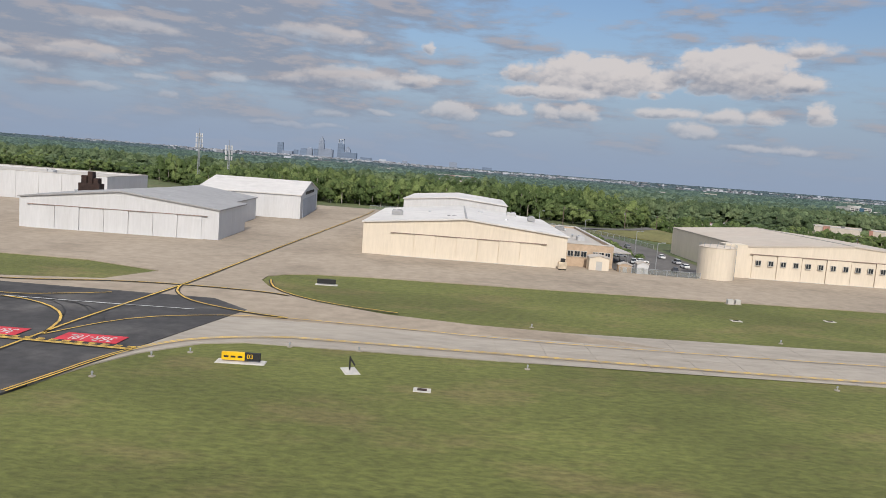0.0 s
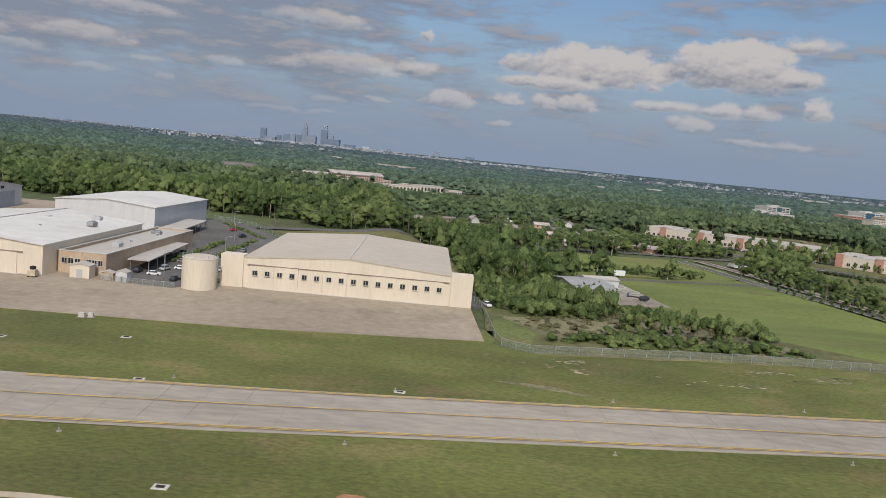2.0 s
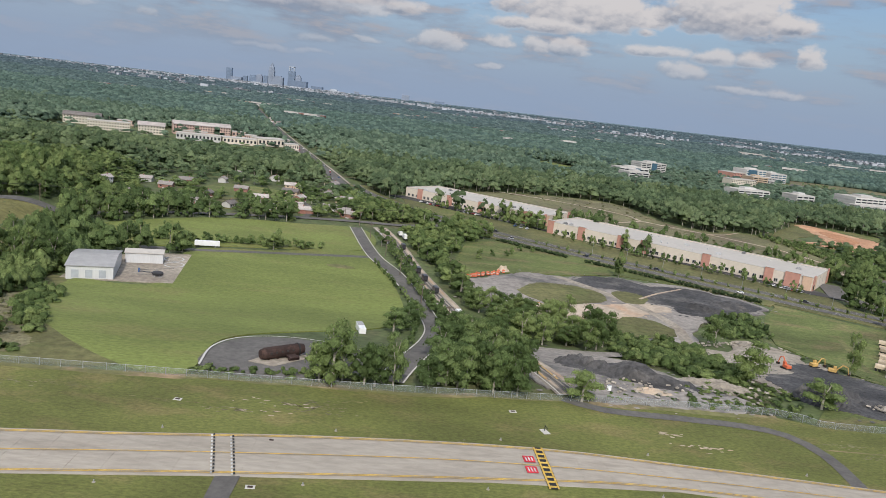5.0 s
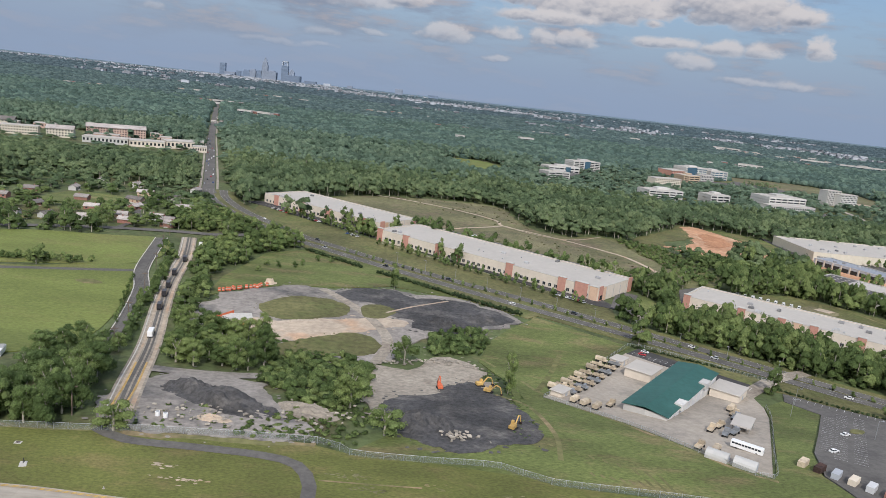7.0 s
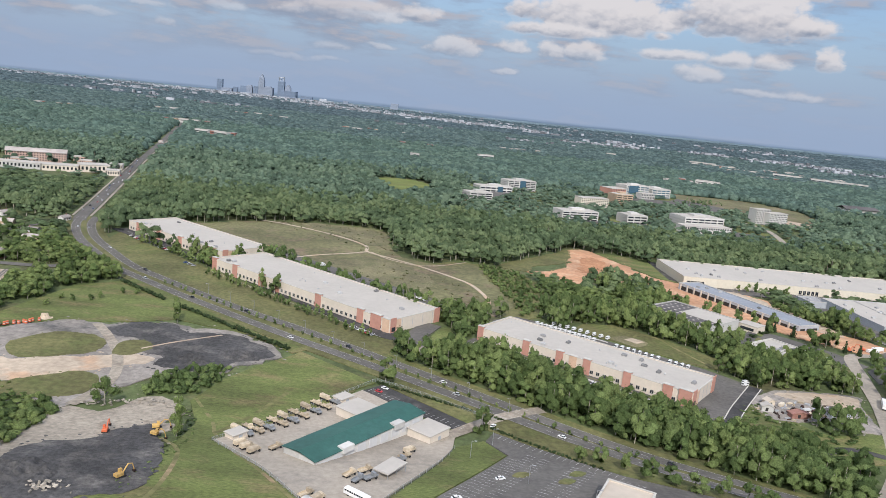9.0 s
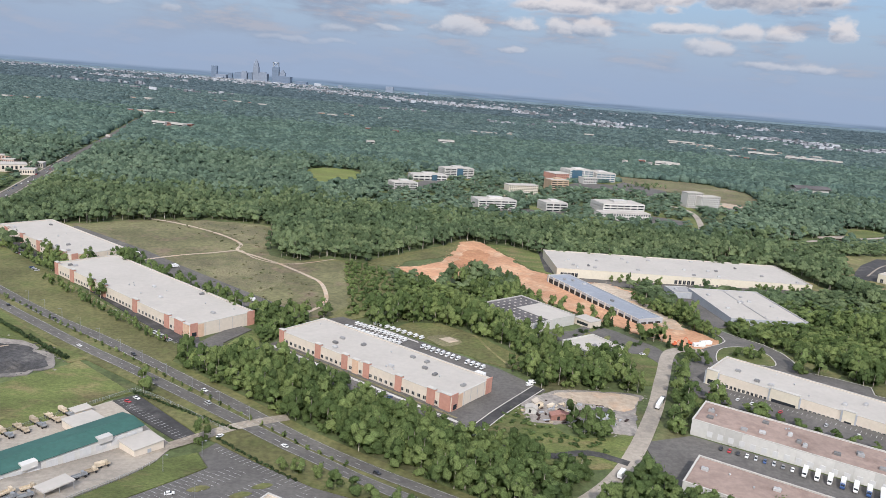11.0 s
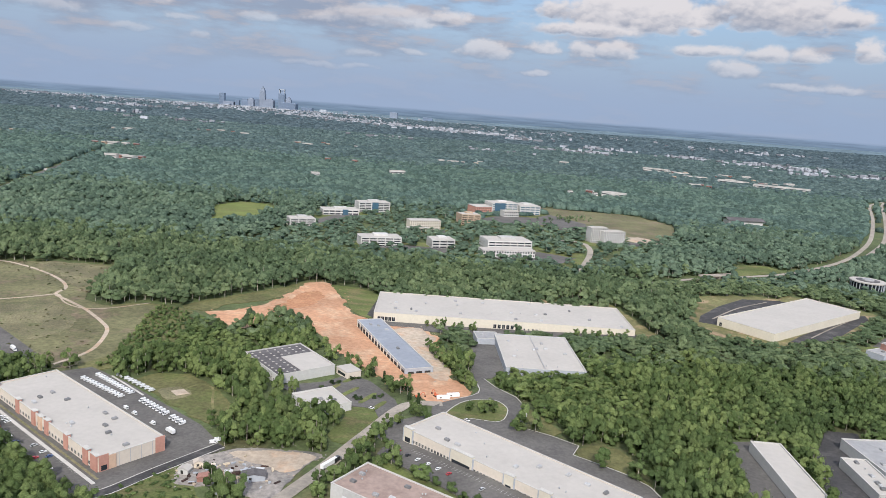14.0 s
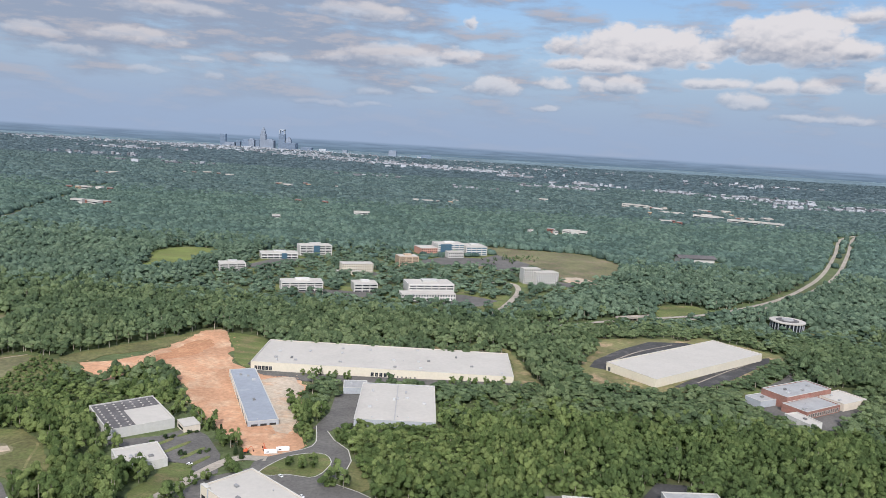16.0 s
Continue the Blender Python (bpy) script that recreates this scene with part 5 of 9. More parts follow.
def trailer_kind(label, paint, length=7.2):
    ob = thing("trailer", label, "trailer", 0, 0, z=-500)
    part("box", Mesh().box(-length / 2, length / 2, -0.62, 0.62, 0.55, 1.95, 0.04), paint, ob)
    part("landing_leg", Mesh().box(length / 2 - 1.4, length / 2 - 1.2, -0.45, 0.45, 0.0, 0.55), "steel", ob)
    wheels(ob, (-length / 2 + 0.5, -length / 2 + 1.1), 0.5, 0.25, 0.2)
    return ob


def put(kind, x, y, turn, lift=0.13, group=""):
    ob = copy_thing(KINDS[kind], pose(x, y, hz(x, y) + lift, 0, 0, turn))
    return tagged(ob, group=group)


for c in ("white", "black", "grey", "silver", "red", "blue"):
    KINDS["car_" + c] = car_kind(c, c in ("black", "silver"))
KINDS["van"] = van_kind()
KINDS["box_truck"] = box_truck_kind("white box truck with a plain cargo body", "car_white", "car_white")
KINDS["blue_truck"] = box_truck_kind("blue delivery truck at a dock", "car_blue", "car_white")
KINDS["dump_truck"] = box_truck_kind("dark work truck on the stripped road", "car_grey", "car_black", 2.6)
KINDS["canvas_truck"] = army_truck_kind("sand-coloured truck with a canvas cover", "sand_paint", True)
KINDS["flat_truck"] = army_truck_kind("sand-coloured flatbed truck in a yard", "sand_paint", False)
KINDS["dark_truck"] = army_truck_kind("dark grey flatbed truck in a yard", "car_grey", False)
KINDS["trailer"] = trailer_kind("long white semi-trailer parked by a lane", "car_white")
rv = random.Random(11)
COLOURS = ["car_white", "car_white", "car_silver", "car_grey", "car_black", "car_red", "car_blue", "car_silver"]

# cars on the parkway and in lots
for line, turn in ((NEAR_LANE, 180), (FAR_LANE, 0)):
    pts = rounded(line, 3.0, False)
    for n in range(7, len(pts) - 12, 17):
        i = n + rv.randint(-4, 4)
        d = pts[i + 1] - pts[i]
        nn = Vector((-d.y, d.x)).normalized() * rv.choice((-0.95, 0.95))
        put(rv.choice(COLOURS), pts[i].x + nn.x, pts[i].y + nn.y, math.degrees(math.atan2(d.y, d.x)) + turn, group="cars on the parkway")
for x, y, k, turn in ((366, 138, "car_white", 20), (356, 125, "car_white", 25), (335.5, 187.5, "car_red", -30), (337, 190, "car_white", -30), (367, 171.5, "car_white", 60), (350, 161, "car_blue", 40),
                      (33, 117, "car_white", 10), (35, 124, "car_white", 5), (37.5, 114, "car_black", 80), (33, 131, "car_grey", 10), (88, 118, "car_white", -70),
                      (540, 256, "car_white", -40), (552, 240, "car_white", -40), (503, 262, "car_white", 10)):
    put(k, x, y, turn, group="parked cars")
for k in range(26):
    y = 410 + 300 * k / 26 + rv.uniform(-4, 4)
    x = (151 - (y - 397) * 0.2895 if y < 570 else 101 - (y - 570) * 0.292) + rv.choice((-2.4, -1.0, 1.0, 2.4))
    put(rv.choice(COLOURS), x, y, 106, 0.18, group="cars on the far road")
# rows of parked cars before the pale warehouses
for A, B, n in (((238, 317), (250, 306), 5), ((322, 247), (331, 239), 9), ((214, 344), (224, 336), 6), ((196, 360), (206, 351), 6), ((402, 213), (412, 206), 6), ((380, 231), (390, 223), 5)):
    for i in range(n):
        t = (i + 0.5) / n
        if rv.random() < 0.85:
            put(rv.choice(COLOURS), A[0] + (B[0] - A[0]) * t - 1.6, A[1] + (B[1] - A[1]) * t - 2.0, 53, group="cars before the warehouse")
for r, (A, B, n) in enumerate((((386.6, 267.6), (410, 252.6), 13), ((390.4, 272.2), (412, 256.6), 13), ((397.4, 274.6), (418.5, 260.4), 9), ((417.2, 252), (432, 241), 8), ((433.6, 239.6), (440.6, 234.4), 4))):
    for i in range(n):
        t = (i + 0.5) / n
        put("van", A[0] + (B[0] - A[0]) * t, A[1] + (B[1] - A[1]) * t, 53 + rv.uniform(-4, 4) if r < 3 else 240 + rv.uniform(-5, 5), group="delivery vans behind the warehouse")
for i in range(10):
    put(rv.choice(("trailer", "trailer", "blue_truck", "box_truck")), 524 + i * 2.6, 173 - i * 1.62, -122, group="trucks at the docks")
for i in range(9):
    put(rv.choice(COLOURS), 506 + i * 2.0, 185.5 - i * 1.25, -120, group="cars at the docks")
put("box_truck", 437.5, 228.5, 142), put("van", 415.5, 243.5, 142), put("van", 420.5, 239.6, 142), put("van", 430, 233, 142), put("van", 456, 225, 20), put("van", 455, 223, 30)
for x, y, turn in ((270, 352, 40), (296, 334, 50), (345, 290, -40), (474, 168, 60)):
    put("box_truck", x, y, turn)
put("trailer", 132, 211.3, 12), put("box_truck", 98.5, 212, 10), put("box_truck", 107, 193, 15)
put("car_white", 107, 184, 10), put("car_white", 109, 178, 10), put("car_blue", 111, 189, 20)
put("trailer", 496, 213, 62), put("dump_truck", 498.3, 217.2, 62)
# the column of work trucks on the stripped road
for x, y, k in ((206, 166, "box_truck"), (200.5, 187, "dump_truck"), (197.5, 199, "dump_truck"), (195.5, 208, "dump_truck"), (192.5, 222, "dump_truck"), (190, 240, "dump_truck"), (190, 258, "box_truck"),
                (188, 264, "box_truck")):
    put(k, x, y, 102, 0.14, "work trucks on the stripped road")
# depot
for i, (x, y) in enumerate(((305, 152.5), (307, 155), (309, 157.5), (311.5, 161), (313.5, 164), (315.5, 167.5), (318, 171), (320, 174.5), (322, 178))):
    put("canvas_truck" if i % 2 == 0 else "flat_truck", x, y, -35, 0.14, "depot trucks")
    put(("dark_truck", "flat_truck")[i % 2], x + 3.0, y - 1.9, -35, 0.14, "depot trucks")
for x, y, k in ((308, 144.5, "canvas_truck"), (310, 142.5, "canvas_truck"), (312, 140.5, "canvas_truck"), (334, 132, "flat_truck"), (336, 129.5, "dark_truck"), (337, 135, "flat_truck"), (338.5, 131, "dark_truck"),
                (327, 120, "flat_truck"), (329.5, 118.5, "canvas_truck"), (344, 143, "dark_truck"), (345, 146, "flat_truck"), (346, 150, "canvas_truck"), (316, 144, "flat_truck")):
    put(k, x, y, 50 + rv.uniform(-8, 8), 0.14, "depot trucks")
bus = thing("bus", "white bus parked beside tents", "bus", 336.5, 121, -35)
part("body", Mesh().box(-3.0, 3.0, -0.62, 0.62, 0.3, 1.55, 0.12), "car_white", bus)
for i in range(9):
    part("window", Mesh().box(-2.75 + i * 0.6, -2.25 + i * 0.6, -0.64, 0.64, 0.95, 1.3), "glass", bus)
wheels(bus, (-1.9, 1.9), 0.52, 0.24, 0.2)
for k, (x, y, turn) in enumerate(((30, 118, 90), (33, 122, 80), (41, 120, 95), (41.5, 126, 95), (41, 133, 90), (30, 140, 85), (39, 150, 92), (33, 172, 60), (28, 182, 60))):
    put(rv.choice(COLOURS), x, y, turn, 0.24, group="staff cars between hangars")
for k in range(14):
    t = k / 14
    if rv.random() < 0.8:
        put(rv.choice(COLOURS), 366 + 55 * t - 3.2, 238 - 41.5 * t - 2.5, 53, group="cars before the warehouse")
for k in range(16):
    t = k / 16
    if rv.random() < 0.6:
        put(rv.choice(COLOURS), 520 + 56 * t - 3.0, 228 - 45 * t - 2.0, 51, group="cars before the warehouse")
for k in KINDS.values():
    for c in (*k.children_recursive, k):
        bpy.data.objects.remove(c)


# ---------------------------------------------------------------- the airfield: slabs, markings, signs, lights
taxiway = bpy.data.objects["taxiway"]
slab = 0
cuts_near, cuts_far = rounded(NEAR[1:], 0.5, False), rounded(FAR[1:], 0.5, False)


def along(line, x):
    for a, b in zip(line, line[1:]):
        if a.x <= x <= b.x:
            return a.y + (b.y - a.y) * (x - a.x) / max(b.x - a.x, 1e-6)
    return line[-1].y


rs = random.Random(3)
for i in range(72):
    x0, x1 = -10 + i * 3.8, -10 + (i + 1) * 3.8
    for j in range(3):
        a, b = j / 3, (j + 1) / 3
        g, h = 0.012, 0.0015
        ring = []
        for x, f in ((x0 + g, a + h), (x1 - g, a + h), (x1 - g, b - h), (x0 + g, b - h)):
            n, f2 = along(cuts_near, x), along(cuts_far, x)
            ring.append((x, n + (f2 - n) * f))
        part("slab", Mesh().prism(ring, 0.10, 0.12 + rs.uniform(0, 0.006)), "concrete", taxiway)
sheet("taxiway_fillet", [(-22.3, 38), (-20.6, 44), (-19, 47.5), (-16, 51), (-11, 53), (-3, 53.2), (2, 58), (-10, 62), (-19, 64), (-20.3, 47)], "concrete", 0.13, "pale concrete fillet beside dark asphalt", "taxiway",
      soft=False, clear=False)


def stripe(line, width=0.2, paint="yellow", lift=0.24, label="yellow taxiway guide line", black=True):
    if black:
        ribbon("line_border", line, width + 0.22, "black_paint", lift - 0.025, "black border of a yellow line", "marking", step=1.5)
    return ribbon("painted_line", line, width, paint, lift, label, "marking", step=1.5)


stripe([(-27.5, 40), (-27, 48), (-26.6, 55), (-25.5, 66), (-24.6, 76), (-23.8, 92), (-22.5, 116), (-20.4, 152), (-18.5, 185), (-18, 205)])
stripe([(-60, 62), (-44, 61.8), (-36, 61.2), (-32, 59.6), (-29.2, 57), (-27.6, 54), (-26.7, 50)])
stripe([(-26.6, 50), (-24.6, 54.5), (-22, 57.6), (-17, 60), (-12, 60.6), (-3, 60), (11, 58.8), (36, 59.2), (60, 61.4), (100, 66), (138, 70.4), (173, 76), (206, 80), (240, 80), (300, 76)], 0.15, black=False)
stripe([(-40, 61.4), (-30, 61.2), (-20, 61.4)], 0.2, "white_line", label="white painted line", black=False)
stripe([(-60, 63), (-38, 62.4), (-33, 63.6), (-29, 66)], 0.2, black=False)
stripe([(-24.9, 72), (-24.2, 69), (-22.4, 66), (-20, 64), (-16, 62), (-12, 60.8)])
stripe([(-60, 67.8), (-41, 69), (-32, 71.6), (-25, 72.4), (-17, 71.8), (-14, 70.8)], 0.18)
stripe([(-3, 66.2), (-9, 68.2), (-13.5, 71.2), (-16.4, 75), (-17.6, 79)], 0.18)
for line, d in ((NEAR, 0.55), (FAR, -0.55)):
    inner = [q for q in line if q[0] > -5]
    inner = offset(inner, d)
    if d > 0:
        inner = [(-22.2, 38), (-21.2, 42), (-20.2, 46), (-18.6, 49.4), (-16, 52), (-11, 53.9), (-5, 54)] + inner[1:]
    else:
        inner = inner[1:]
    stripe(inner, 0.13, black=False, label="yellow taxiway edge line")
    stripe(offset(inner, 0.28 if d > 0 else -0.28), 0.13, black=False, label="yellow taxiway edge line")
for x, y in ((-34, 62), (-32, 62), (-30.5, 61)):
    stripe([(x - 2, y + 0.5), (x + 2.5, y - 1.4), (x + 5, y - 4.4), (x + 6, y - 7)], 0.12, "black_paint", 0.215, "black tyre marks", False)


def hold_line(a, b, width, label):
    """Two full and two broken yellow bars on black."""
    a, b = Vector(a), Vector(b)
    d = (b - a).normalized()
    n = Vector((-d.y, d.x))
    ob = thing("hold_line", label, "marking", a.x, a.y, math.degrees(math.atan2(d.y, d.x)), 0.23, kind="structure")
    L = (b - a).length
    part("backing", Mesh().box(0, L, -width / 2, width / 2, 0, 0.01), "black_paint", ob)
    for k in (0.36, 0.14):
        part("bar", Mesh().box(0, L, width * (k - 0.06), width * (k + 0.06), 0.012, 0.02), "yellow", ob)
    for k in (-0.14, -0.36):
        for i in range(int(L / 0.9)):
            part("dash", Mesh().box(i * 0.9, i * 0.9 + 0.5, width * (k - 0.06), width * (k + 0.06), 0.012, 0.02), "yellow", ob)
    return ob


hold_line((-19.6, 48), (-34, 49), 1.0, "yellow and black runway holding line")


def red_panel(x0, y0, w, h, turn, text):
    ob = thing("runway_marking", "red painted panel with white runway numbers", "marking", x0, y0, turn, 0.23, kind="structure")
    part("red_field", Mesh().box(-w / 2, w / 2, -h / 2, h / 2, 0, 0.012), "red_paint", ob)
    font = bpy.data.curves.new("numerals", "FONT")
    font.body, font.size, font.align_x, font.align_y, font.extrude = text, h * 0.92, "CENTER", "CENTER", 0.003
    font.materials.append(M["white_line"])
    t = new("numerals", font)
    t.parent = ob
    t.matrix_basis = pose(0, 0, 0.02) @ Matrix.Diagonal((w / (h * 4.1), 1, 1, 1))
    return ob


red_panel(-23.2, 49.8, 4.3, 2.0, 178, "36R-18L")
red_panel(-30.2, 50.1, 4.3, 2.0, 178, "36R-18L")
# markings where the taxiway bends away
ladder = thing("ladder_marking", "yellow and black ladder marking across concrete", "marking", 213.6, 74.6, 93, 0.23, kind="structure")
part("backing", Mesh().box(0, 10.8, -0.7, 0.7, 0, 0.01), "black_paint", ladder)
for k in (-0.55, 0.55):
    part("rail", Mesh().box(0, 10.8, k - 0.12, k + 0.12, 0.012, 0.02), "yellow", ladder)
for i in range(9):
    part("rung", Mesh().box(0.3 + i * 1.2, 0.75 + i * 1.2, -0.42, 0.42, 0.012, 0.02), "yellow", ladder)
for y in (81.8, 79.0):
    p = thing("runway_marking", "red painted panel with white marks", "marking", 211.4, y, 95, 0.23, kind="structure")
    part("red_field", Mesh().box(-0.85, 0.85, -0.75, 0.75, 0, 0.012), "red_paint", p)
    for k in range(3):
        part("bar", Mesh().box(-0.5, 0.5, -0.5 + k * 0.4, -0.3 + k * 0.4, 0.014, 0.02), "white_line", p)
for x in (170.6, 173.0):
    z = thing("zipper_marking", "white dashes beside black across the taxiway", "marking", x + 2.6, 70.9, 105, 0.23, kind="structure")
    for i in range(12):
        part("dash", Mesh().box(i * 0.85, i * 0.85 + 0.45, 0.02, 0.24, 0, 0.02), "white_line", z)
        part("dark_dash", Mesh().box(i * 0.85 + 0.2, i * 0.85 + 0.65, -0.24, -0.02, 0, 0.02), "black_paint", z)
sheet("taxi_stub", [(173.6, 70.6), (176.4, 71.2), (176.2, 62), (173.8, 62)], "old_asphalt", 0.12, "short asphalt stub beside the taxiway", "asphalt", soft=False, clear=False)
# bare patches in the grass
sheet("sand_strip", [(48.6, 41.6), (53, 41.9), (58.6, 41.7), (58.8, 42.4), (53, 42.6), (48.8, 42.3)], "pale_dirt", 0.09, "pale sand strip in the grass", "soil", soft=False, clear=False)
sheet("bare_soil", [(73, 45.8), (74.8, 45.6), (75.2, 46.4), (73.6, 46.7)], "clay_dark", 0.09, "bare red soil in the grass", "soil", ragged=1, clear=False)
rg = random.Random(21)
for i in range(34):
    x = rg.uniform(92, 330)
    y = float(np.interp(x, [92, 150, 216, 262, 330], [88, 94, 98, 98, 92])) - abs(rg.gauss(0, 4.5)) - 0.5
    w, scars = rg.uniform(1.5, 6), Mesh()
    for _ in range(rg.randint(8, 26)):
        cx, cy, a, b = x + rg.gauss(0, w * 0.5), y + rg.gauss(0, 0.5), rg.uniform(0.12, 0.7), rg.uniform(0.06, 0.2)
        scars.add([(cx + a * rg.uniform(0.6, 1.2) * math.cos(k * 1.047), cy + b * rg.uniform(0.6, 1.3) * math.sin(k * 1.047), 0.075) for k in range(6)], [tuple(range(6))])
    whole("dry_scars", scars, rg.choice(["pale_dirt", "brush", "clay_edge"]), "scattered dry scars in airfield grass", "soil", kind="stuff")
sheet("dirt_shoulder", [(92, 91), (123, 96.2), (150, 98.4), (186, 100.5), (220, 103.6), (256, 105.6), (256, 104.4), (220, 102), (186, 98.8), (150, 96.8), (123, 94.4), (93, 89.2)], "clay_edge", 0.07,
      "worn thin grass along the fence", "soil", soft=False, ragged=1.2, clear=False)
sheet("clay_scrape", [(86, 76), (92, 74.6), (97, 73.4), (92, 76)], "brush", 0.08, "scraped clay in the grass", "soil", ragged=0.6, clear=False)

# signs, lights and covers
ob = thing("taxiway_sign", "yellow and black taxiway sign on a slab", "sign", -12.2, 47.2, 2, group="taxiway signs")
part("plinth", Mesh().box(-1.6, 1.6, -0.5, 0.5, -0.1, 0.12, 0.03), "kerb", ob)
part("direction_panel", Mesh().box(-1.25, 0.25, -0.12, 0.12, 0.2, 0.72), "sign_yellow", ob, "yellow panel with dark marks")
part("location_panel", Mesh().box(0.25, 1.25, -0.12, 0.12, 0.2, 0.72), "black_paint", ob, "black panel with yellow numerals")
for k in range(3):
    part("mark", Mesh().box(-1.1 + k * 0.45, -0.8 + k * 0.45, -0.14, -0.12, 0.38, 0.5), "black_paint", ob)
font = bpy.data.curves.new("numerals", "FONT")
font.body, font.size, font.align_x, font.align_y = "03", 0.42, "CENTER", "CENTER"
font.materials.append(M["sign_yellow"])
t = new("numerals", font)
t.parent = ob
t.matrix_basis = pose(0.6, -0.13, 0.47, 90)
for k in (-1.1, 1.1):
    part("leg", Mesh().tube(k, 0, 0.1, 0.2, 0.05, n=6), "steel", ob)
ob = thing("apron_sign", "dark grey sign box seen from behind", "sign", -11.6, 79.2, 3, group="taxiway signs")
part("plinth", Mesh().box(-1.2, 1.2, -0.4, 0.4, -0.1, 0.12, 0.03), "kerb", ob)
part("cabinet", Mesh().box(-1.0, 1.0, -0.12, 0.12, 0.2, 0.7, 0.04), "black_paint", ob)
for k in (-0.8, 0.8):
    part("leg", Mesh().tube(k, 0, 0.1, 0.2, 0.05, n=6), "steel", ob)
for x, y in ((-5, 47), (215, 91)):
    ob = thing("wind_post", "dark folded post on a pale slab", "post", x, y, 20)
    part("plinth", Mesh().box(-0.5, 0.5, -0.8, 0.8, -0.1, 0.1, 0.03), "kerb", ob)
    part("post", Mesh().tube(0, 0.2, 0.1, 1.0, 0.06, 0.05, n=6).rod((0, 0.2, 0.9), (0.25, -0.2, 0.5), 0.06), "black_paint", ob)
light = thing("edge_light", "small white taxiway edge light on a pale pad", "light", -200, 40, z=-500)
part("pad", Mesh().tube(0, 0, 0.0, 0.06, 0.2, n=10), "concrete", light)
part("stem", Mesh().tube(0, 0, 0.1, 0.22, 0.05, n=6), "steel", light)
part("lens", Mesh().tube(0, 0, 0.22, 0.34, 0.08, 0.06, n=8), "steel", light)
spots_of_light = [(-18, 47), (-19.5, 42), (-10, 52), (-5, 52.2), (-16, 48.6)]
for line, d in ((NEAR, -1.6), (FAR, 1.6)):
    pts = rounded([q for q in offset(line, d) if -6 < q[0] < 300], 1.0, False)
    spots_of_light += [(p.x, p.y) for p in pts[4::22]]
for x, y in spots_of_light:
    copy_thing(light, pose(x, y, hz(x, y) + 0.05))
for c in (*light.children, light):
    bpy.data.objects.remove(c)
for x, y in ((-0.2, 44), (51, 66.2), (44, 80), (32, 76), (163, 90), (211, 97), (61, 45), (178, 69), (178, 80.5), (76, 69.5)):
    ob = thing("manhole", "flat concrete manhole cover in grass", "manhole", x, y, rs.uniform(-10, 10))
    part("collar", Mesh().box(-0.55, 0.55, -0.4, 0.4, 0, 0.1, 0.02), "kerb", ob)
    part("lid", Mesh().box(-0.3, 0.3, -0.2, 0.2, 0.1, 0.13), "rust", ob)
for x, y, s in ((35.6, 87, 0.36), (36.6, 87.2, 0.3)):
    ob = thing("utility_box", "pale utility box at the apron edge", "utility box", x, y, 5)
    part("cabinet", Mesh().box(-s, s, -s * 0.7, s * 0.7, 0.1, 0.65, 0.05), "kerb", ob)
    part("plinth", Mesh().box(-s - 0.15, s + 0.15, -s, s, -0.1, 0.1), "gravel", ob)

# ---------------------------------------------------------------- hangar doors, windows and clutter
def sliding_doors(ob, u0, u1, n, z1, v=-0.02, wall="white_metal"):
    w = (u1 - u0) / n
    for i in range(n):
        part("door_leaf", Mesh().box(u0 + i * w + 0.05, u0 + (i + 1) * w - 0.05, v - 0.12 - 0.08 * (i % 2), v, 0.05, z1), wall, ob)
    part("door_track", Mesh().box(u0 - 0.4, u1 + 0.8, v - 0.26, v, z1 + 0.02, z1 + 0.09), "brown_roof", ob, "brown door track")
    part("sill", Mesh().box(u0 - 0.3, u1 + 0.3, v - 0.5, v, -0.02, 0.16), "kerb", ob)


sliding_doors(white_hangar, 1.6, 27, 7, 3.6)
sliding_doors(cream_hangar, 4.5, 26.5, 7, 3.5, wall="tan_metal")
sliding_doors(cream_hall, 1.0, 32.2, 8, 3.9, wall="tan_metal")
windows(cream_hall, [1.9 + i * 1.97 for i in range(16)], -0.26, 2.3, 0.72, 0.72)
for x0, x1 in ((-3.6, 0), (33.3, 36.8)):
    part("door_pocket", Mesh().box(x0, x1, -0.3, 2.6, -0.5, 5.3), "tan_metal", cream_hall)
windows(cream_hall, [3 + i * 2.5 for i in range(13)], 33.36, 2.9, 0.7, 0.8, turn=90)
windows(cream_hall, [4 + i * 5.0 for i in range(6)], 33.36, 0.9, 0.7, 0.8, turn=90)
# the door's grey holds the shade on this end of the hangar
end_door = part("end_door", Mesh().box(22.02, 22.2, 4, 32, 0, 4.2), "grey_wall", back_hangar, "grey shaded hangar door")
for i in range(8):
    part("clerestory", Mesh().box(22.02, 22.12, 9 + i * 2.3, 10.6 + i * 2.3, 5.0, 5.7), "dark", back_hangar)
units(cream_hangar, [(4, 12), (9, 20), (13, 8), (18, 24), (22, 14), (27, 22), (24, 30)], 5.4, 4)
units(white_hangar, [(6, 5), (12, 9), (20, 6)], 5.4, 5)
part("ridge_line", Mesh().box(15.0, 15.3, 0, 36, 6.38, 6.5), "grey_roof", cream_hangar)
part("ridge_line", Mesh().box(16.5, 16.8, 0, 36, 6.3, 6.42), "kerb", cream_hall)
tank = thing("water_tank", "squat cream steel tank with a flat top", "tank", 42.4, 110.6)
part("shell", Mesh().tube(0, 0, -0.3, 4.9, 2.65, n=32), "tan_metal", tank)
part("top", Mesh().tube(0, 0, 4.9, 5.15, 2.72, 2.2, n=32), "tan_roof", tank)
rail = Mesh()
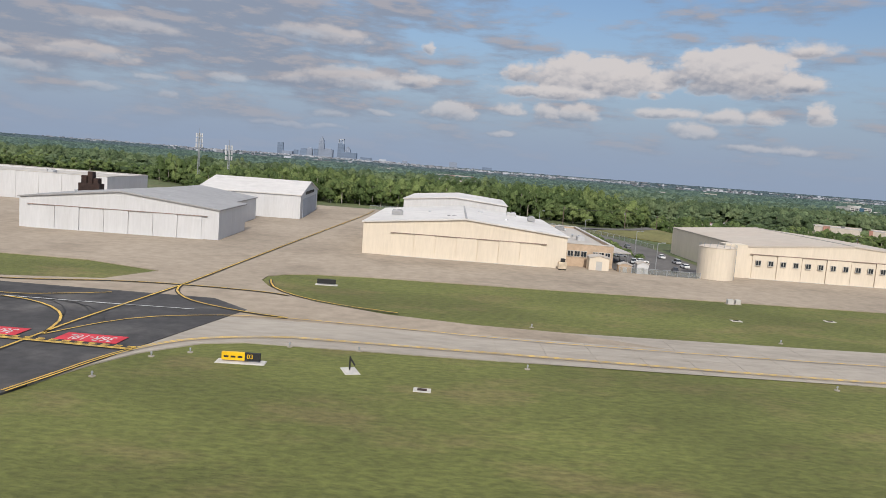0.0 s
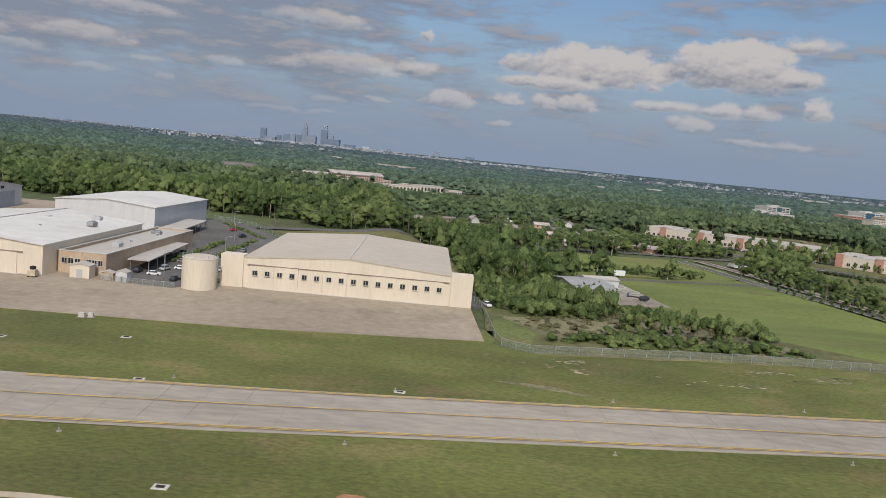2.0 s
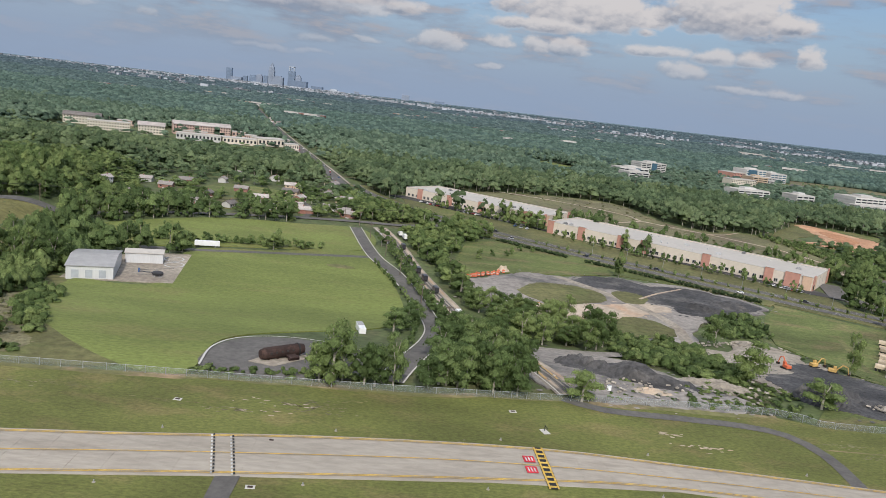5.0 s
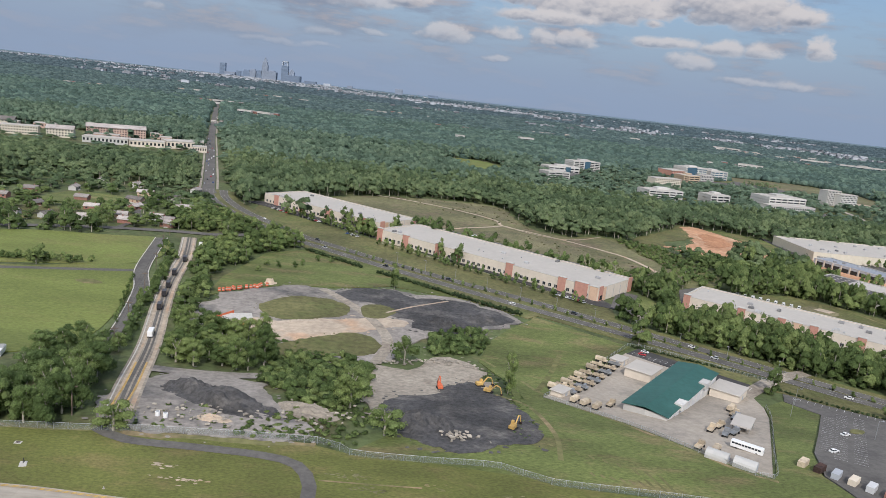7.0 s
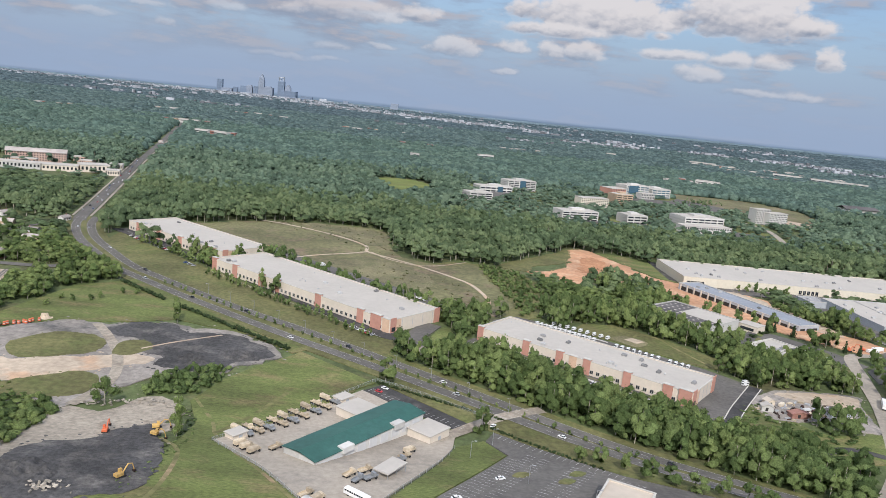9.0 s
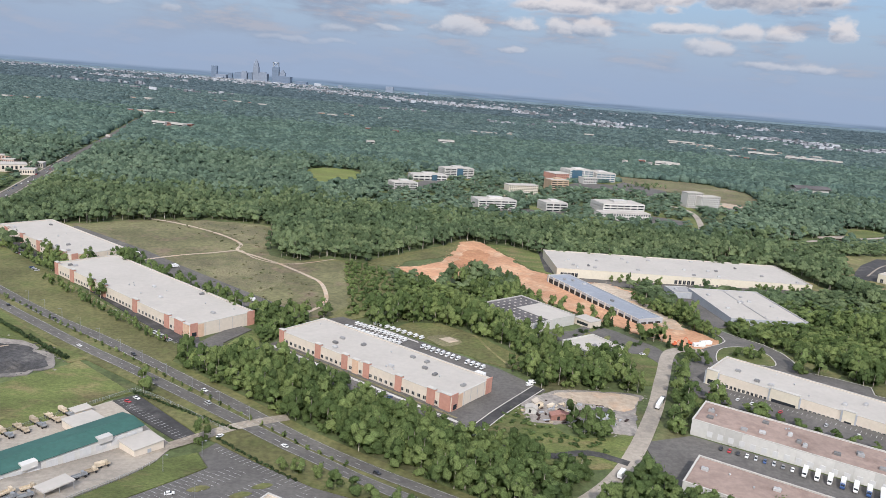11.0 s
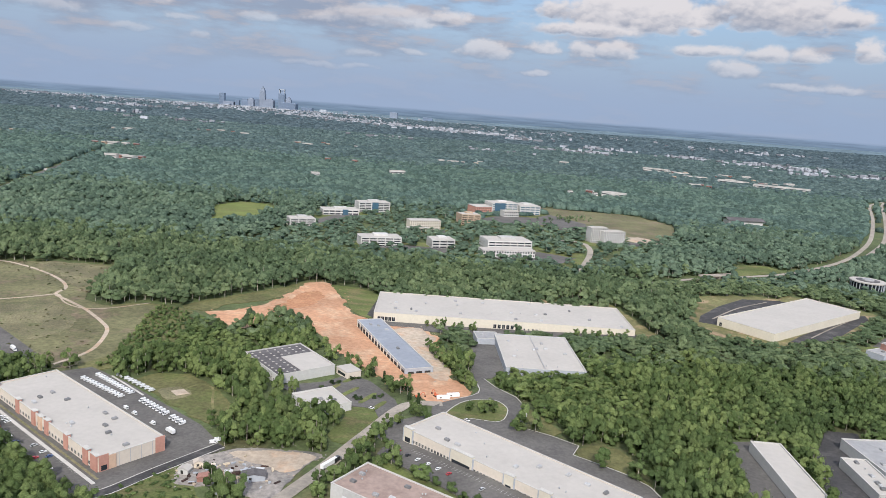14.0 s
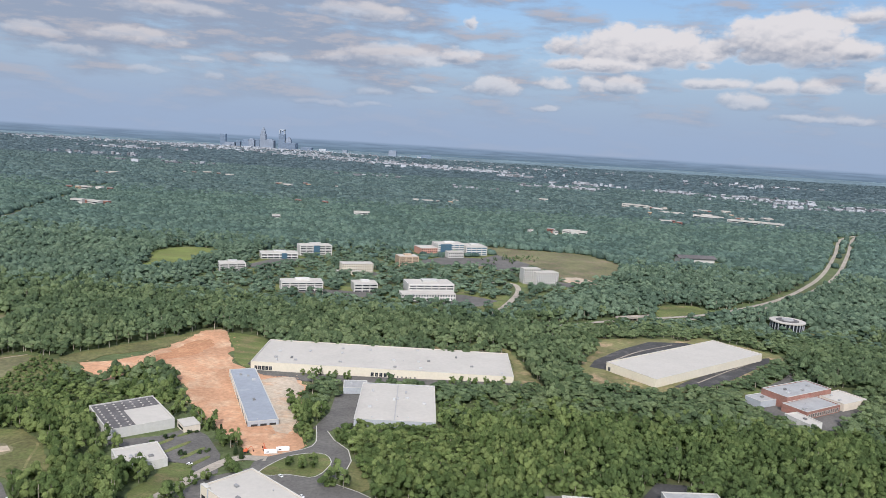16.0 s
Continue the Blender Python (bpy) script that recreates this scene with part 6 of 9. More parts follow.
for i in range(16):
    a = 2 * math.pi * i / 16
    rail.rod((2.6 * math.cos(a), 2.6 * math.sin(a), 5.0), (2.6 * math.cos(a), 2.6 * math.sin(a), 5.5), 0.03)
part("railing", rail, "steel", tank)
ladder = Mesh().rod((2.75, -0.5, 0), (2.75, -0.5, 5.4), 0.04).rod((2.75, 0.0, 0), (2.75, 0.0, 5.4), 0.04)
for i in range(12):
    ladder.rod((2.75, -0.5, 0.4 + i * 0.4), (2.75, 0, 0.4 + i * 0.4), 0.025)
part("ladder", ladder, "steel", tank)
sheet("hangar_lot", [(27.5, 110), (39, 108.5), (45, 117), (44.8, 150), (40, 178), (26, 200), (14, 205), (17, 152), (27.4, 150)], "old_asphalt", 0.2, "asphalt staff car park between hangars", "car park", soft=False, clear=False)
for x, y, w, d in ((29.2, 130, 3.6, 23), (19.5, 170, 5, 24)):
    c = thing("canopy", "flat white walkway canopy on steel posts", "canopy", x, y, 3)
    part("deck", Mesh().box(-w / 2, w / 2, -d / 2, d / 2, 2.0, 2.2), "white_roof", c)
    for i in range(6):
        for s in (-1, 1):
            part("post", Mesh().tube(s * (w / 2 - 0.3), -d / 2 + 0.5 + i * (d - 1) / 5, -0.2, 2.0, 0.07, n=6), "steel", c)
for x, y, w, d, h, mat, lab in ((24.5, 109.3, 3.0, 2.0, 1.9, "tan_metal", "cream lean-to with a door"), (31.0, 109.0, 1.7, 1.6, 1.5, "white_metal", "small white gabled shed"), (28.5, 109.6, 2.0, 1.0, 1.1, "tan_brick", "low brick bin store")):
    s = gabled("shed", lab + " on the apron", "shed", (x - w / 2, y), (x + w / 2, y), d, h, h + 0.3, mat, "white_roof", z=0.05, over=0.1)
    part("door", Mesh().box(w * 0.35, w * 0.65, -0.05, 0.02, 0.05, h * 0.75), "white_wall", s)
gpu = thing("ground_cart", "yellow-grey ground power cart on the apron", "cart", 18.6, 107.0)
part("body", Mesh().box(-0.6, 0.6, -0.45, 0.45, 0.3, 1.3, 0.08), "sand_paint", gpu)
part("hood", Mesh().box(-0.25, 0.35, -0.35, 0.35, 1.3, 1.8, 0.08), "black_paint", gpu)
wheels(gpu, (-0.4, 0.4), 0.42, 0.16)
red = thing("red_structure", "dark red stepped steel structure by trees", "structure", -66, 140)
part("base", Mesh().box(-2, 2, -1, 1, -0.2, 5.6), "rust", red)
for k, (a, b, h) in enumerate(((-1.6, -0.6, 7.0), (-0.4, 0.5, 7.8), (0.7, 1.6, 6.6))):
    part("stack", Mesh().box(a, b, -0.7, 0.7, 5.6, h), "rust", red)


def mast(x, y, tall, label):
    """A tapering lattice mast with aerials."""
    ob = thing("radio_mast", label, "mast", x, y)
    lat = Mesh()
    for s in range(3):
        a = 2 * math.pi * s / 3
        lat.rod((0.5 * math.cos(a), 0.5 * math.sin(a), 0), (0.18 * math.cos(a), 0.18 * math.sin(a), tall), 0.09, 4)
        for k in range(int(tall)):
            r0, r1 = 0.5 - 0.32 * k / tall, 0.5 - 0.32 * (k + 1) / tall
            b = 2 * math.pi * (s + 1) / 3
            lat.rod((r0 * math.cos(a), r0 * math.sin(a), k), (r1 * math.cos(b), r1 * math.sin(b), k + 1), 0.04, 3)
    part("lattice", lat, "steel", ob)
    for k, z in enumerate((tall - 0.8, tall - 2.6, tall - 4.4)):
        for i in range(6):
            a = 2 * math.pi * i / 6
            part("aerial", Mesh().box(-0.14, 0.14, -0.09, 0.09, -0.7, 0.7), "white_metal", ob, at=(1.1 * math.cos(a), 1.1 * math.sin(a), z), turn=math.degrees(a))
        ring = Mesh()
        for i in range(6):
            a, b = 2 * math.pi * i / 6, 2 * math.pi * (i + 1) / 6
            ring.rod((1.1 * math.cos(a), 1.1 * math.sin(a), z), (1.1 * math.cos(b), 1.1 * math.sin(b), z), 0.05, 4).rod((0.2 * math.cos(a), 0.2 * math.sin(a), z), (1.1 * math.cos(a), 1.1 * math.sin(a), z), 0.04, 4)
        part("head_frame", ring, "steel", ob)
    part("tip", Mesh().tube(0, 0, tall, tall + 1.6, 0.06, n=5), "steel", ob)


mast(-86, 262, 19, "tall lattice radio mast with aerials")
mast(-72, 250, 15.5, "slender radio mast with white aerials")


# chain-link fence
def fence(name, line, label, high=1.15, gap=3.0, mesh="chainlink"):
    ob = thing(name, label, "fence", line[0][0], line[0][1], 0)
    base = Vector((line[0][0], line[0][1], hz(*line[0])))
    pts, post = rounded(line, gap, False), Mesh().tube(0, 0, -0.2, high + 0.08, 0.05, n=5).data("post", "steel")
    pts = [Vector((p.x, p.y, hz(p.x, p.y))) - base for p in pts]
    for p in pts:
        part("post", post, None, ob, at=tuple(p))
    net = Mesh()
    for a, b in zip(pts, pts[1:]):
        part("top_rail", Mesh().rod(a + Vector((0, 0, high)), b + Vector((0, 0, high)), 0.022, 4), "steel", ob)
        net.add([a, b, b + Vector((0, 0, high)), a + Vector((0, 0, high))], [(0, 1, 2, 3)])
    part("netting", net, mesh, ob, "grey chain-link netting")


links = bpy.data.materials.new("chain_link")
links.use_nodes = True
L = Nodes(links.node_tree)
clear = L.add("ShaderNodeBsdfTransparent")
wire = L.add("ShaderNodeMixShader", Fac=0.30)
L.put(wire.inputs[1], clear.outputs[0]), L.put(wire.inputs[2], links.node_tree.nodes["Principled BSDF"].outputs[0])
links.node_tree.nodes["Principled BSDF"].inputs["Base Color"].default_value = (0.26, 0.29, 0.27, 1)
L.put(links.node_tree.nodes["Material Output"].inputs[0], wire.outputs[0])
M["chainlink"] = links
fence("perimeter_fence", [(92, 89.6), (123, 95.4), (150, 97.6), (186, 99.6), (216, 102.6), (227, 104.2)], "tall chain-link airfield fence with grey posts")
fence("perimeter_fence", [(227, 104.4), (256, 106), (261.8, 102.8), (274, 102.6), (287, 103), (295, 99.4), (316, 98.2), (345, 95)], "tall chain-link fence beside the storage yard")
fence("hangar_fence", [(92, 89.6), (88.2, 92), (87.4, 100), (86.8, 114), (84, 145), (81.5, 176)], "chain-link fence beside the cream hangar")
fence("depot_fence", [(301, 145.5), (316, 130.5), (329, 113.5), (336, 108.6), (341.4, 120), (353.4, 146), (356.4, 155)], "chain-link fence round the depot yard", 0.9)
fence("depot_fence", [(301, 145.5), (329.5, 189), (338, 194), (368, 175)], "dark hedge-like fence behind the depot", 0.9)
fence("lot_fence", [(27.6, 109.2), (33, 108.6), (39.4, 108.2)], "low chain-link fence before the staff car park", 1.0, 1.6)
fence("lot_fence", [(16, 206), (27, 200), (40, 179), (45, 152)], "chain-link fence behind the staff car park", 1.0)
fence("apron_fence", [(-20, 212.5), (-5, 215), (14, 206)], "chain-link fence at the apron's end")


# ---------------------------------------------------------------- training ground, yards and depot
def heap(name, label, cx, cy, rx, ry, tall, material, turn=0.0, seed=0, n=26):
    """A tipped heap with an uneven top."""
    m, rows = Mesh(), []
    for j in range(n + 1):
        for i in range(n + 1):
            u, v = 2 * i / n - 1, 2 * j / n - 1
            d = math.hypot(u, v)
            c, s = math.cos(radians(turn)), math.sin(radians(turn))
            x, y = cx + u * rx * c - v * ry * s, cy + u * rx * s + v * ry * c
            bumps = noise.fractal((u * 2.2 + seed, v * 2.2, seed * 1.7), 0.7, 2.0, 5)
            z = tall * float(smooth((1.0 - d + 0.22 * bumps) * 1.25)) * (0.8 + 0.45 * bumps)
            m.v.append((x, y, hz(x, y) + 0.02 + max(z, -0.4) - (0.4 if d > 1.0 else 0)))
    m.f = [(j * (n + 1) + i, j * (n + 1) + i + 1, (j + 1) * (n + 1) + i + 1, (j + 1) * (n + 1) + i) for j in range(n) for i in range(n)]
    return whole(name, m, material, label, "heap")


heap("asphalt_mound", "long dark heap of asphalt millings", 236, 121, 13, 5.5, 2.4, "millings", -28, 1)
heap("asphalt_mound", "dark heap of asphalt millings beside the road end", 228, 127, 6, 4.5, 2.0, "millings", 20, 2)
heap("clay_mound", "low heap of tan clay and rubble", 237, 111.5, 4.0, 1.8, 0.7, "pale_dirt", -10, 3)
heap("soil_mound", "low heap of grey rubble soil", 252, 120, 7, 4, 1.2, "gravel", -30, 4)
heap("asphalt_mound", "round dark heap of asphalt millings", 272.5, 118.5, 7.5, 6.5, 2.2, "millings", 0, 5)
heap("asphalt_mound", "low dark heap in the storage yard", 290, 206, 8, 5, 1.3, "millings", -30, 6)
heap("asphalt_mound", "low dark heap beside a dirt path", 280, 199, 7, 4, 1.2, "millings", -20, 7)
heap("clay_mound", "small heap of tan soil on the lawn", 223, 222.5, 2.2, 2.0, 1.6, "pale_dirt", 0, 8)
chunks = []
rb = random.Random(4)
for k in range(4):
    m = Mesh().box(-0.5, 0.5, -0.35, 0.35, 0, 0.3, 0.06)
    m.v = [(x + rb.uniform(-0.15, 0.15), y + rb.uniform(-0.12, 0.12), z + rb.uniform(-0.06, 0.06)) for x, y, z in m.v]
    chunks.append(m.data("chunk", "rubble"))


def rubble(label, spots_):
    ob = thing("rubble_pile", label, "rubble", *spots_[0])
    base = Vector((*spots_[0], hz(*spots_[0])))
    for x, y in spots_:
        c = part("chunk", rb.choice(chunks), None, ob, at=tuple(Vector((x, y, hz(x, y) + rb.uniform(0.1, 0.6))) - base), turn=rb.uniform(0, 360))
        c.scale = [rb.uniform(0.22, 0.75)] * 2 + [rb.uniform(0.35, 0.9)]


rubble("pale broken concrete slabs in a loose row", [(262 + t * 26 + rb.uniform(-1, 1), 160 + 6 * math.sin(t * 2.4) + rb.uniform(-1.6, 1.6)) for t in [i / 70 for i in range(70)]])
rubble("grey broken concrete heaped on millings", [(280.5 + rb.gauss(0, 1.7), 113.5 + rb.gauss(0, 1.0)) for _ in range(46)])
rubble("scattered pale debris among scrub", [(256 + rb.gauss(0, 5), 119 + rb.gauss(0, 4)) for _ in range(36)])
rubble("pale rubble strewn along the dark heap", [(236 + rb.gauss(0, 6), 112.5 + rb.gauss(0, 2.2)) for _ in range(60)])
rubble("broken blocks by the road end", [(228 + rb.gauss(0, 1.0), 111 + rb.gauss(0, 0.8)) for _ in range(10)])


def excavator(x, y, turn, paint, label):
    ob = thing("excavator", label, "excavator", x, y, turn)
    for s in (-1, 1):
        part("track", Mesh().along_y([(-1.0, 0.1), (-0.75, 0), (0.75, 0), (1.0, 0.1), (1.0, 0.3), (0.75, 0.42), (-0.75, 0.42), (-1.0, 0.3)], s * 0.55 - 0.16, s * 0.55 + 0.16), "black", ob)
    part("house", Mesh().box(-1.1, 0.5, -0.55, 0.55, 0.5, 1.15, 0.1), paint, ob)
    cab = part("cab", Mesh().box(-0.1, 0.55, 0.05, 0.55, 1.15, 1.75, 0.08), paint, ob)
    part("cab_glass", Mesh().box(0.5, 0.58, 0.1, 0.5, 1.25, 1.65), "glass", cab)
    part("boom", Mesh().rod((0.4, -0.2, 0.9), (1.6, -0.2, 2.3), 0.14).rod((1.6, -0.2, 2.3), (2.6, -0.2, 2.0), 0.12), paint, ob)
    part("arm", Mesh().rod((2.6, -0.2, 2.0), (3.0, -0.2, 0.6), 0.1), paint, ob)
    part("bucket", Mesh().along_y([(2.8, 0.6), (3.3, 0.6), (3.2, 0.1), (2.8, 0.15)], -0.5, 0.1), "rust", ob)


excavator(288.5, 145, -20, "machine_yellow", "yellow excavator parked on millings")
excavator(287, 150, 20, "machine_yellow", "yellow excavator at the pad's edge")
excavator(277.5, 144.5, 100, "orange_plastic", "red-orange machine among gravel")
excavator(291, 120.5, 60, "machine_yellow", "small yellow digger at the lawn's edge")
excavator(226, 179, 10, "machine_yellow", "yellow digger in the storage yard")
excavator(520, 277, 30, "orange_plastic", "red-orange digger on the clay site")
excavator(527, 280, 130, "orange_plastic", "red-orange lift on the clay site")
for i in range(16):
    x, y = 211 + i * 0.75 + rb.uniform(-0.5, 0.5), 209 + i * 0.62 + rb.uniform(-1, 1)
    ob = thing("traffic_barrel", "orange plastic barrels piled in the yard", "barrel", x, y, rb.uniform(0, 90), group="orange barrels")
    part("drum", Mesh().tube(0, 0, 0.1, 1.1, 0.5, 0.42, n=10), "orange_plastic", ob)
    part("foot", Mesh().tube(0, 0, 0, 0.1, 0.65, n=10), "black", ob)
    part("band", Mesh().tube(0, 0, 0.55, 0.75, 0.475, 0.46, n=10, cap=False), "white_line", ob)
barrier = thing("plastic_fence", "red plastic safety netting along trees", "fence", 216, 181, 62)
part("netting", Mesh().box(0, 9, -0.05, 0.05, 0, 0.9), "orange_plastic", barrier)
slabp = thing("concrete_slab", "pale concrete slab in the yard", "slab", 222, 186, 18)
part("slab", Mesh().box(-4, 4, -2.6, 2.6, 0, 0.35, 0.05), "kerb", slabp)
ribbon("yard_path", [(262, 160), (264, 178), (258, 196), (248, 212), (240, 222)], 3.0, "gravel", 0.19, "pale gravel path through the yard", "track")
# stripped road surface
road_line = [(222, 106), (217, 125), (210, 152), (196, 205), (188, 245), (180, 275)]
for d, mat, w in ((-1.9, "pale_dirt", 0.8), (-0.7, "old_asphalt", 0.5), (0.3, "old_asphalt", 0.7), (1.3, "pale_dirt", 0.6), (2.2, "kerb", 0.25)):
    ribbon("road_strip", offset(road_line, d), w, mat, 0.16, "exposed strip of the stripped road", "road", step=2)
for d in (-1.3, 0.9):
    ribbon("road_strip", offset([(219.5, 113), (217, 125), (212.5, 142)], d), 0.4, "machine_yellow", 0.18, "yellow-orange sand strip on the stripped road", "road", step=2)
ribbon("gravel_spur", [(213, 139), (222, 138), (234, 139), (242, 142)], 4.6, "yard_mix", 0.115, "gravel spur towards the yard", "track", clear=1.5)
# white guard boxes at the road end
for x, y in ((227.5, 110.6), (229, 110.2)):
    ob = thing("tank_box", "white plastic tank at the road end", "tank", x, y)
    part("shell", Mesh().tube(0, 0, 0, 0.9, 0.45, 0.4, n=12), "car_white", ob)
    part("lid", Mesh().tube(0, 0, 0.9, 1.0, 0.25, n=10), "steel", ob)
# fire-training mock-up: a rusty fuselage on a pale pad
sheet("mockup_pad", [(168.8, 106.6), (173.2, 105.4), (178.6, 111.6), (173.4, 114.4)], "gravel", 0.2, "pale concrete pad under a mock-up", "slab", soft=False, clear=False)
mock = thing("training_aircraft", "rusty dark steel aircraft mock-up for fire training", "aircraft", 173.6, 110.0, 38)
fus = Mesh()
for a, b, r0, r1 in ((-3.9, -3.2, 0.75, 1.0), (-3.2, 3.0, 1.0, 1.0), (3.0, 3.9, 1.0, 0.8)):
    n = 16
    v = [(x, r * math.cos(2 * math.pi * i / n), 1.25 + r * math.sin(2 * math.pi * i / n)) for x, r in ((a, r0), (b, r1)) for i in range(n)]
    fus.add(v, [(i, n + i, n + (i + 1) % n, (i + 1) % n) for i in range(n)] + [tuple(range(n)), tuple(range(2 * n - 1, n - 1, -1))])
part("fuselage", fus, "rust", mock)
part("wing", Mesh().box(0.2, 1.8, -2.6, -0.9, 0.75, 0.95), "rust", mock)
part("wing", Mesh().box(0.2, 1.8, 0.9, 2.6, 0.75, 0.95), "rust", mock)
part("engine", Mesh().rod((0.2, -2.0, 0.6), (2.0, -2.0, 0.6), 0.4, 10), "rust", mock)
part("tail_ring", Mesh().rod((2.7, 0, 1.25), (2.95, 0, 1.25), 1.1, 16), "black_paint", mock)
for x in (-2.6, -1.0, 1.0, 2.6):
    part("leg", Mesh().box(x - 0.15, x + 0.15, -0.6, 0.6, 0, 0.5), "rust", mock)
# dark plates on the closed hull in place of shaded window holes
for i in range(5):
    part("window_opening", Mesh().box(-2.6 + i * 1.0, -2.25 + i * 1.0, -1.02, -0.9, 1.35, 1.65), "dark", mock)
circle = rounded([(162, 103), (161.5, 112), (164, 119), (170, 123), (178, 123), (188, 118)], 2.0, False)
ribbon("circle_kerb", [(p.x, p.y) for p in circle], 0.35, "kerb", 0.3, "pale kerb round the turning circle", "kerb", step=2)
for d in (2.15, -2.15):
    ribbon("lane_kerb", offset([(192, 104), (199, 135), (199, 160), (190, 200), (181, 225), (171, 270)], d), 0.3, "kerb", 0.26, "pale kerb of the asphalt lane", "kerb", step=3)
ob = thing("container", "white steel container with a dark top", "container", 184.5, 138.5, 105)
part("box", Mesh().box(-2.2, 2.2, -0.7, 0.7, 0.1, 1.3, 0.05), "car_white", ob)
part("top", Mesh().box(-0.2, 2.1, -0.6, 0.6, 1.31, 1.4), "grey_roof", ob)
gabled("fire_training_shed", "long low white storage shed", "shed", (118.5, 184), (127.5, 186.5), 5, 2.4, 2.9, "white_metal", "white_roof", along="u")
for u in (2, 5, 8):
    part("roller_door", Mesh().box(u - 0.8, u + 0.8, -0.06, 0.02, 0.1, 2.0), "grey_wall", shed)
for x, y in ((128.5, 192.5), (130.5, 186.5)):
    ring = Mesh()
    n = 28
    for i in range(n):
        a, b = 2 * math.pi * i / n, 2 * math.pi * (i + 1) / n
        ring.add([(r * math.cos(q), r * math.sin(q), 0) for r, q in ((2.3, a), (2.3, b), (2.7, b), (2.7, a))], [(3, 2, 1, 0)])
    whole("pad_ring", ring, "white_line", "white painted ring on a landing pad", "marking", x, y, hz(x, y) + 0.17, kind="structure")
heli = thing("helicopter", "dark blue-grey helicopter parked with still rotor", "helicopter", 130.5, 173.5, 10)
n = 12
prof = [(-1.2, 0.25), (-0.8, 0.55), (0.2, 0.72), (1.0, 0.6), (1.6, 0.25)]
v = [(x, r * 0.8 * math.cos(2 * math.pi * i / n), 0.95 + r * math.sin(2 * math.pi * i / n)) for x, r in prof for i in range(n)]
f = [(k * n + i, (k + 1) * n + i, (k + 1) * n + (i + 1) % n, k * n + (i + 1) % n) for k in range(len(prof) - 1) for i in range(n)] + [tuple(range(n)), tuple(range(5 * n - 1, 4 * n - 1, -1))]
part("cabin", Mesh().add(v, f), "car_black", heli)
part("tail_boom", Mesh().rod((-1.0, 0, 1.1), (-4.2, 0, 1.3), 0.16, 8), "car_black", heli)
part("fin", Mesh().box(-4.4, -3.9, -0.05, 0.05, 1.0, 2.1), "car_blue", heli)
part("mast", Mesh().tube(0, 0, 1.6, 2.05, 0.1, n=8), "steel", heli)
for a in (20, 200):
    part("rotor_blade", Mesh().box(0.1, 4.0, -0.12, 0.12, 2.02, 2.06), "black_paint", heli, turn=a, at=(0, 0, 0))
for s in (-1, 1):
    part("skid", Mesh().rod((-1.0, s * 0.6, 0.08), (1.3, s * 0.6, 0.08), 0.06).rod((-0.5, s * 0.6, 0.08), (-0.4, s * 0.35, 0.6), 0.05).rod((0.7, s * 0.6, 0.08), (0.6, s * 0.35, 0.6), 0.05), "steel", heli)
sheet("pitch_patch", [(168, 205), (174, 207), (177, 204), (172, 202)], "clay_edge", 0.1, "bare soil patch in the field", "soil", ragged=1, clear=False)
pole_data = Mesh().tube(0, 0, -0.3, 5.6, 0.13, 0.09, n=6).data("shaft", "pole_wood")
arm_data = Mesh().box(-0.9, 0.9, -0.07, 0.07, 5.0, 5.16).data("crossarm", "pole_wood")
drum_data = Mesh().tube(0.25, 0.15, 4.0, 4.6, 0.2, n=8).data("transformer", "steel")


def power_line(points, turn):
    tops = []
    for i, (x, y) in enumerate(points):
        ob = thing("power_pole", "wooden power pole with a crossarm", "power pole", x, y, turn, group="power poles")
        part("shaft", pole_data, None, ob), part("crossarm", arm_data, None, ob)
        if i % 2:
            part("transformer", drum_data, None, ob)
        tops.append(Vector((x, y, hz(x, y) + 5.15)))
    w = Mesh()
    for a, b in zip(tops, tops[1:]):
        for s in (-0.8, 0, 0.8):
            c, q = math.cos(radians(turn)) * s, math.sin(radians(turn)) * s
            last = None
            for k in range(7):
                t = k / 6
                p = a.lerp(b, t) + Vector((c, q, -1.4 * t * (1 - t)))
                if last is not None:
                    w.rod(last, p, 0.025, 3)
                last = p
    whole("power_wires", w, "black", "thin sagging power wires", "wire", kind="stuff")


power_line([(214, 108), (208.5, 128), (203, 151), (197, 174), (190.5, 202), (185, 226), (178, 252), (172, 276)], 15)
power_line([(34, 201), (54, 213), (70, 236), (96, 261), (134, 280), (165, 288), (188, 291)], 100)
for k in range(11):
    t = k / 10
    x, y = 262 + t * 110, 268 - t * 86
    ob = thing("street_lamp", "tall grey street lamp at the parkway", "street lamp", x, y, -38, group="street lamps")
    part("pole", Mesh().tube(0, 0, -0.2, 4.4, 0.07, 0.05, n=6), "steel", ob)
    part("arm", Mesh().rod((0, 0, 4.3), (0, -1.0, 4.5), 0.04), "steel", ob)
    part("lamp_head", Mesh().box(-0.12, 0.12, -1.3, -0.9, 4.44, 4.54), "unit", ob)

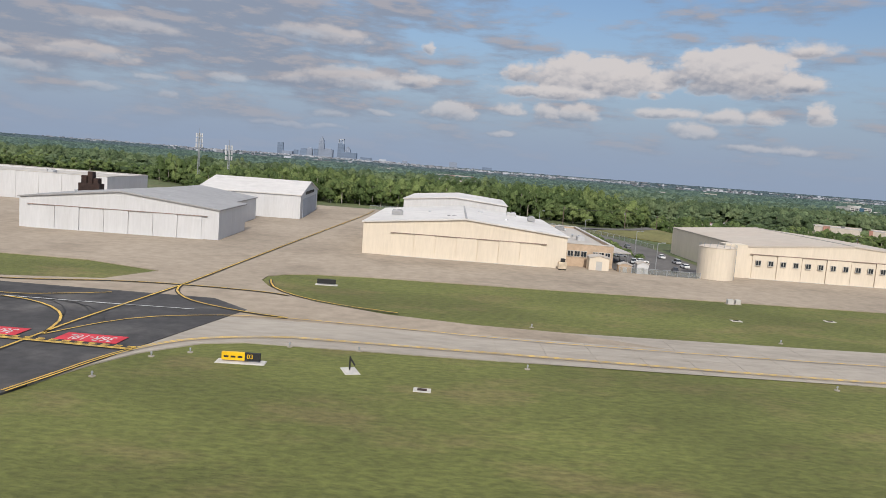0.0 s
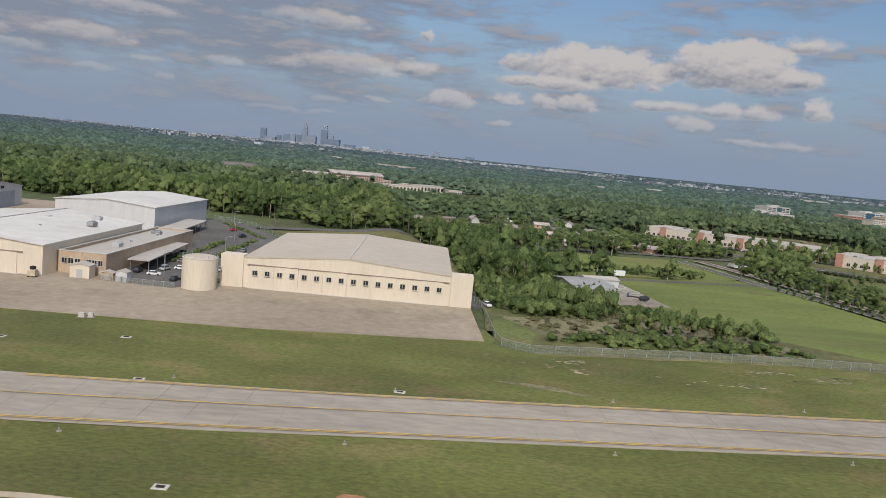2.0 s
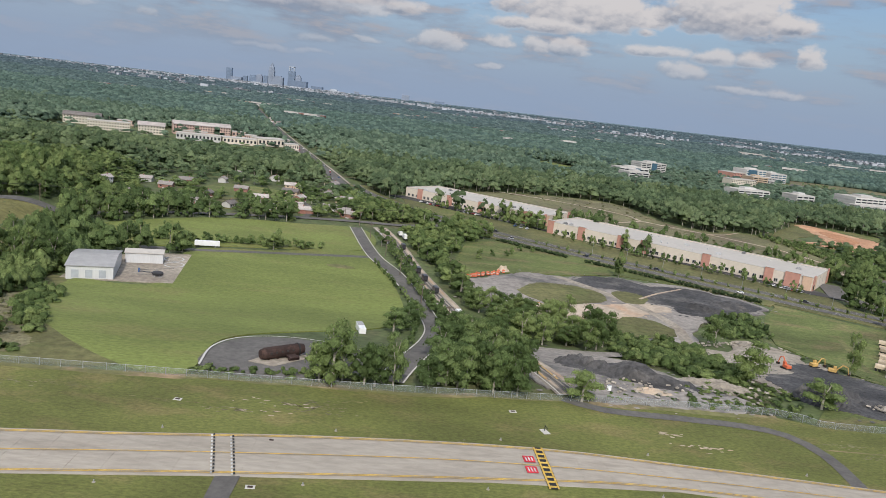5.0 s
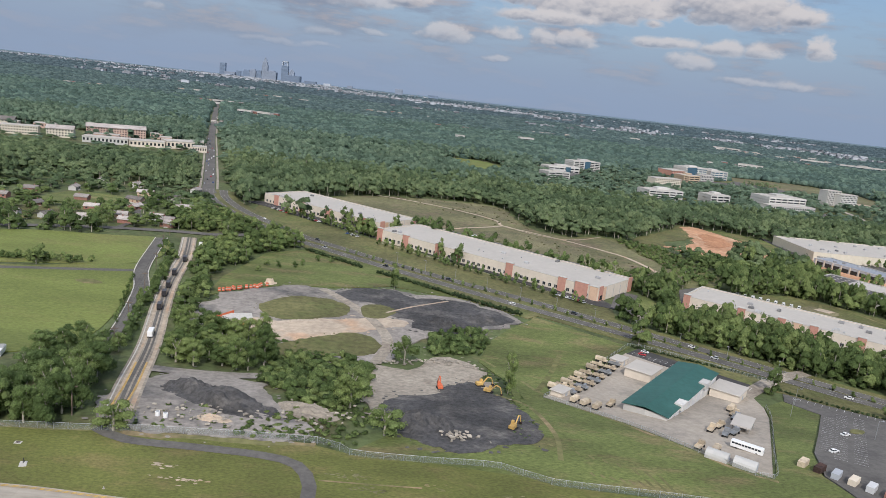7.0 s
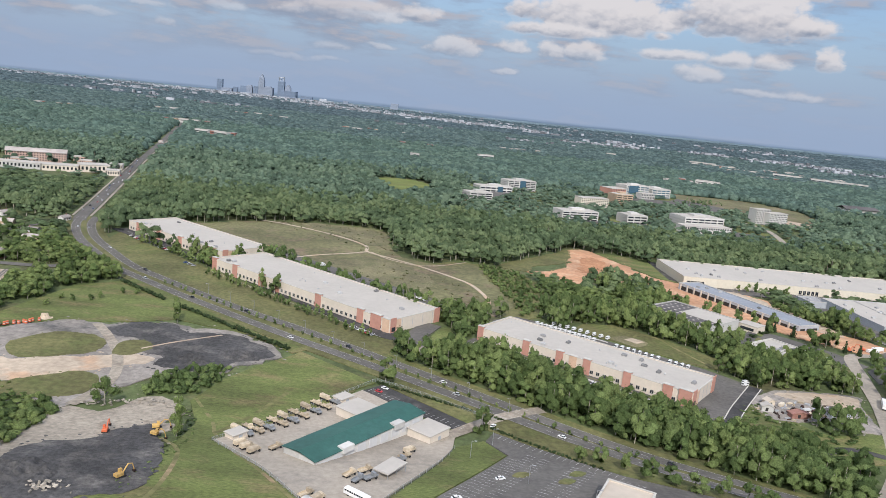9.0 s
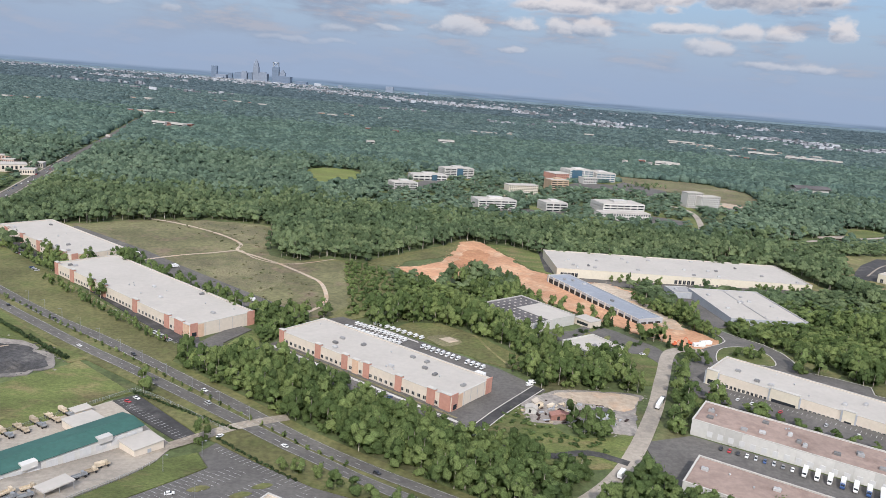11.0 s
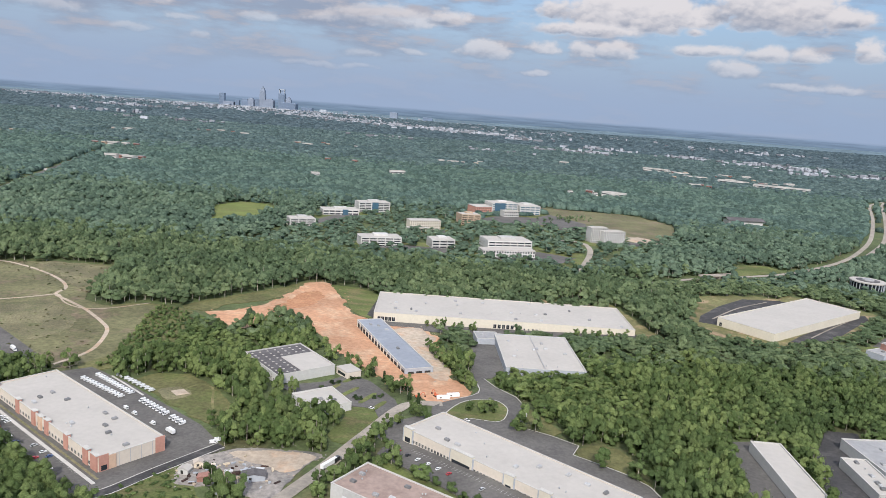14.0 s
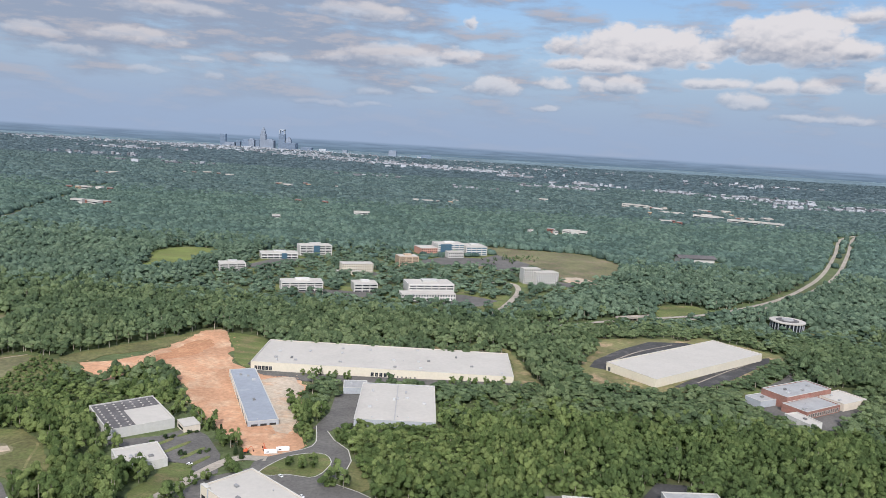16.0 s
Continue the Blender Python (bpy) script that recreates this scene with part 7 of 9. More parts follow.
# depot buildings
depot = [o for o in bpy.data.objects if o.name.startswith("depot_hall")][0]
part("ridge_cap", Mesh().along_y([(-0.4, 2.95), (4.9, 3.7), (10.2, 2.95), (10.2, 3.07), (4.9, 3.85), (-0.4, 3.07)][::-1], -0.4, 38.4), "green_roof", depot, "green ribbed pitched roof")
for v0 in (8, 26):
    part("dormer", Mesh().box(8.6, 10.6, v0, v0 + 3.5, 2.2, 3.6), "white_wall", depot)
for k in range(9):
    part("roller_door", Mesh().box(9.8, 9.92, 1.5 + k * 4.0, 4.2 + k * 4.0, 0.2, 2.3), "white_metal", depot)
for x, y, w, d, h, turn, lab in ((331, 171, 8, 7, 2.3, 53, "cream flat-roofed store behind the green roof"), (350, 162, 8, 7, 2.2, 53, "cream flat-roofed office beside the depot"), (326.5, 178.5, 4.5, 3.2, 1.6, 53, "cream store shed in the depot"),
                                (305.5, 149.5, 4.2, 3.0, 1.3, 53, "pale store shed by the depot fence")):
    ob = thing("store", lab, "building", x, y, turn)
    part("wall", Mesh().box(-w / 2, w / 2, -d / 2, d / 2, -0.8, h), "tilt_wall", ob)
    part("roof", Mesh().box(-w / 2 - 0.25, w / 2 + 0.25, -d / 2 - 0.25, d / 2 + 0.25, h + 0.01, h + 0.28, 0.1), "white_roof", ob)
    part("door", Mesh().box(-0.5, 0.5, -d / 2 - 0.06, -d / 2 + 0.02, 0, min(1.3, h - 0.3)), "grey_wall", ob)
for x, y in ((328.5, 115.5), (332.5, 112.5)):
    ob = thing("tent", "white barrel-roofed storage tent", "tent", x, y, 55)
    arc = [(1.45 * math.cos(math.pi * i / 6), 0.7 + 0.9 * math.sin(math.pi * i / 6)) for i in range(7)]
    part("cover", Mesh().along_y([(1.45, 0)] + arc + [(-1.45, 0)], -2.0, 2.0), "white_wall", ob)
    part("door_flap", Mesh().box(-0.6, 0.6, -2.06, -1.98, 0, 1.2), "grey_wall", ob)
ob = thing("vehicle_shelter", "open vehicle shelter with a pale flat roof", "shelter", 342, 135.5, 58)
part("deck", Mesh().box(-3.6, 3.6, -2.0, 2.0, 1.7, 1.95), "white_roof", ob)
for a in (-3.3, 0, 3.3):
    for b in (-1.8, 1.8):
        part("post", Mesh().tube(a, b, -0.3, 1.7, 0.08, n=6), "steel", ob)
# containers along the lot's edge
for i in range(13):
    x, y = 345 + i * 2.0, 116 - i * 2.1
    ob = thing("container", "weathered steel container in a row", "container", x, y, 45 + rb.uniform(-4, 4), group="containers by the car park")
    part("box", Mesh().box(-1.4, 1.4, -0.65, 0.65, 0.05, 1.25, 0.03), rb.choice(["white_metal", "rust", "grey_wall", "tan_metal", "sand_paint", "brick"]), ob)
    part("door", Mesh().box(1.41, 1.45, -0.6, 0.6, 0.1, 1.2), "grey_wall", ob)


def bays(name, A, B, n, length, turn, label):
    """White bay lines in a row."""
    m = Mesh()
    c, s = math.cos(radians(turn)), math.sin(radians(turn))
    for i in range(n + 1):
        t = i / n
        x, y = A[0] + (B[0] - A[0]) * t, A[1] + (B[1] - A[1]) * t
        q = [(x - s * 0.045, y + c * 0.045), (x + s * 0.045, y - c * 0.045), (x + c * length + s * 0.045, y + s * length - c * 0.045), (x + c * length - s * 0.045, y + s * length + c * 0.045)]
        m.add([(a, b, hz(a, b) + 0.2) for a, b in q], [(0, 1, 2, 3)])
    whole(name, m, "white_line", label, "marking", kind="stuff")


for A, B, n, turn in (((353.5, 126), (369, 152), 18, -30), ((356, 120), (376, 154), 24, 150), ((357, 119.5), (377, 153.5), 24, -30), ((367, 117), (386, 149), 22, 150), ((368, 116.5), (387, 148.5), 22, -30), ((378, 114), (396, 143), 20, 150),
                      ((369, 166), (396, 147), 20, -125), ((379, 113.5), (397, 142.5), 20, -30)):
    bays("bay_lines", A, B, n, 2.4, turn, "white parking bay lines")
bays("bay_lines", (332.5, 187.5), (358, 167.8), 20, 2.3, 50, "white parking bay lines behind the depot")
for A, B in (((254, 303), (332, 237)), ((190, 368), (246, 318)), ((370, 238), (424, 197)), ((522, 228), (578, 183))):
    L, turn = frame_of(A, B)
    bays("bay_lines", A, B, int(L / 1.4), 1.9, turn - 90, "white parking bay lines before a warehouse")
for x, y in ((371, 142), (381, 140.5), (384.5, 146), (388, 132)):
    sheet("lot_island", [(x - 2.2, y - 1.4), (x + 0.4, y - 1.6), (x + 2.4, y + 1.2), (x - 0.2, y + 1.7)], "rough_grass", 0.24, "kerbed grass island in the car park", "island", clear=False)

# painted panels on the ends of the warehouses
for label, L, D in (("long pale warehouse with terracotta entrance bays", 81.8, 27), ("long pale warehouse with corner entrance bays", 107.4, 28), ("pale warehouse with a row of parked vans behind", 78.2, 22)):
    ob = [o for o in bpy.data.objects if o.get("label") == label][0]
    for a, b, h, paint in ((0.2, 3.2, 5.2, "terracotta"), (3.3, 5.6, 4.4, "orange_wall"), (D - 3.4, D - 0.2, 5.2, "terracotta")):
        part("end_panel", Mesh().box(L + 0.02, L + 0.22, a, b, -0.5, h), paint, ob)
    part("end_glass", Mesh().box(L + 0.2, L + 0.3, 0.8, 2.6, 0.2, 1.8), "glass", ob)
    for k in range(4):
        part("end_joint", Mesh().box(L + 0.01, L + 0.05, 6.5 + k * (D - 11) / 3, 6.62 + k * (D - 11) / 3, -0.5, 4.4), "grey_wall", ob)

# business park clutter
blk = [o for o in bpy.data.objects if o.get("label") == "black-roofed workshop with a white section"][0]
part("white_section", Mesh().box(12, 31.5, 11.5, 26.8, 3.92, 4.02), "white_roof", blk, "white membrane over part of the roof")
for i in range(9):
    for j in range(7):
        if not (i > 2 and j > 2):
            part("skylight", Mesh().box(2.2 + i * 3.3, 3.0 + i * 3.3, 2.0 + j * 3.6, 2.8 + j * 3.6, 3.85, 4.06, 0.05), "white_roof", blk, "small white skylight")
ent = thing("entrance_block", "low cream entrance block beside a workshop", "building", 482.5, 299, -50, hz(482, 299))
part("wall", Mesh().box(0, 9, 0, 7, -1, 2.8), "tilt_wall", ent)
part("roof", Mesh().box(-0.15, 9.15, -0.15, 7.15, 2.8, 3.05, 0.08), "white_roof", ent)
part("window", Mesh().box(1.5, 7.5, -0.05, 0.02, 0.6, 1.8), "glass", ent)
g = [o for o in bpy.data.objects if o.get("label") == "blue-grey warehouse with white split roof"][0]
part("expansion_joint", Mesh().box(18, 18.5, 0.4, 49.6, 3.92, 4.05), "grey_roof", g)
warehouse("office_wing", "low grey office wing of a warehouse", (544, 358), (556, 360), 12, 3.2, "grey_wall", "grey_roof", vents=3, seed=21)
shell = [o for o in bpy.data.objects if o.name.startswith("building_shell")][0]
# dark panels laid on the wall in place of shaded bays
for k in range(15):
    part("bay_opening", Mesh().box(2 + k * 4.9, 5.6 + k * 4.9, -0.06, 0.02, 0.2, 2.4), "dark", shell)
    part("pier", Mesh().box(1.4 + k * 4.9, 2.0 + k * 4.9, -0.35, 0.02, -0.5, 3.5), "tilt_wall", shell)
for k in range(3):
    part("end_opening", Mesh().box(75.1, 75.3, 1.4 + k * 4, 4.2 + k * 4, 0.2, 2.2), "dark", shell)
def scrap_shed(x, y, w, d, h, wall, roof, turn, label):
    c, n = math.cos(radians(turn)), math.sin(radians(turn))
    s = gabled("scrap_shed", label, "shed", (x, y), (x + w * c, y + w * n), d, h, h + 0.7, wall, roof)
    part("door", Mesh().box(w * 0.3, w * 0.3 + 0.8, -0.05, 0.02, 0, 1.1), "dark", s)


scrap_shed(459, 197.5, 6, 2.6, 1.1, "brick", "brick", 6, "long shed with a faded red roof")
scrap_shed(451.5, 201.5, 3.4, 2.6, 1.3, "white_wall", "white_roof", -10, "white-roofed shed on a scrap plot")
scrap_shed(455, 205.5, 2.8, 2.2, 1.4, "tan_metal", "tan_roof", 20, "small cream shed on a scrap plot")
scrap_shed(472, 199.5, 7, 3.6, 1.5, "grey_wall", "black_roof", 14, "dark-roofed workshop on a scrap plot")
for x, y, turn, box in ((469, 203.5, 30, "rust"), (471, 205.5, 75, "grey_wall"), (466.5, 204, 10, "white_metal"), (463, 203, 120, "rust"), (460, 207, 40, "tan_metal"), (475.5, 207, 8, "white_metal")):
    ob = thing("scrap_trailer", "old box trailer on a scrap plot", "trailer", x, y, turn)
    part("box", Mesh().box(-1.3, 1.3, -0.5, 0.5, 0.3, 1.2, 0.04), box, ob)
    wheels(ob, (-0.8, 0.8), 0.4, 0.2)
junk = []
for k in range(3):
    m = Mesh().box(-0.5, 0.5, -0.3, 0.3, 0, 0.4, 0.05)
    m.v = [(x + rb.uniform(-0.2, 0.2), y + rb.uniform(-0.15, 0.15), z + rb.uniform(-0.05, 0.1)) for x, y, z in m.v]
    junk.append(m.data("scrap", ("rust", "grey_wall", "sand_paint")[k]))
pile = thing("scrap_pile", "loose rusty scrap and timber on bare ground", "scrap", 466, 203)
for k in range(90):
    x, y = rb.gauss(466, 6.5), rb.gauss(203, 4)
    c = part("scrap", rb.choice(junk), None, pile, at=(x - 466, y - 203, hz(x, y) - hz(466, 203) + 0.1), turn=rb.uniform(0, 360))
    c.scale = (rb.uniform(0.5, 2.0), rb.uniform(0.4, 1.2), rb.uniform(0.4, 1.6))
for x, y, turn in ((534, 281, 20), (530, 277.5, 15)):
    ob = thing("site_trailer", "white site office trailer on red clay", "trailer", x, y, turn)
    part("box", Mesh().box(-2.6, 2.6, -0.8, 0.8, 0.3, 1.6, 0.06), "car_white", ob)
    part("window", Mesh().box(-1.6, -0.8, -0.83, -0.78, 0.8, 1.2), "glass", ob)
bridge = thing("overpass", "concrete road bridge over a valley", "bridge", 733, 566, 27)
part("deck", Mesh().box(-17, 17, -3.0, 3.0, 1.6, 2.3), "yard_concrete", bridge)
for s in (-3.0, 2.8):
    part("parapet", Mesh().box(-17, 17, s, s + 0.2, 2.3, 2.8), "yard_concrete", bridge)
for a in (-8, 0, 8):
    part("pier", Mesh().box(a - 0.5, a + 0.5, -2.5, 2.5, -3, 1.6), "yard_concrete", bridge)
rot = thing("round_office", "round office block with a dark facade", "office", 848, 566)
part("drum", Mesh().tube(0, 0, -2, 7, 11.6, n=28), "glass", rot, "dark glazed drum")
part("roof_ring", Mesh().tube(0, 0, 7, 7.8, 13, n=28), "white_roof", rot)
# raised black disc stands in for the dark hole inside the roof ring
part("plant_deck", Mesh().tube(0, 0, 7.8, 8.1, 8.2, n=24), "black_roof", rot, "dark sunken middle of the roof")
part("skylight", Mesh().tube(0, 0, 8.1, 8.9, 4.5, 4.2, n=20), "grey_roof", rot)
for i in range(28):
    a = 2 * math.pi * i / 28
    part("fin", Mesh().box(-0.2, 0.2, -0.3, 0.3, -2, 7), "grey_wall", rot, at=(12.1 * math.cos(a), 12.1 * math.sin(a), 0), turn=math.degrees(a))
CLEAR.append(([(832, 550), (864, 550), (864, 582), (832, 582)], 0))
warehouse("brick_plant", "lower brick wing with a row of tall windows", (778.5, 365.5), (802.5, 382), 14, 4.0, "brick", "grey_roof", glass=((1, 28, 14, 0.5, 1.1, 2.0),), vents=3, seed=31)
warehouse("loading_shed", "low pale shed beside a brick plant", (805, 383), (822, 394), 16, 4, "tilt_wall", "white_roof", vents=2, seed=32)
warehouse("loading_shed", "small white shed near woods", (767, 364), (773.5, 350.5), 8.6, 3, "white_wall", "white_roof", vents=1, seed=33)
warehouse("loading_shed", "pale grey shed beside a brick plant", (760.3, 378.5), (773, 386), 10, 3.5, "grey_wall", "grey_roof", vents=1, seed=34)
solar = thing("house_complex", "dark-roofed pavilion in the woods", "building", 869, 895, 10)
part("wall", Mesh().box(-22, 22, -7, 7, -3, 6), "white_wall", solar)
part("roof", Mesh().along_x([(-9, 6), (0, 9), (9, 6), (9, 6.4), (0, 9.4), (-9, 6.4)][::-1], -24, 24), "black_roof", solar)
CLEAR.append(([(835, 872), (905, 872), (905, 918), (835, 918)], 0))
lamp_data = Mesh().tube(0, 0, -0.2, 4.4, 0.07, 0.05, n=6).data("pole", "steel")
for x, y in ((35, 116), (38, 140), (33, 165), (26, 190), (360, 150), (372, 137), (384, 126), (366, 160)):
    ob = thing("lamp_post", "grey steel car park lamp post", "lamp post", x, y, group="car park lamps")
    part("pole", lamp_data, None, ob)
    part("arm", Mesh().rod((0, 0, 4.3), (0.9, 0, 4.5), 0.04), "steel", ob)
    part("lamp_head", Mesh().box(0.7, 1.2, -0.12, 0.12, 4.4, 4.52), "steel", ob)


# ---------------------------------------------------------------- offices, houses, flats, far town and skyline
def office(name, label, A, B, depth, h, floors, wall="white_wall", glass="glass", pent=True, centre=None):
    """An office block: a glass core, projecting bands between the storeys, corner piers and a plant room."""
    base, length, turn = base_z(A, B, depth)
    ob = thing(name, label, "office", A[0], A[1], turn, base - 0.5)
    part("core", Mesh().box(0.3, length - 0.3, 0.3, depth - 0.3, -3, h - 0.3), glass, ob, "dark glazing")
    step = h / floors
    for k in range(floors + 1):
        part("floor_band", Mesh().box(0, length, 0, depth, k * step - step * 0.28 - (2.5 if k == 0 else 0), k * step + step * 0.22), wall, ob)
    for u in np.linspace(0, length - 0.8, max(4, int(length / 5))):
        part("pier", Mesh().box(float(u), float(u) + 0.8, -0.06, depth + 0.06, -2, h), wall, ob)
    part("roof", Mesh().box(0.5, length - 0.5, 0.5, depth - 0.5, h + step * 0.22, h + step * 0.22 + 0.25), "white_roof", ob)
    if centre:
        part("glass_bay", Mesh().box(length * centre[0], length * centre[1], -0.5, 0.5, 0, h + 0.4), "blue_glass", ob)
    if pent:
        part("plant_room", Mesh().box(length * 0.35, length * 0.7, depth * 0.35, depth * 0.75, h, h + 2.2), wall, ob)
    return ob


def block(name, label, category, A, B, depth, h, floors, per, wall, roof, pitched=False):
    """A walled block with a grid of single windows."""
    base, length, turn = base_z(A, B, depth)
    ob = thing(name, label, category, A[0], A[1], turn, base)
    part("wall", Mesh().box(0, length, 0, depth, -3, h), wall, ob)
    if pitched:
        part("roof", Mesh().along_x([(-0.6, h), (depth / 2, h + 2.4), (depth + 0.6, h), (depth + 0.6, h + 0.3), (depth / 2, h + 2.7), (-0.6, h + 0.3)][::-1], -0.6, length + 0.6), roof, ob)
    else:
        part("roof", Mesh().box(-0.2, length + 0.2, -0.2, depth + 0.2, h, h + 0.5, 0.1), roof, ob)
    w, hh = length / per * 0.5, h / floors * 0.5
    pane = Mesh().box(-w / 2, w / 2, -0.08, 0.05, 0, hh).data("window", "glass")
    for i in range(floors):
        for j in range(per):
            part("window", pane, None, ob, at=((j + 0.5) * length / per, 0, (i + 0.3) * h / floors))
    return ob


office("office_building", "white four-storey office with dark window bands", (377, 640), (398, 650), 15, 7.5, 4)
office("office_building", "long low white office with dark glazing", (390, 722), (424, 737), 15, 5.5, 2, centre=(0.55, 0.7))
office("office_building", "six-storey white office with a glass bay", (421, 756), (452, 771), 16, 10.5, 6, centre=(0.42, 0.62))
office("office_building", "broad white office with dark bands", (450, 580), (482, 592), 16, 7.5, 4)
block("hotel", "yellow hotel with a green-tinged roof", "hotel", (482, 671), (510, 682), 12, 9, 6, 14, "cream_wall", "white_roof")
block("hotel_annex", "low cream entrance wing of a hotel", "hotel", (477, 664), (500, 672), 6, 3, 1, 8, "cream_wall", "white_roof")
office("office_building", "small white office with a square plant room", (507, 596), (526, 603), 16, 7, 3)
office("office_building", "brownish five-storey office among trees", (529, 731), (548, 739), 15, 10, 5, "tan_brick")
block("hospital", "brick and white hospital wing with wide windows", "hospital", (544, 816), (566, 827), 22, 7, 3, 10, "terracotta", "white_roof")
office("hospital", "blue-glass hospital block with white bands", (562, 824), (592, 838), 20, 12, 5, "white_wall", "blue_glass", centre=(0.1, 0.5))
office("hospital", "white hospital wing with blue glazing", (594, 832), (618, 842), 26, 10, 4, "white_wall", "blue_glass")
block("hospital_porch", "low white hospital entrance block", "hospital", (575, 806), (592, 814), 10, 6, 2, 8, "white_wall", "white_roof")
office("office_building", "large white office stepped in two tiers", (553, 590), (590, 602), 22, 11, 5)
block("parking_deck", "low white parking deck before an office", "parking deck", (549, 576), (592, 589), 12, 5.5, 2, 20, "white_wall", "white_roof")
block("hotel", "tall white hotel with small windows", "hotel", (652, 684), (668, 690), 10, 13.5, 7, 9, "white_wall", "white_roof")
block("hotel", "white hotel wing with rows of windows", "hotel", (664, 681), (685, 690), 12, 11, 6, 12, "white_wall", "white_roof")
block("flats", "cream block of flats with a flat roof", "flats", (-58, 556), (-30, 566), 12, 6, 3, 16, "cream_wall", "white_roof")
block("flats", "cream block of flats near the road", "flats", (-24, 566), (-6, 572), 12, 6, 3, 9, "cream_wall", "shingle", True)
block("flats", "long pinkish four-storey block of flats", "flats", (-8, 598), (33, 616), 14, 7.5, 4, 22, "pink_brick", "shingle", True)
block("shops", "low white row of shops", "shops", (8, 556), (40, 562), 12, 4, 1, 12, "white_wall", "white_roof")
block("shops", "low pale shop with a flat roof", "shops", (42, 560), (66, 568), 14, 4, 1, 9, "tilt_wall", "white_roof")
block("shops", "pale store with a canopy roof", "shops", (66, 572), (84, 584), 16, 5, 1, 7, "tilt_wall", "white_roof")
block("flats", "far cream flats among trees", "flats", (-92, 590), (-66, 598), 12, 6, 3, 12, "cream_wall", "shingle", True)

for k, (x, y, w, d) in enumerate(((58, 590, 14, 9), (74, 604, 10, 12), (46, 612, 9, 8), (88, 566, 10, 10), (30, 634, 16, 9), (-20, 640, 14, 9), (-62, 620, 16, 10), (-84, 612, 12, 8), (4, 584, 18, 8))):
    block("shops", ("low brick shop with a flat pale roof", "low pale building with a flat roof")[k % 2], "shops", (x, y), (x + w, y + w * 0.3), d, 3.6, 1, 6, ("pink_brick", "tilt_wall")[k % 2], "white_roof")

# houses
def house_kind(wall, label, w, d):
    ob = thing("house", label, "house", 0, 0, z=-500)
    h = 1.5
    part("wall", Mesh().along_x([(-d / 2, -0.8), (d / 2, -0.8), (d / 2, h), (0, h + 1.05), (-d / 2, h)], -w / 2, w / 2), wall, ob)
    part("roof", Mesh().along_x([(-d / 2 - 0.3, h - 0.1), (0, h + 1.1), (d / 2 + 0.3, h - 0.1), (d / 2 + 0.3, h + 0.06), (0, h + 1.28), (-d / 2 - 0.3, h + 0.06)][::-1], -w / 2 - 0.3, w / 2 + 0.3), "shingle", ob)
    for u in (-w * 0.3, w * 0.3):
        part("window", Mesh().box(u - 0.4, u + 0.4, -d / 2 - 0.05, -d / 2 + 0.02, 0.45, 1.1), "glass", ob)
    part("door", Mesh().box(-0.25, 0.25, -d / 2 - 0.05, -d / 2 + 0.02, 0, 1.05), "brick", ob)
    part("porch", Mesh().box(-0.8, 0.8, -d / 2 - 0.9, -d / 2 - 0.05, -0.5, 0.08), "kerb", ob)
    part("chimney", Mesh().box(w * 0.2, w * 0.2 + 0.4, -0.2, 0.2, h + 0.5, h + 1.7), "brick", ob)
    return ob


hk = [house_kind("white_wall", "small white bungalow with a shingle roof", 5.6, 3.6), house_kind("brick", "small brick bungalow with a shingle roof", 6.0, 3.8), house_kind("tan_brick", "tan brick ranch house with a pale roof", 7.5, 3.8)]
rh = random.Random(8)
HOUSES = [(98, 354), (126, 311), (119, 286), (106, 285), (133, 289), (142, 300), (141, 321), (157, 303), (149, 291), (163, 299), (131, 359), (83, 318), (85, 339), (149, 382), (192, 384), (166, 292), (183, 296), (199, 300),
          (220, 322), (247, 312), (113, 330), (104, 306), (92, 296), (76, 290), (152, 345), (160, 330), (176, 318), (185, 345), (204, 344), (222, 360), (206, 318), (170, 366), (118, 380), (98, 385), (64, 300), (70, 330), (134, 338), (232, 335),
          (10, 891), (18, 896), (130, 808), (-4, 961), (120, 820), (40, 880), (28, 905), (150, 790)]
for x, y in [h for h in HOUSES if h[0] < 168 or h[1] > 420]:
    ob = copy_thing(rh.choice(hk), pose(x, y, hz(x, y), 0, 0, rh.choice((0, 10, 95, 180, -10, 75))))
    tagged(ob, group="houses")
    CLEAR.append(([(x - 4, y - 6), (x + 4, y - 6), (x + 4, y + 3), (x - 4, y + 3)], 0))
for k in hk:
    for c in (*k.children, k):
        bpy.data.objects.remove(c)
ribbon("house_lane", [(150, 281), (150, 300), (140, 330), (145, 370)], 2.6, "old_asphalt", 0.11, "narrow residential lane", "road", clear=1)
sheet("school_lawn", [(98, 322), (124, 318), (128, 345), (100, 348)], "meadow", 0.06, "open lawn among houses", "grass")
sheet("garden_lawn", [(96, 280), (146, 290), (140, 312), (100, 305)], "rough_grass", 0.05, "garden grass among houses", "grass", clear=False)

# low roofs of the far town
def far_kind(w, d, h, wall, roof):
    ob = thing("far_building", "distant low pale commercial building", "building", 0, 0, z=-500)
    part("wall", Mesh().box(-w / 2, w / 2, -d / 2, d / 2, -4, h), wall, ob)
    part("roof", Mesh().box(-w / 2 - 0.3, w / 2 + 0.3, -d / 2 - 0.3, d / 2 + 0.3, h + 0.01, h + 0.5, 0.2), roof, ob)
    part("window_band", Mesh().box(-w / 2 + 1, w / 2 - 1, -d / 2 - 0.15, -d / 2 + 0.05, h * 0.35, h * 0.6), "glass", ob)
    return ob


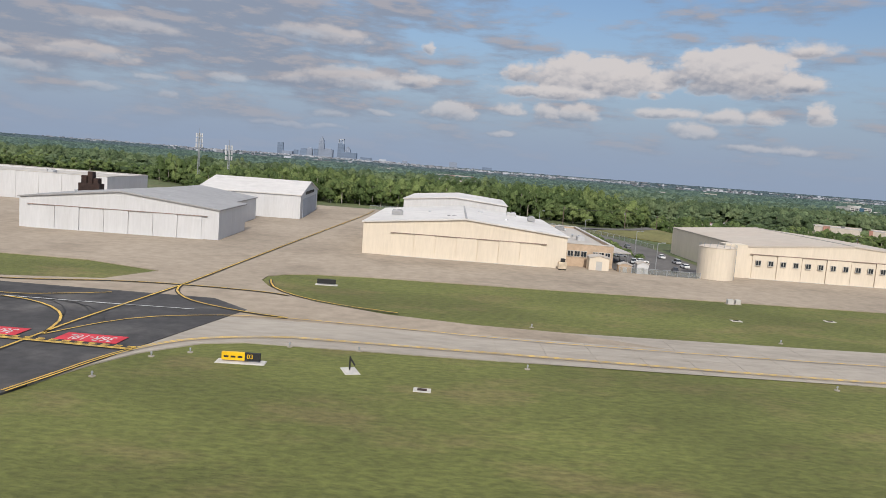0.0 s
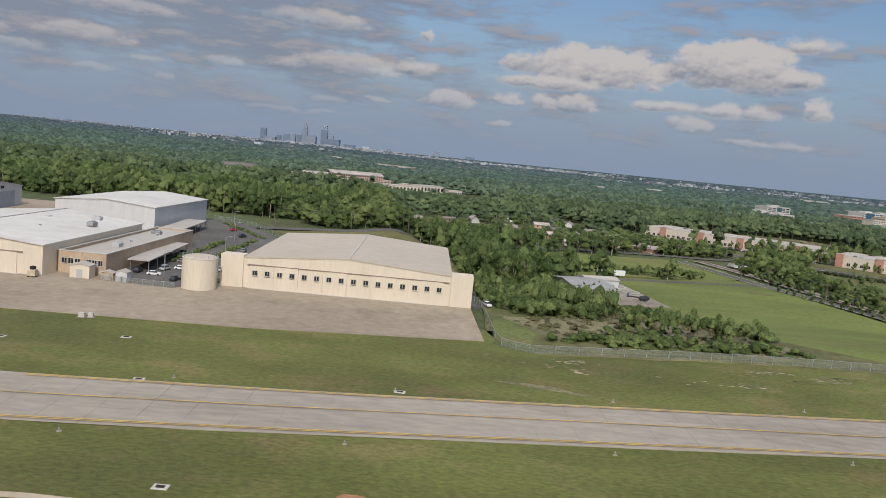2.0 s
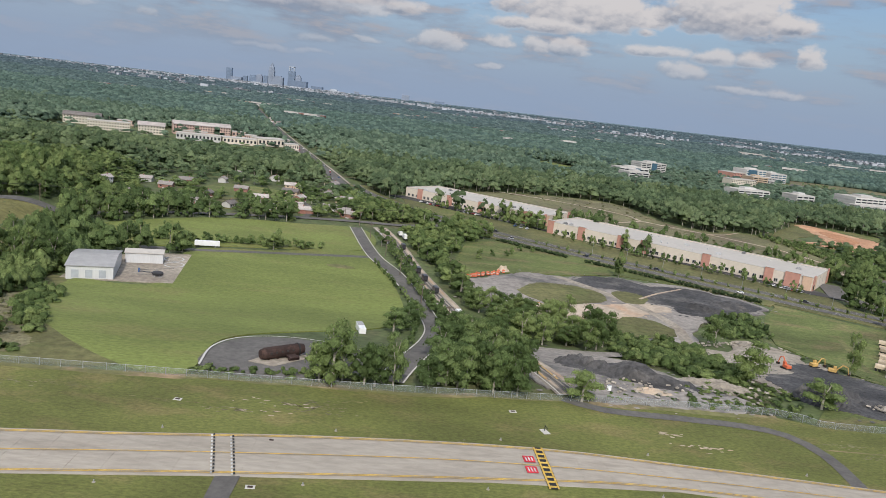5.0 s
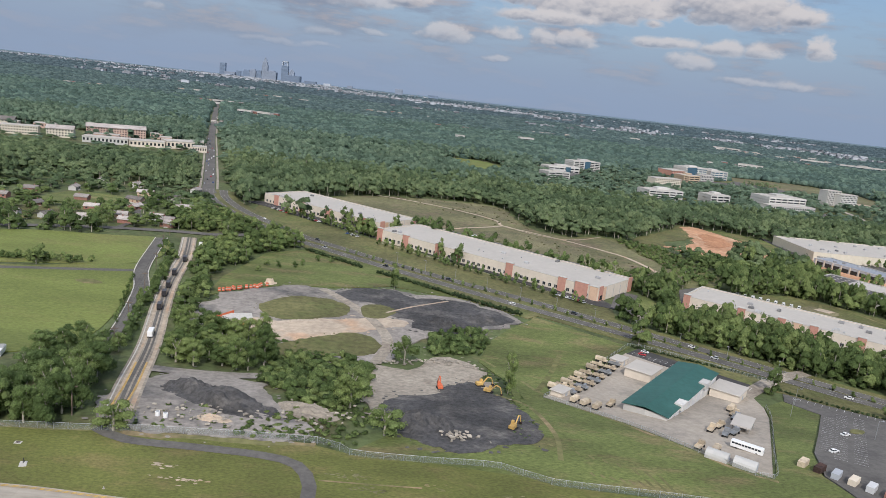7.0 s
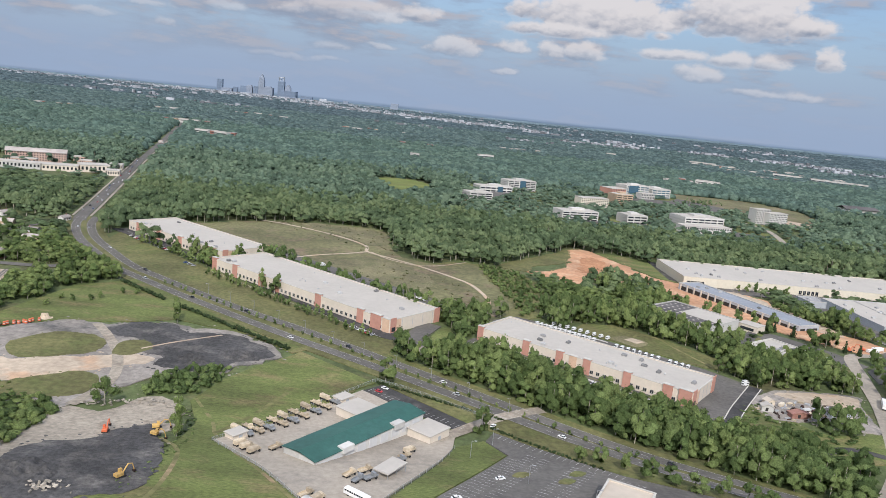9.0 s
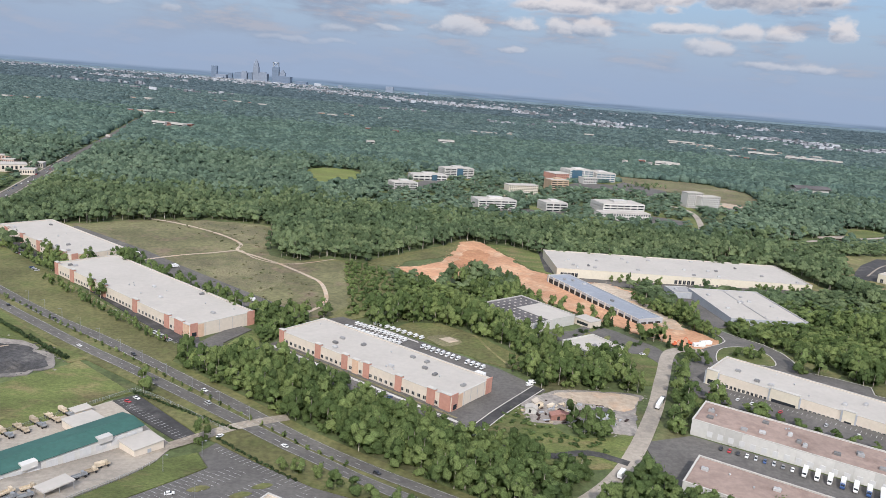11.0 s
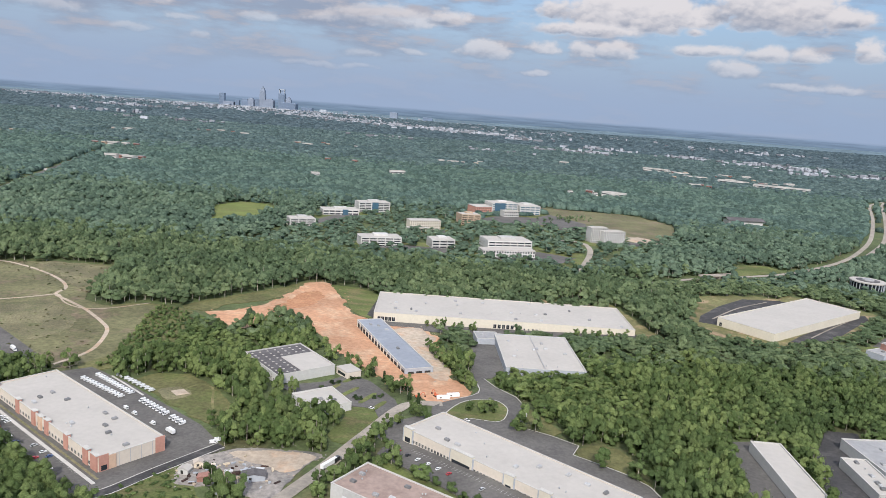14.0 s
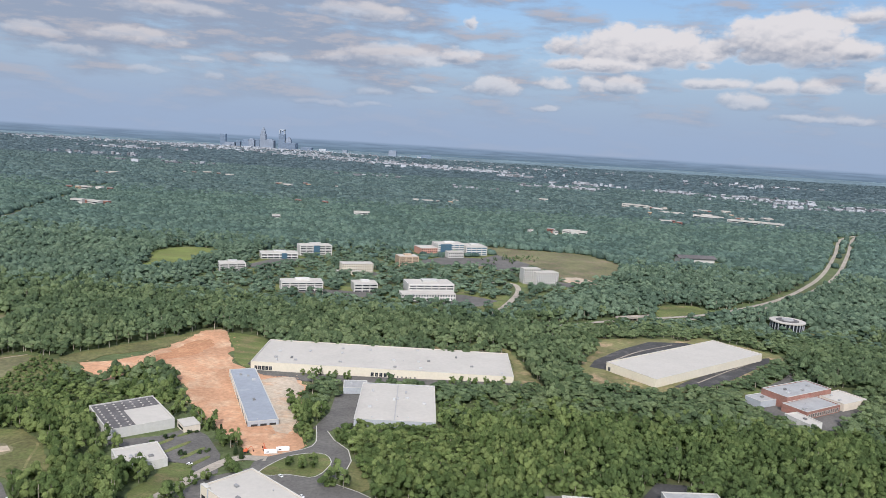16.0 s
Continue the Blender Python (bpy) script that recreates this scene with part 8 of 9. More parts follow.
fk = [far_kind(18, 12, 4.6, "white_wall", "white_roof"), far_kind(12, 9, 5, "tan_brick", "white_roof"), far_kind(34, 14, 5, "white_wall", "white_roof"), far_kind(15, 10, 4.6, "brick", "grey_roof"), far_kind(10, 8, 4, "white_wall", "shingle")]
rt = random.Random(17)
NEAR_TOWN = [(28, 1081, 26, 10, 5), (-103, 1284, 34, 12, 5), (304, 1053, 10, 6, 1), (745, 1080, 45, 18, 9), (298, 1301, 20, 8, 2), (1085, 1560, 80, 40, 14), (1000, 1700, 110, 30, 16), (749, 1751, 14, 8, 2), (-300, 1700, 60, 25, 5),
             (-350, 1350, 60, 25, 4), (500, 1500, 80, 30, 5), (150, 1750, 90, 30, 6), (-150, 1950, 120, 40, 7), (900, 1350, 60, 25, 3), (420, 1150, 40, 20, 2)]
for cx, cy, rx, ry, n in NEAR_TOWN:
    for _ in range(n):
        x, y = cx + rt.gauss(0, rx * 0.6), cy + rt.gauss(0, ry * 0.6)
        copy_thing(rt.choice(fk), pose(x, y, hz(x, y) + 2.2, 0, 0, rt.uniform(-25, 25)) @ Matrix.Diagonal((0.62, 0.7, 0.9, 1)))
        CLEAR.append(([(x - 12, y - 24), (x + 12, y - 24), (x + 12, y + 9), (x - 12, y + 9)], 0))
for x, y in ((1110, 1434), (1063, 1500), (960, 1714), (1150, 1420)):
    copy_thing(fk[2], pose(x, y, hz(x, y) + 4, 0, 0, -28) @ Matrix.Diagonal((1.7, 0.9, 1, 1)))
for k in fk:
    for c in (*k.children, k):
        bpy.data.objects.remove(c)
# past them the town is too fine to pick apart
TOWN = [(-1020, 3320, 180, 60, 40), (-1560, 4050, 460, 170, 110), (-1000, 4180, 280, 110, 90), (-700, 4240, 420, 90, 210), (-650, 3900, 500, 120, 110), (-150, 3620, 240, 90, 100), (200, 3360, 260, 80, 110), (540, 3160, 200, 60, 70), (740, 2850, 70, 25, 18),
        (850, 2280, 120, 40, 26), (990, 2520, 100, 35, 18), (1230, 2390, 80, 35, 16), (1430, 2300, 150, 90, 34), (1440, 1980, 70, 25, 12), (1490, 2170, 70, 25, 14), (1640, 2070, 90, 45, 20), (-400, 2300, 130, 40, 10), (-800, 2600, 160, 50, 14),
        (300, 2300, 120, 30, 6), (600, 2000, 90, 25, 6), (-1900, 4100, 220, 110, 40), (0, 4200, 500, 120, 60), (900, 3700, 400, 150, 30), (1700, 3300, 300, 150, 30)]
far_walls, far_roofs = Mesh(), Mesh()
for cx, cy, rx, ry, n in TOWN:
    for _ in range(int(n * 1.9)):
        x, y = cx + rt.gauss(0, rx * 0.6), min(cy + rt.gauss(0, ry * 0.7), 4420)
        w, d, h = rt.choice((5, 6, 8, 8, 10, 14, 22)), rt.uniform(6, 12), rt.choice((3, 4, 4, 5, 8))
        z = hz(x, y) + (5 if y < 2500 else 7.5 + 10 * float(smooth((y - 2800) / 2200)))
        far_walls.box(x - w / 2, x + w / 2, y - d / 2, y + d / 2, z - 6, z + h)
        far_roofs.box(x - w / 2 - 0.3, x + w / 2 + 0.3, y - d / 2 - 0.3, y + d / 2 + 0.3, z + h, z + h + 0.6, 0.2)
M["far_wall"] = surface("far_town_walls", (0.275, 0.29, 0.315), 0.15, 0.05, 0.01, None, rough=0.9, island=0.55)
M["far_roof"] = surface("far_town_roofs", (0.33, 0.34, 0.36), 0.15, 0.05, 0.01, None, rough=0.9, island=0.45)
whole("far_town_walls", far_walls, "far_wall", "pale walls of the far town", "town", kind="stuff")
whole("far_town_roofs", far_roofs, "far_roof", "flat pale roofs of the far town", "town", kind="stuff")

# tower glass and stone lightened and blued to carry the haze of distance
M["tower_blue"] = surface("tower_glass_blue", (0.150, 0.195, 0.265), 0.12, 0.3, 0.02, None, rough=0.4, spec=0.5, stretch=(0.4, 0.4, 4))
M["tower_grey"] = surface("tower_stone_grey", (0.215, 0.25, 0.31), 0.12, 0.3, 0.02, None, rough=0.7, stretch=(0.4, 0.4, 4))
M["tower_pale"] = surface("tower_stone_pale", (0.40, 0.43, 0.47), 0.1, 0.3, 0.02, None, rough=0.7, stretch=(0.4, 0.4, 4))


def tower(x, w, top, mat, label, steps=((1.0, 1.0),), base=-12, d=None, y=4380):
    """A high-rise: a shaft with setbacks, ribs and a plant floor."""
    ob = thing("skyscraper", label, "skyscraper", x + w / 2, y, 0, 0, group="skyline towers")
    w = w * 1.22
    d = d or w * 0.8
    z0 = base
    for k, (share, part_w) in enumerate(steps):
        z1 = base + (top - base) * share
        part("shaft" if k == 0 else "setback", Mesh().box(-w / 2 * part_w, w / 2 * part_w, -d / 2 * part_w, d / 2 * part_w, z0, z1, min(1.0, (z1 - z0) * 0.2)), mat, ob)
        z0 = z1
    for i in range(5):
        u = -w / 2 + (i + 0.5) * w / 5
        part("rib", Mesh().box(u - w * 0.03, u + w * 0.03, -d / 2 - 0.5, -d / 2 + 0.1, base, base + (top - base) * steps[0][0] * 0.97), mat, ob)
    return ob


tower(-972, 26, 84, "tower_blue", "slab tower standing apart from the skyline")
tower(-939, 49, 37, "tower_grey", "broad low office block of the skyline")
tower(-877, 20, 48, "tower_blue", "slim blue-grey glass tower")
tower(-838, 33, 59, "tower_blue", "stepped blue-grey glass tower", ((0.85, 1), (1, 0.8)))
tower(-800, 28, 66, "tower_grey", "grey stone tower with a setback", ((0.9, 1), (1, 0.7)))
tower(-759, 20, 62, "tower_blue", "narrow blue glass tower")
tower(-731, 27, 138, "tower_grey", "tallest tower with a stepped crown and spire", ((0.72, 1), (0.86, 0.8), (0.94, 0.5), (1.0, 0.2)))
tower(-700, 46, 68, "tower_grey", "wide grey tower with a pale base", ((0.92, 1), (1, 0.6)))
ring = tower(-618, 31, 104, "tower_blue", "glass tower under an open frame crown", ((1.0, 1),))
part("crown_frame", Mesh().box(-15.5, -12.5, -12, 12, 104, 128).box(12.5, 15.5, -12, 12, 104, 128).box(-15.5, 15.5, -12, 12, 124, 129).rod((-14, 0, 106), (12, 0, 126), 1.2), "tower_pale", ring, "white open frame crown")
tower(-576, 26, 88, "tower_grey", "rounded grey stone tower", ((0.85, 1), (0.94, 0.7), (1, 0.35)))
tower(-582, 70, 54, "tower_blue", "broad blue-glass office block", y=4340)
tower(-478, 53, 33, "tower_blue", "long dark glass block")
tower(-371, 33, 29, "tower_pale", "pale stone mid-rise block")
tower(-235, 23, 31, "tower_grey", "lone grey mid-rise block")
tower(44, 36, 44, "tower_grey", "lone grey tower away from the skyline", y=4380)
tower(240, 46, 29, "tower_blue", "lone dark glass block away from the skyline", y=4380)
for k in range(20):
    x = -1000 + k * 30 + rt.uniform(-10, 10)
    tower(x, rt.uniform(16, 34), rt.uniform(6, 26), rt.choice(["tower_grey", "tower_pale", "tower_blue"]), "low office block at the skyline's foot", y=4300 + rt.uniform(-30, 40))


# ---------------------------------------------------------------- woods
def dome(n, rnd):
    """n directions spread over a ball."""
    i = np.arange(n) + 0.5
    z = 1 - 2 * i / n
    a = np.pi * (1 + 5**0.5) * i + rnd.uniform(0, 6)
    r = np.sqrt(1 - z * z)
    return np.stack([r * np.cos(a), r * np.sin(a), z], 1)


ICO_V, ICO_F = None, None


def ico():
    bm = bmesh.new()
    bmesh.ops.create_icosphere(bm, subdivisions=1, radius=1.0)
    v = np.array([p.co[:] for p in bm.verts])
    f = np.array([[p.index for p in q.verts] for q in bm.faces])
    bm.free()
    return v, f


ICO_V, ICO_F = ico()


def lump(rnd, s, n=5, low=-0.3):
    """A rounded head of leaves: two uneven rings and a top, open below."""
    a = rnd.uniform(0, 6.28)
    pts = []
    for r, z, turn in ((1.0, low, 0.0), (0.84, 0.46, 0.5)):
        for i in range(n):
            b, k = a + 6.2832 * (i + turn) / n, rnd.uniform(0.84, 1.14)
            pts.append([s * r * k * math.cos(b), s * r * k * math.sin(b), s * (z + rnd.uniform(-0.12, 0.12))])
    pts.append([rnd.uniform(-0.2, 0.2) * s, rnd.uniform(-0.2, 0.2) * s, s * rnd.uniform(0.88, 1.04)])
    f = []
    for i in range(n):
        j = (i + 1) % n
        f += [[i, j, n + i], [j, n + j, n + i], [n + i, n + j, 2 * n]]
    return np.array(pts), np.array(f)


def crown(rnd, lobes, leaves, leaf, conical=False, low=0.24, high=0.86, squat=0.6):
    """The corners and triangles of a crown about one unit wide, its foot at z 0: lumps hidden in many ragged leaf clumps."""
    V, F, n = [], [], 0
    for k in range(lobes):
        if conical:
            h = (k + 0.4) / lobes
            c, s = np.array([rnd.uniform(-0.05, 0.05), rnd.uniform(-0.05, 0.05), 0.06 + h * 0.9]), 0.40 * (1 - h * 0.85)
        else:
            h = low + (high - low) * (k + rnd.random()) / lobes
            a, r = rnd.uniform(0, 6.28), 0.36 * rnd.random() ** 0.5 * (1.1 - 0.9 * abs(h - 0.42))
            c, s = np.array([r * math.cos(a), r * math.sin(a), h]), rnd.uniform(0.20, 0.29) * (1.2 - 0.8 * abs(h - 0.45)) * (5 / lobes) ** 0.36
        v, f = lump(rnd, s * (0.9 if leaves else 1.0), 5 if lobes < 8 else 4)
        V.append(v * (1, 1, squat) + c), F.append(f + n)
        n += len(v)
        for q in dome(leaves // lobes, rnd):
            if q[2] < -0.7:
                continue
            p = c + q * s * rnd.uniform(0.82, 1.3) * (1, 1, squat)
            nn = Vector(q) + Vector((rnd.uniform(-1, 1), rnd.uniform(-1, 1), rnd.uniform(-0.2, 1.0))) * 0.45
            t = nn.orthogonal().normalized()
            b = nn.normalized().cross(t)
            w, a = leaf * rnd.uniform(0.6, 1.4), rnd.uniform(0, 6.28)
            t, b = np.array(t * math.cos(a) + b * math.sin(a)), np.array(b * math.cos(a) - t * math.sin(a))
            V.append(np.array([p + t * w, p + b * w * 0.9 - t * w * 0.5, p - b * w * 0.9 - t * w * 0.6]) * (1, 1, 1))
            F.append(np.array([[0, 1, 2]]) + n)
            n += 3
    return np.concatenate(V), np.concatenate(F)


def cheap_crown(rnd, lobes):
    """Rounded heads for trees far off."""
    V, F, n = [], [], 0
    for k in range(lobes):
        a, r, h = rnd.uniform(0, 6.28), (0.24 if lobes > 1 else 0.03) * rnd.random() ** 0.5, rnd.uniform(0.40, 0.58)
        v, f = lump(rnd, rnd.uniform(0.32, 0.42), 5 if lobes > 1 else 4, -0.9)
        V.append(v + (r * math.cos(a), r * math.sin(a), h)), F.append(f + n)
        n += len(v)
    return np.concatenate(V), np.concatenate(F)


def soft_normals(v, f):
    """Normals that lean from the face towards the way out of the crown, as a dense crown scatters light."""
    a, b, c = v[f[:, 0]], v[f[:, 1]], v[f[:, 2]]
    g = np.cross(b - a, c - a)
    g /= np.linalg.norm(g, axis=1)[:, None] + 1e-9
    n = np.zeros_like(v)
    for k in range(3):
        np.add.at(n, f[:, k], g)
    n /= np.linalg.norm(n, axis=1)[:, None] + 1e-9
    out = v - np.array([0, 0, 0.42])
    out = out / (np.linalg.norm(out, axis=1)[:, None] + 1e-9) + np.array([0, 0, 0.25])
    n = np.where((n * out).sum(1)[:, None] < 0, -n, n) * 0.55 + out * 0.65
    return n / (np.linalg.norm(n, axis=1)[:, None] + 1e-9)


def scatter(name, shapes, px, py, pz, size, tall, material, label, category, rnd, kind="stuff"):
    """Many plants as one mesh: each is one of the shapes, turned and sized at random."""
    V, F, T, N, n = [], [], [], [], 0
    pick, turn = rnd.integers(0, len(shapes), len(px)), rnd.uniform(0, 6.283, len(px))
    for k, (sv, sf) in enumerate(shapes):
        w = np.where(pick == k)[0]
        if not len(w):
            continue
        c, s = np.cos(turn[w])[:, None], np.sin(turn[w])[:, None]
        X = (sv[None, :, 0] * c - sv[None, :, 1] * s) * size[w][:, None] + px[w][:, None]
        Y = (sv[None, :, 0] * s + sv[None, :, 1] * c) * size[w][:, None] + py[w][:, None]
        Z = sv[None, :, 2] * tall[w][:, None] + pz[w][:, None]
        V.append(np.stack([X, Y, Z], -1).reshape(-1, 3))
        F.append((sf[None] + (np.arange(len(w)) * len(sv))[:, None, None] + n).reshape(-1, 3))
        T.append(np.repeat(rng.random(len(w)), len(sv)))
        sn = soft_normals(sv, sf)
        nx, ny = sn[None, :, 0] * c - sn[None, :, 1] * s, sn[None, :, 0] * s + sn[None, :, 1] * c
        N.append(np.stack([nx, ny, np.repeat(sn[None, :, 2], len(w), 0)], -1).reshape(-1, 3))
        n += len(w) * len(sv)
    V, F = np.concatenate(V).astype(np.float32), np.concatenate(F).astype(np.int32)
    d = bpy.data.meshes.new(name)
    d.vertices.add(len(V)), d.loops.add(F.size), d.polygons.add(len(F))
    d.vertices.foreach_set("co", V.ravel())
    d.loops.foreach_set("vertex_index", F.ravel())
    d.polygons.foreach_set("loop_start", np.arange(0, F.size, 3, dtype=np.int32))
    d.polygons.foreach_set("use_smooth", np.ones(len(F), bool))
    d.update(calc_edges=True)
    d.attributes.new("tint", "FLOAT", "POINT").data.foreach_set("value", np.concatenate(T).astype(np.float32))
    if material != "bark":
        d.attributes.new("custom_normal", "FLOAT_VECTOR", "POINT").data.foreach_set("vector", np.concatenate(N).astype(np.float32).ravel())
    d.materials.append(M[material])
    return tagged(new(name, d), label, category, kind=kind)


def spots(x0, x1, y0, y1, gap, rng, keep=1.0):
    """Places on a shaken grid."""
    X, Y = np.meshgrid(np.arange(x0, x1, gap), np.arange(y0, y1, gap))
    X, Y = X.ravel() + rng.uniform(-0.45, 0.45, X.size) * gap, Y.ravel() + rng.uniform(-0.45, 0.45, Y.size) * gap
    ok = rng.random(X.size) < keep
    return X[ok], Y[ok]


CLEAR.append(([(392, 366), (418, 344), (430, 352), (441, 372), (462, 352), (474, 330), (482, 320), (486, 330), (460, 372), (420, 400), (396, 384)], 0))
CLEAR.append(([(150, 258), (186, 262), (206, 274), (208, 294), (186, 284), (150, 276)], 0))
CLEAR.append(([(152, 396), (162, 400), (150, 438), (137, 482), (110, 573), (69, 710), (61, 707), (101, 570), (127.5, 479), (140, 436)], 0))
THIN = [([(70, 262), (120, 276), (160, 288), (156, 380), (60, 410)], 0.36),      # gardens
        ([(-95, 510), (-60, 515), (110, 525), (120, 620), (-60, 640), (-95, 620)], 0.12),                                                  # flats
        ([(360, 560), (640, 560), (740, 700), (640, 860), (380, 800)], 0.45),                                      # offices
        ([(462, 250), (512, 250), (520, 280), (486, 330), (440, 330)], 0.3),
        ([(222, 148), (238, 150), (240, 168), (222, 168)], 0.8)]
SCRUB = [([(204, 196), (214, 222), (212, 264), (230, 284), (336, 196), (306, 206), (292, 222), (262, 232), (236, 224), (220, 214)], 0.04), ([(200, 374), (250, 314), (330, 240), (340, 226), (312, 244), (282, 270), (250, 300), (218, 336)], 0.2),
         ([(236, 118), (258, 118), (264, 130), (263, 154), (256, 164), (240, 160), (236, 140)], 0.06), ([(257, 157), (300, 148), (314, 176), (308, 215), (296, 199), (280, 186), (264, 178)], 0.0),
         ([(156, 112), (196, 112), (200, 140), (186, 142), (165, 124)], 0.0), ([(84, 116), (92, 92), (152, 100), (140, 112), (122, 134), (114, 166), (100, 168), (82, 176)], 0.0), ([(246, 103), (264, 103), (266, 112), (262, 120), (250, 118)], 0.0), ([(254, 104), (262, 104), (266, 112), (262, 140), (250, 126)], 0.15)]


def open_ground(px, py, rng):
    ok = np.ones(len(px), bool)
    for ring, margin in CLEAR:
        r = np.array(ring)
        c = r.mean(0)
        if margin:
            d = r - c
            r = c + d * (1 + margin / (np.hypot(d[:, 0], d[:, 1])[:, None] + 1e-6))
        box = (px > r[:, 0].min()) & (px < r[:, 0].max()) & (py > r[:, 1].min()) & (py < r[:, 1].max()) & ok
        w = np.where(box)[0]
        ok[w[inside(px[w], py[w], r)]] = False
    for ring, keep in THIN + SCRUB:
        w = np.where(inside(px, py, ring))[0]
        ok[w[rng.random(len(w)) > keep]] = False
    return ok


rng, rnd = np.random.default_rng(5), random.Random(5)
FINE = [crown(rnd, 8, 128, 0.048, low=0.16, squat=0.78) for _ in range(10)]
MEDIUM = [crown(rnd, 6, 36, 0.062, low=0.34, squat=0.78) for _ in range(8)]
PLAIN = [crown(rnd, 4, 10, 0.09, squat=0.78) for _ in range(8)]
ROUGH = [cheap_crown(rnd, 2) for _ in range(8)]
DOMES = [cheap_crown(rnd, 1) for _ in range(8)]
SHRUB = [crown(rnd, 5, 70, 0.075, low=0.12, high=0.62, squat=0.9) for _ in range(6)]
CONE = [crown(rnd, 5, 70, 0.10, conical=True) for _ in range(4)]
TRUNK = Mesh().tube(0, 0, 0, 0.72, 0.044, 0.022, n=3, cap=False)
TRUNK = np.array(TRUNK.v), np.array([(a, b, c) for a, b, c, d in TRUNK.f] + [(a, c, d) for a, b, c, d in TRUNK.f])
LOW = [([(-110, 470), (90, 470), (118, 520), (104, 580), (-110, 560)], 0.5), ([(166, 400), (154, 440), (142, 482), (116, 573), (75, 710), (16, 920), (-6, 914), (52, 704), (92, 567), (118, 476), (131, 433), (142, 394)], 0.5), ([(60, 262), (165, 284), (215, 298), (236, 296), (196, 345), (160, 380), (60, 410)], 0.62), ([(186, 150), (216, 176), (215, 200), (212, 270), (186, 262)], 0.68), ([(196, 100), (222, 118), (236, 150), (222, 176), (190, 150)], 0.85), ([(360, 300), (432, 300), (440, 338), (424, 346), (396, 372), (360, 380)], 0.55), ([(430, 300), (470, 318), (474, 332), (440, 350), (428, 340)], 0.7), ([(355, 535), (645, 535), (760, 690), (700, 860), (380, 820)], 0.66), ([(-400, 290), (90, 290), (130, 330), (90, 356), (-400, 356)], 0.58), ([(345, 222), (420, 168), (448, 162), (437, 185), (420, 184), (356, 232)], 0.95), ([(440, 150), (486, 150), (500, 200), (510, 236), (480, 200)], 0.8),
       ([(478, 325), (650, 325), (650, 388), (560, 374), (478, 384)], 0.5), ([(655, 335), (800, 370), (812, 470), (700, 410), (660, 430)], 0.52), ([(535, 262), (612, 262), (612, 316), (540, 316)], 0.62),
       ([(738, 330), (830, 330), (840, 420), (740, 410)], 0.6), ([(650, 480), (900, 480), (900, 570), (700, 560)], 0.6), ([(20, 400), (120, 400), (120, 560), (-100, 560), (-100, 420)], 0.75)]   # tree heights scaled here to fit the camera's view
SINGLE = []       # trees near the fence, built one by one later


def wood(name, y0, y1, gap, shapes, big, material, label, low, high, trunk=False, split=None, fade=(0, 0)):
    """A stretch of wood from y0 to y1; fade: over how many metres it thins into its neighbours."""
    px, py = spots(-0.66 * y1 - 40, 650 + 0.66 * y1, y0 - fade[0], y1 + fade[1], gap, rng)
    part_of = smooth((py - y0 + fade[0]) / (2 * fade[0] + 0.01)) * smooth((y1 + fade[1] - py) / (2 * fade[1] + 0.01))
    ok = (px > -0.66 * py - 40) & (px < 650 + 0.66 * py) & (rng.random(len(px)) < part_of)
    px, py = px[ok], py[ok]
    ok = open_ground(px, py, rng)
    px, py = px[ok], py[ok]
    pz = height(px, py)
    tall = rng.uniform(low, high, len(px)) * (0.85 + 0.3 * np.array([noise.noise((x * 0.03, y * 0.03, 2.0)) for x, y in zip(px.tolist(), py.tolist())]))
    for ring, low_by in LOW:
        tall[inside(px, py, ring)] *= low_by
    size = big * rng.uniform(0.72, 1.3, len(px))
    if split:
        near = split(px, py)
        SINGLE.extend(zip(px[near].tolist(), py[near].tolist(), pz[near].tolist(), size[near].tolist(), tall[near].tolist()))
        px, py, pz, size, tall = (q[~near] for q in (px, py, pz, size, tall))
    scatter(name, shapes, px, py, pz - 0.02 * tall, size, tall, material, label, "woods", rng)
    if trunk:
        edge = ~open_ground(px, py - 9, rng) | (rng.random(len(px)) < 0.12)
        if shapes is FINE:
            ux, uy = px[edge] + rng.uniform(-2, 2, edge.sum()), py[edge] - rng.uniform(0.5, 3.0, edge.sum())
            free = open_ground(ux, uy, rng)
            ux, uy = ux[free], uy[free]
            scatter("undergrowth", SHRUB, ux, uy, height(ux, uy) - 0.2, rng.uniform(2.6, 4.4, len(ux)), rng.uniform(2.4, 5.0, len(ux)), material, "leafy undergrowth along the wood's edge", "undergrowth", rng)
        px, py, pz, size, tall = (q[edge] for q in (px, py, pz, size, tall))
        scatter("wood_trunks", [TRUNK], px, py, pz - 0.3, size * 0.7, tall * 1.1, "bark", "pale grey trunks of the wood", "woods", rng)


wood("near_woods", 100, 345, 4.1, FINE, 5.9, "leaf", "fresh green broad-leaved wood", 7.4, 12.0, True, lambda x, y: (y < 178) & (x > 80) & (x < 345), fade=(0, 25))
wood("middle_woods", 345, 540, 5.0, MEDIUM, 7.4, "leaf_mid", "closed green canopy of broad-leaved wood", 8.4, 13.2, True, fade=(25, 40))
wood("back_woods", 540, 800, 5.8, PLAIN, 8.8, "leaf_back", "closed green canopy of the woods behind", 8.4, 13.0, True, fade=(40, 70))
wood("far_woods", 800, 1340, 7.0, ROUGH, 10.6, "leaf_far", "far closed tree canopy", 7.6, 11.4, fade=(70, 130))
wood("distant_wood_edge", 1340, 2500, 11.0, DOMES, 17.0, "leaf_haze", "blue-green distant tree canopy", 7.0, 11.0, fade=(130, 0))


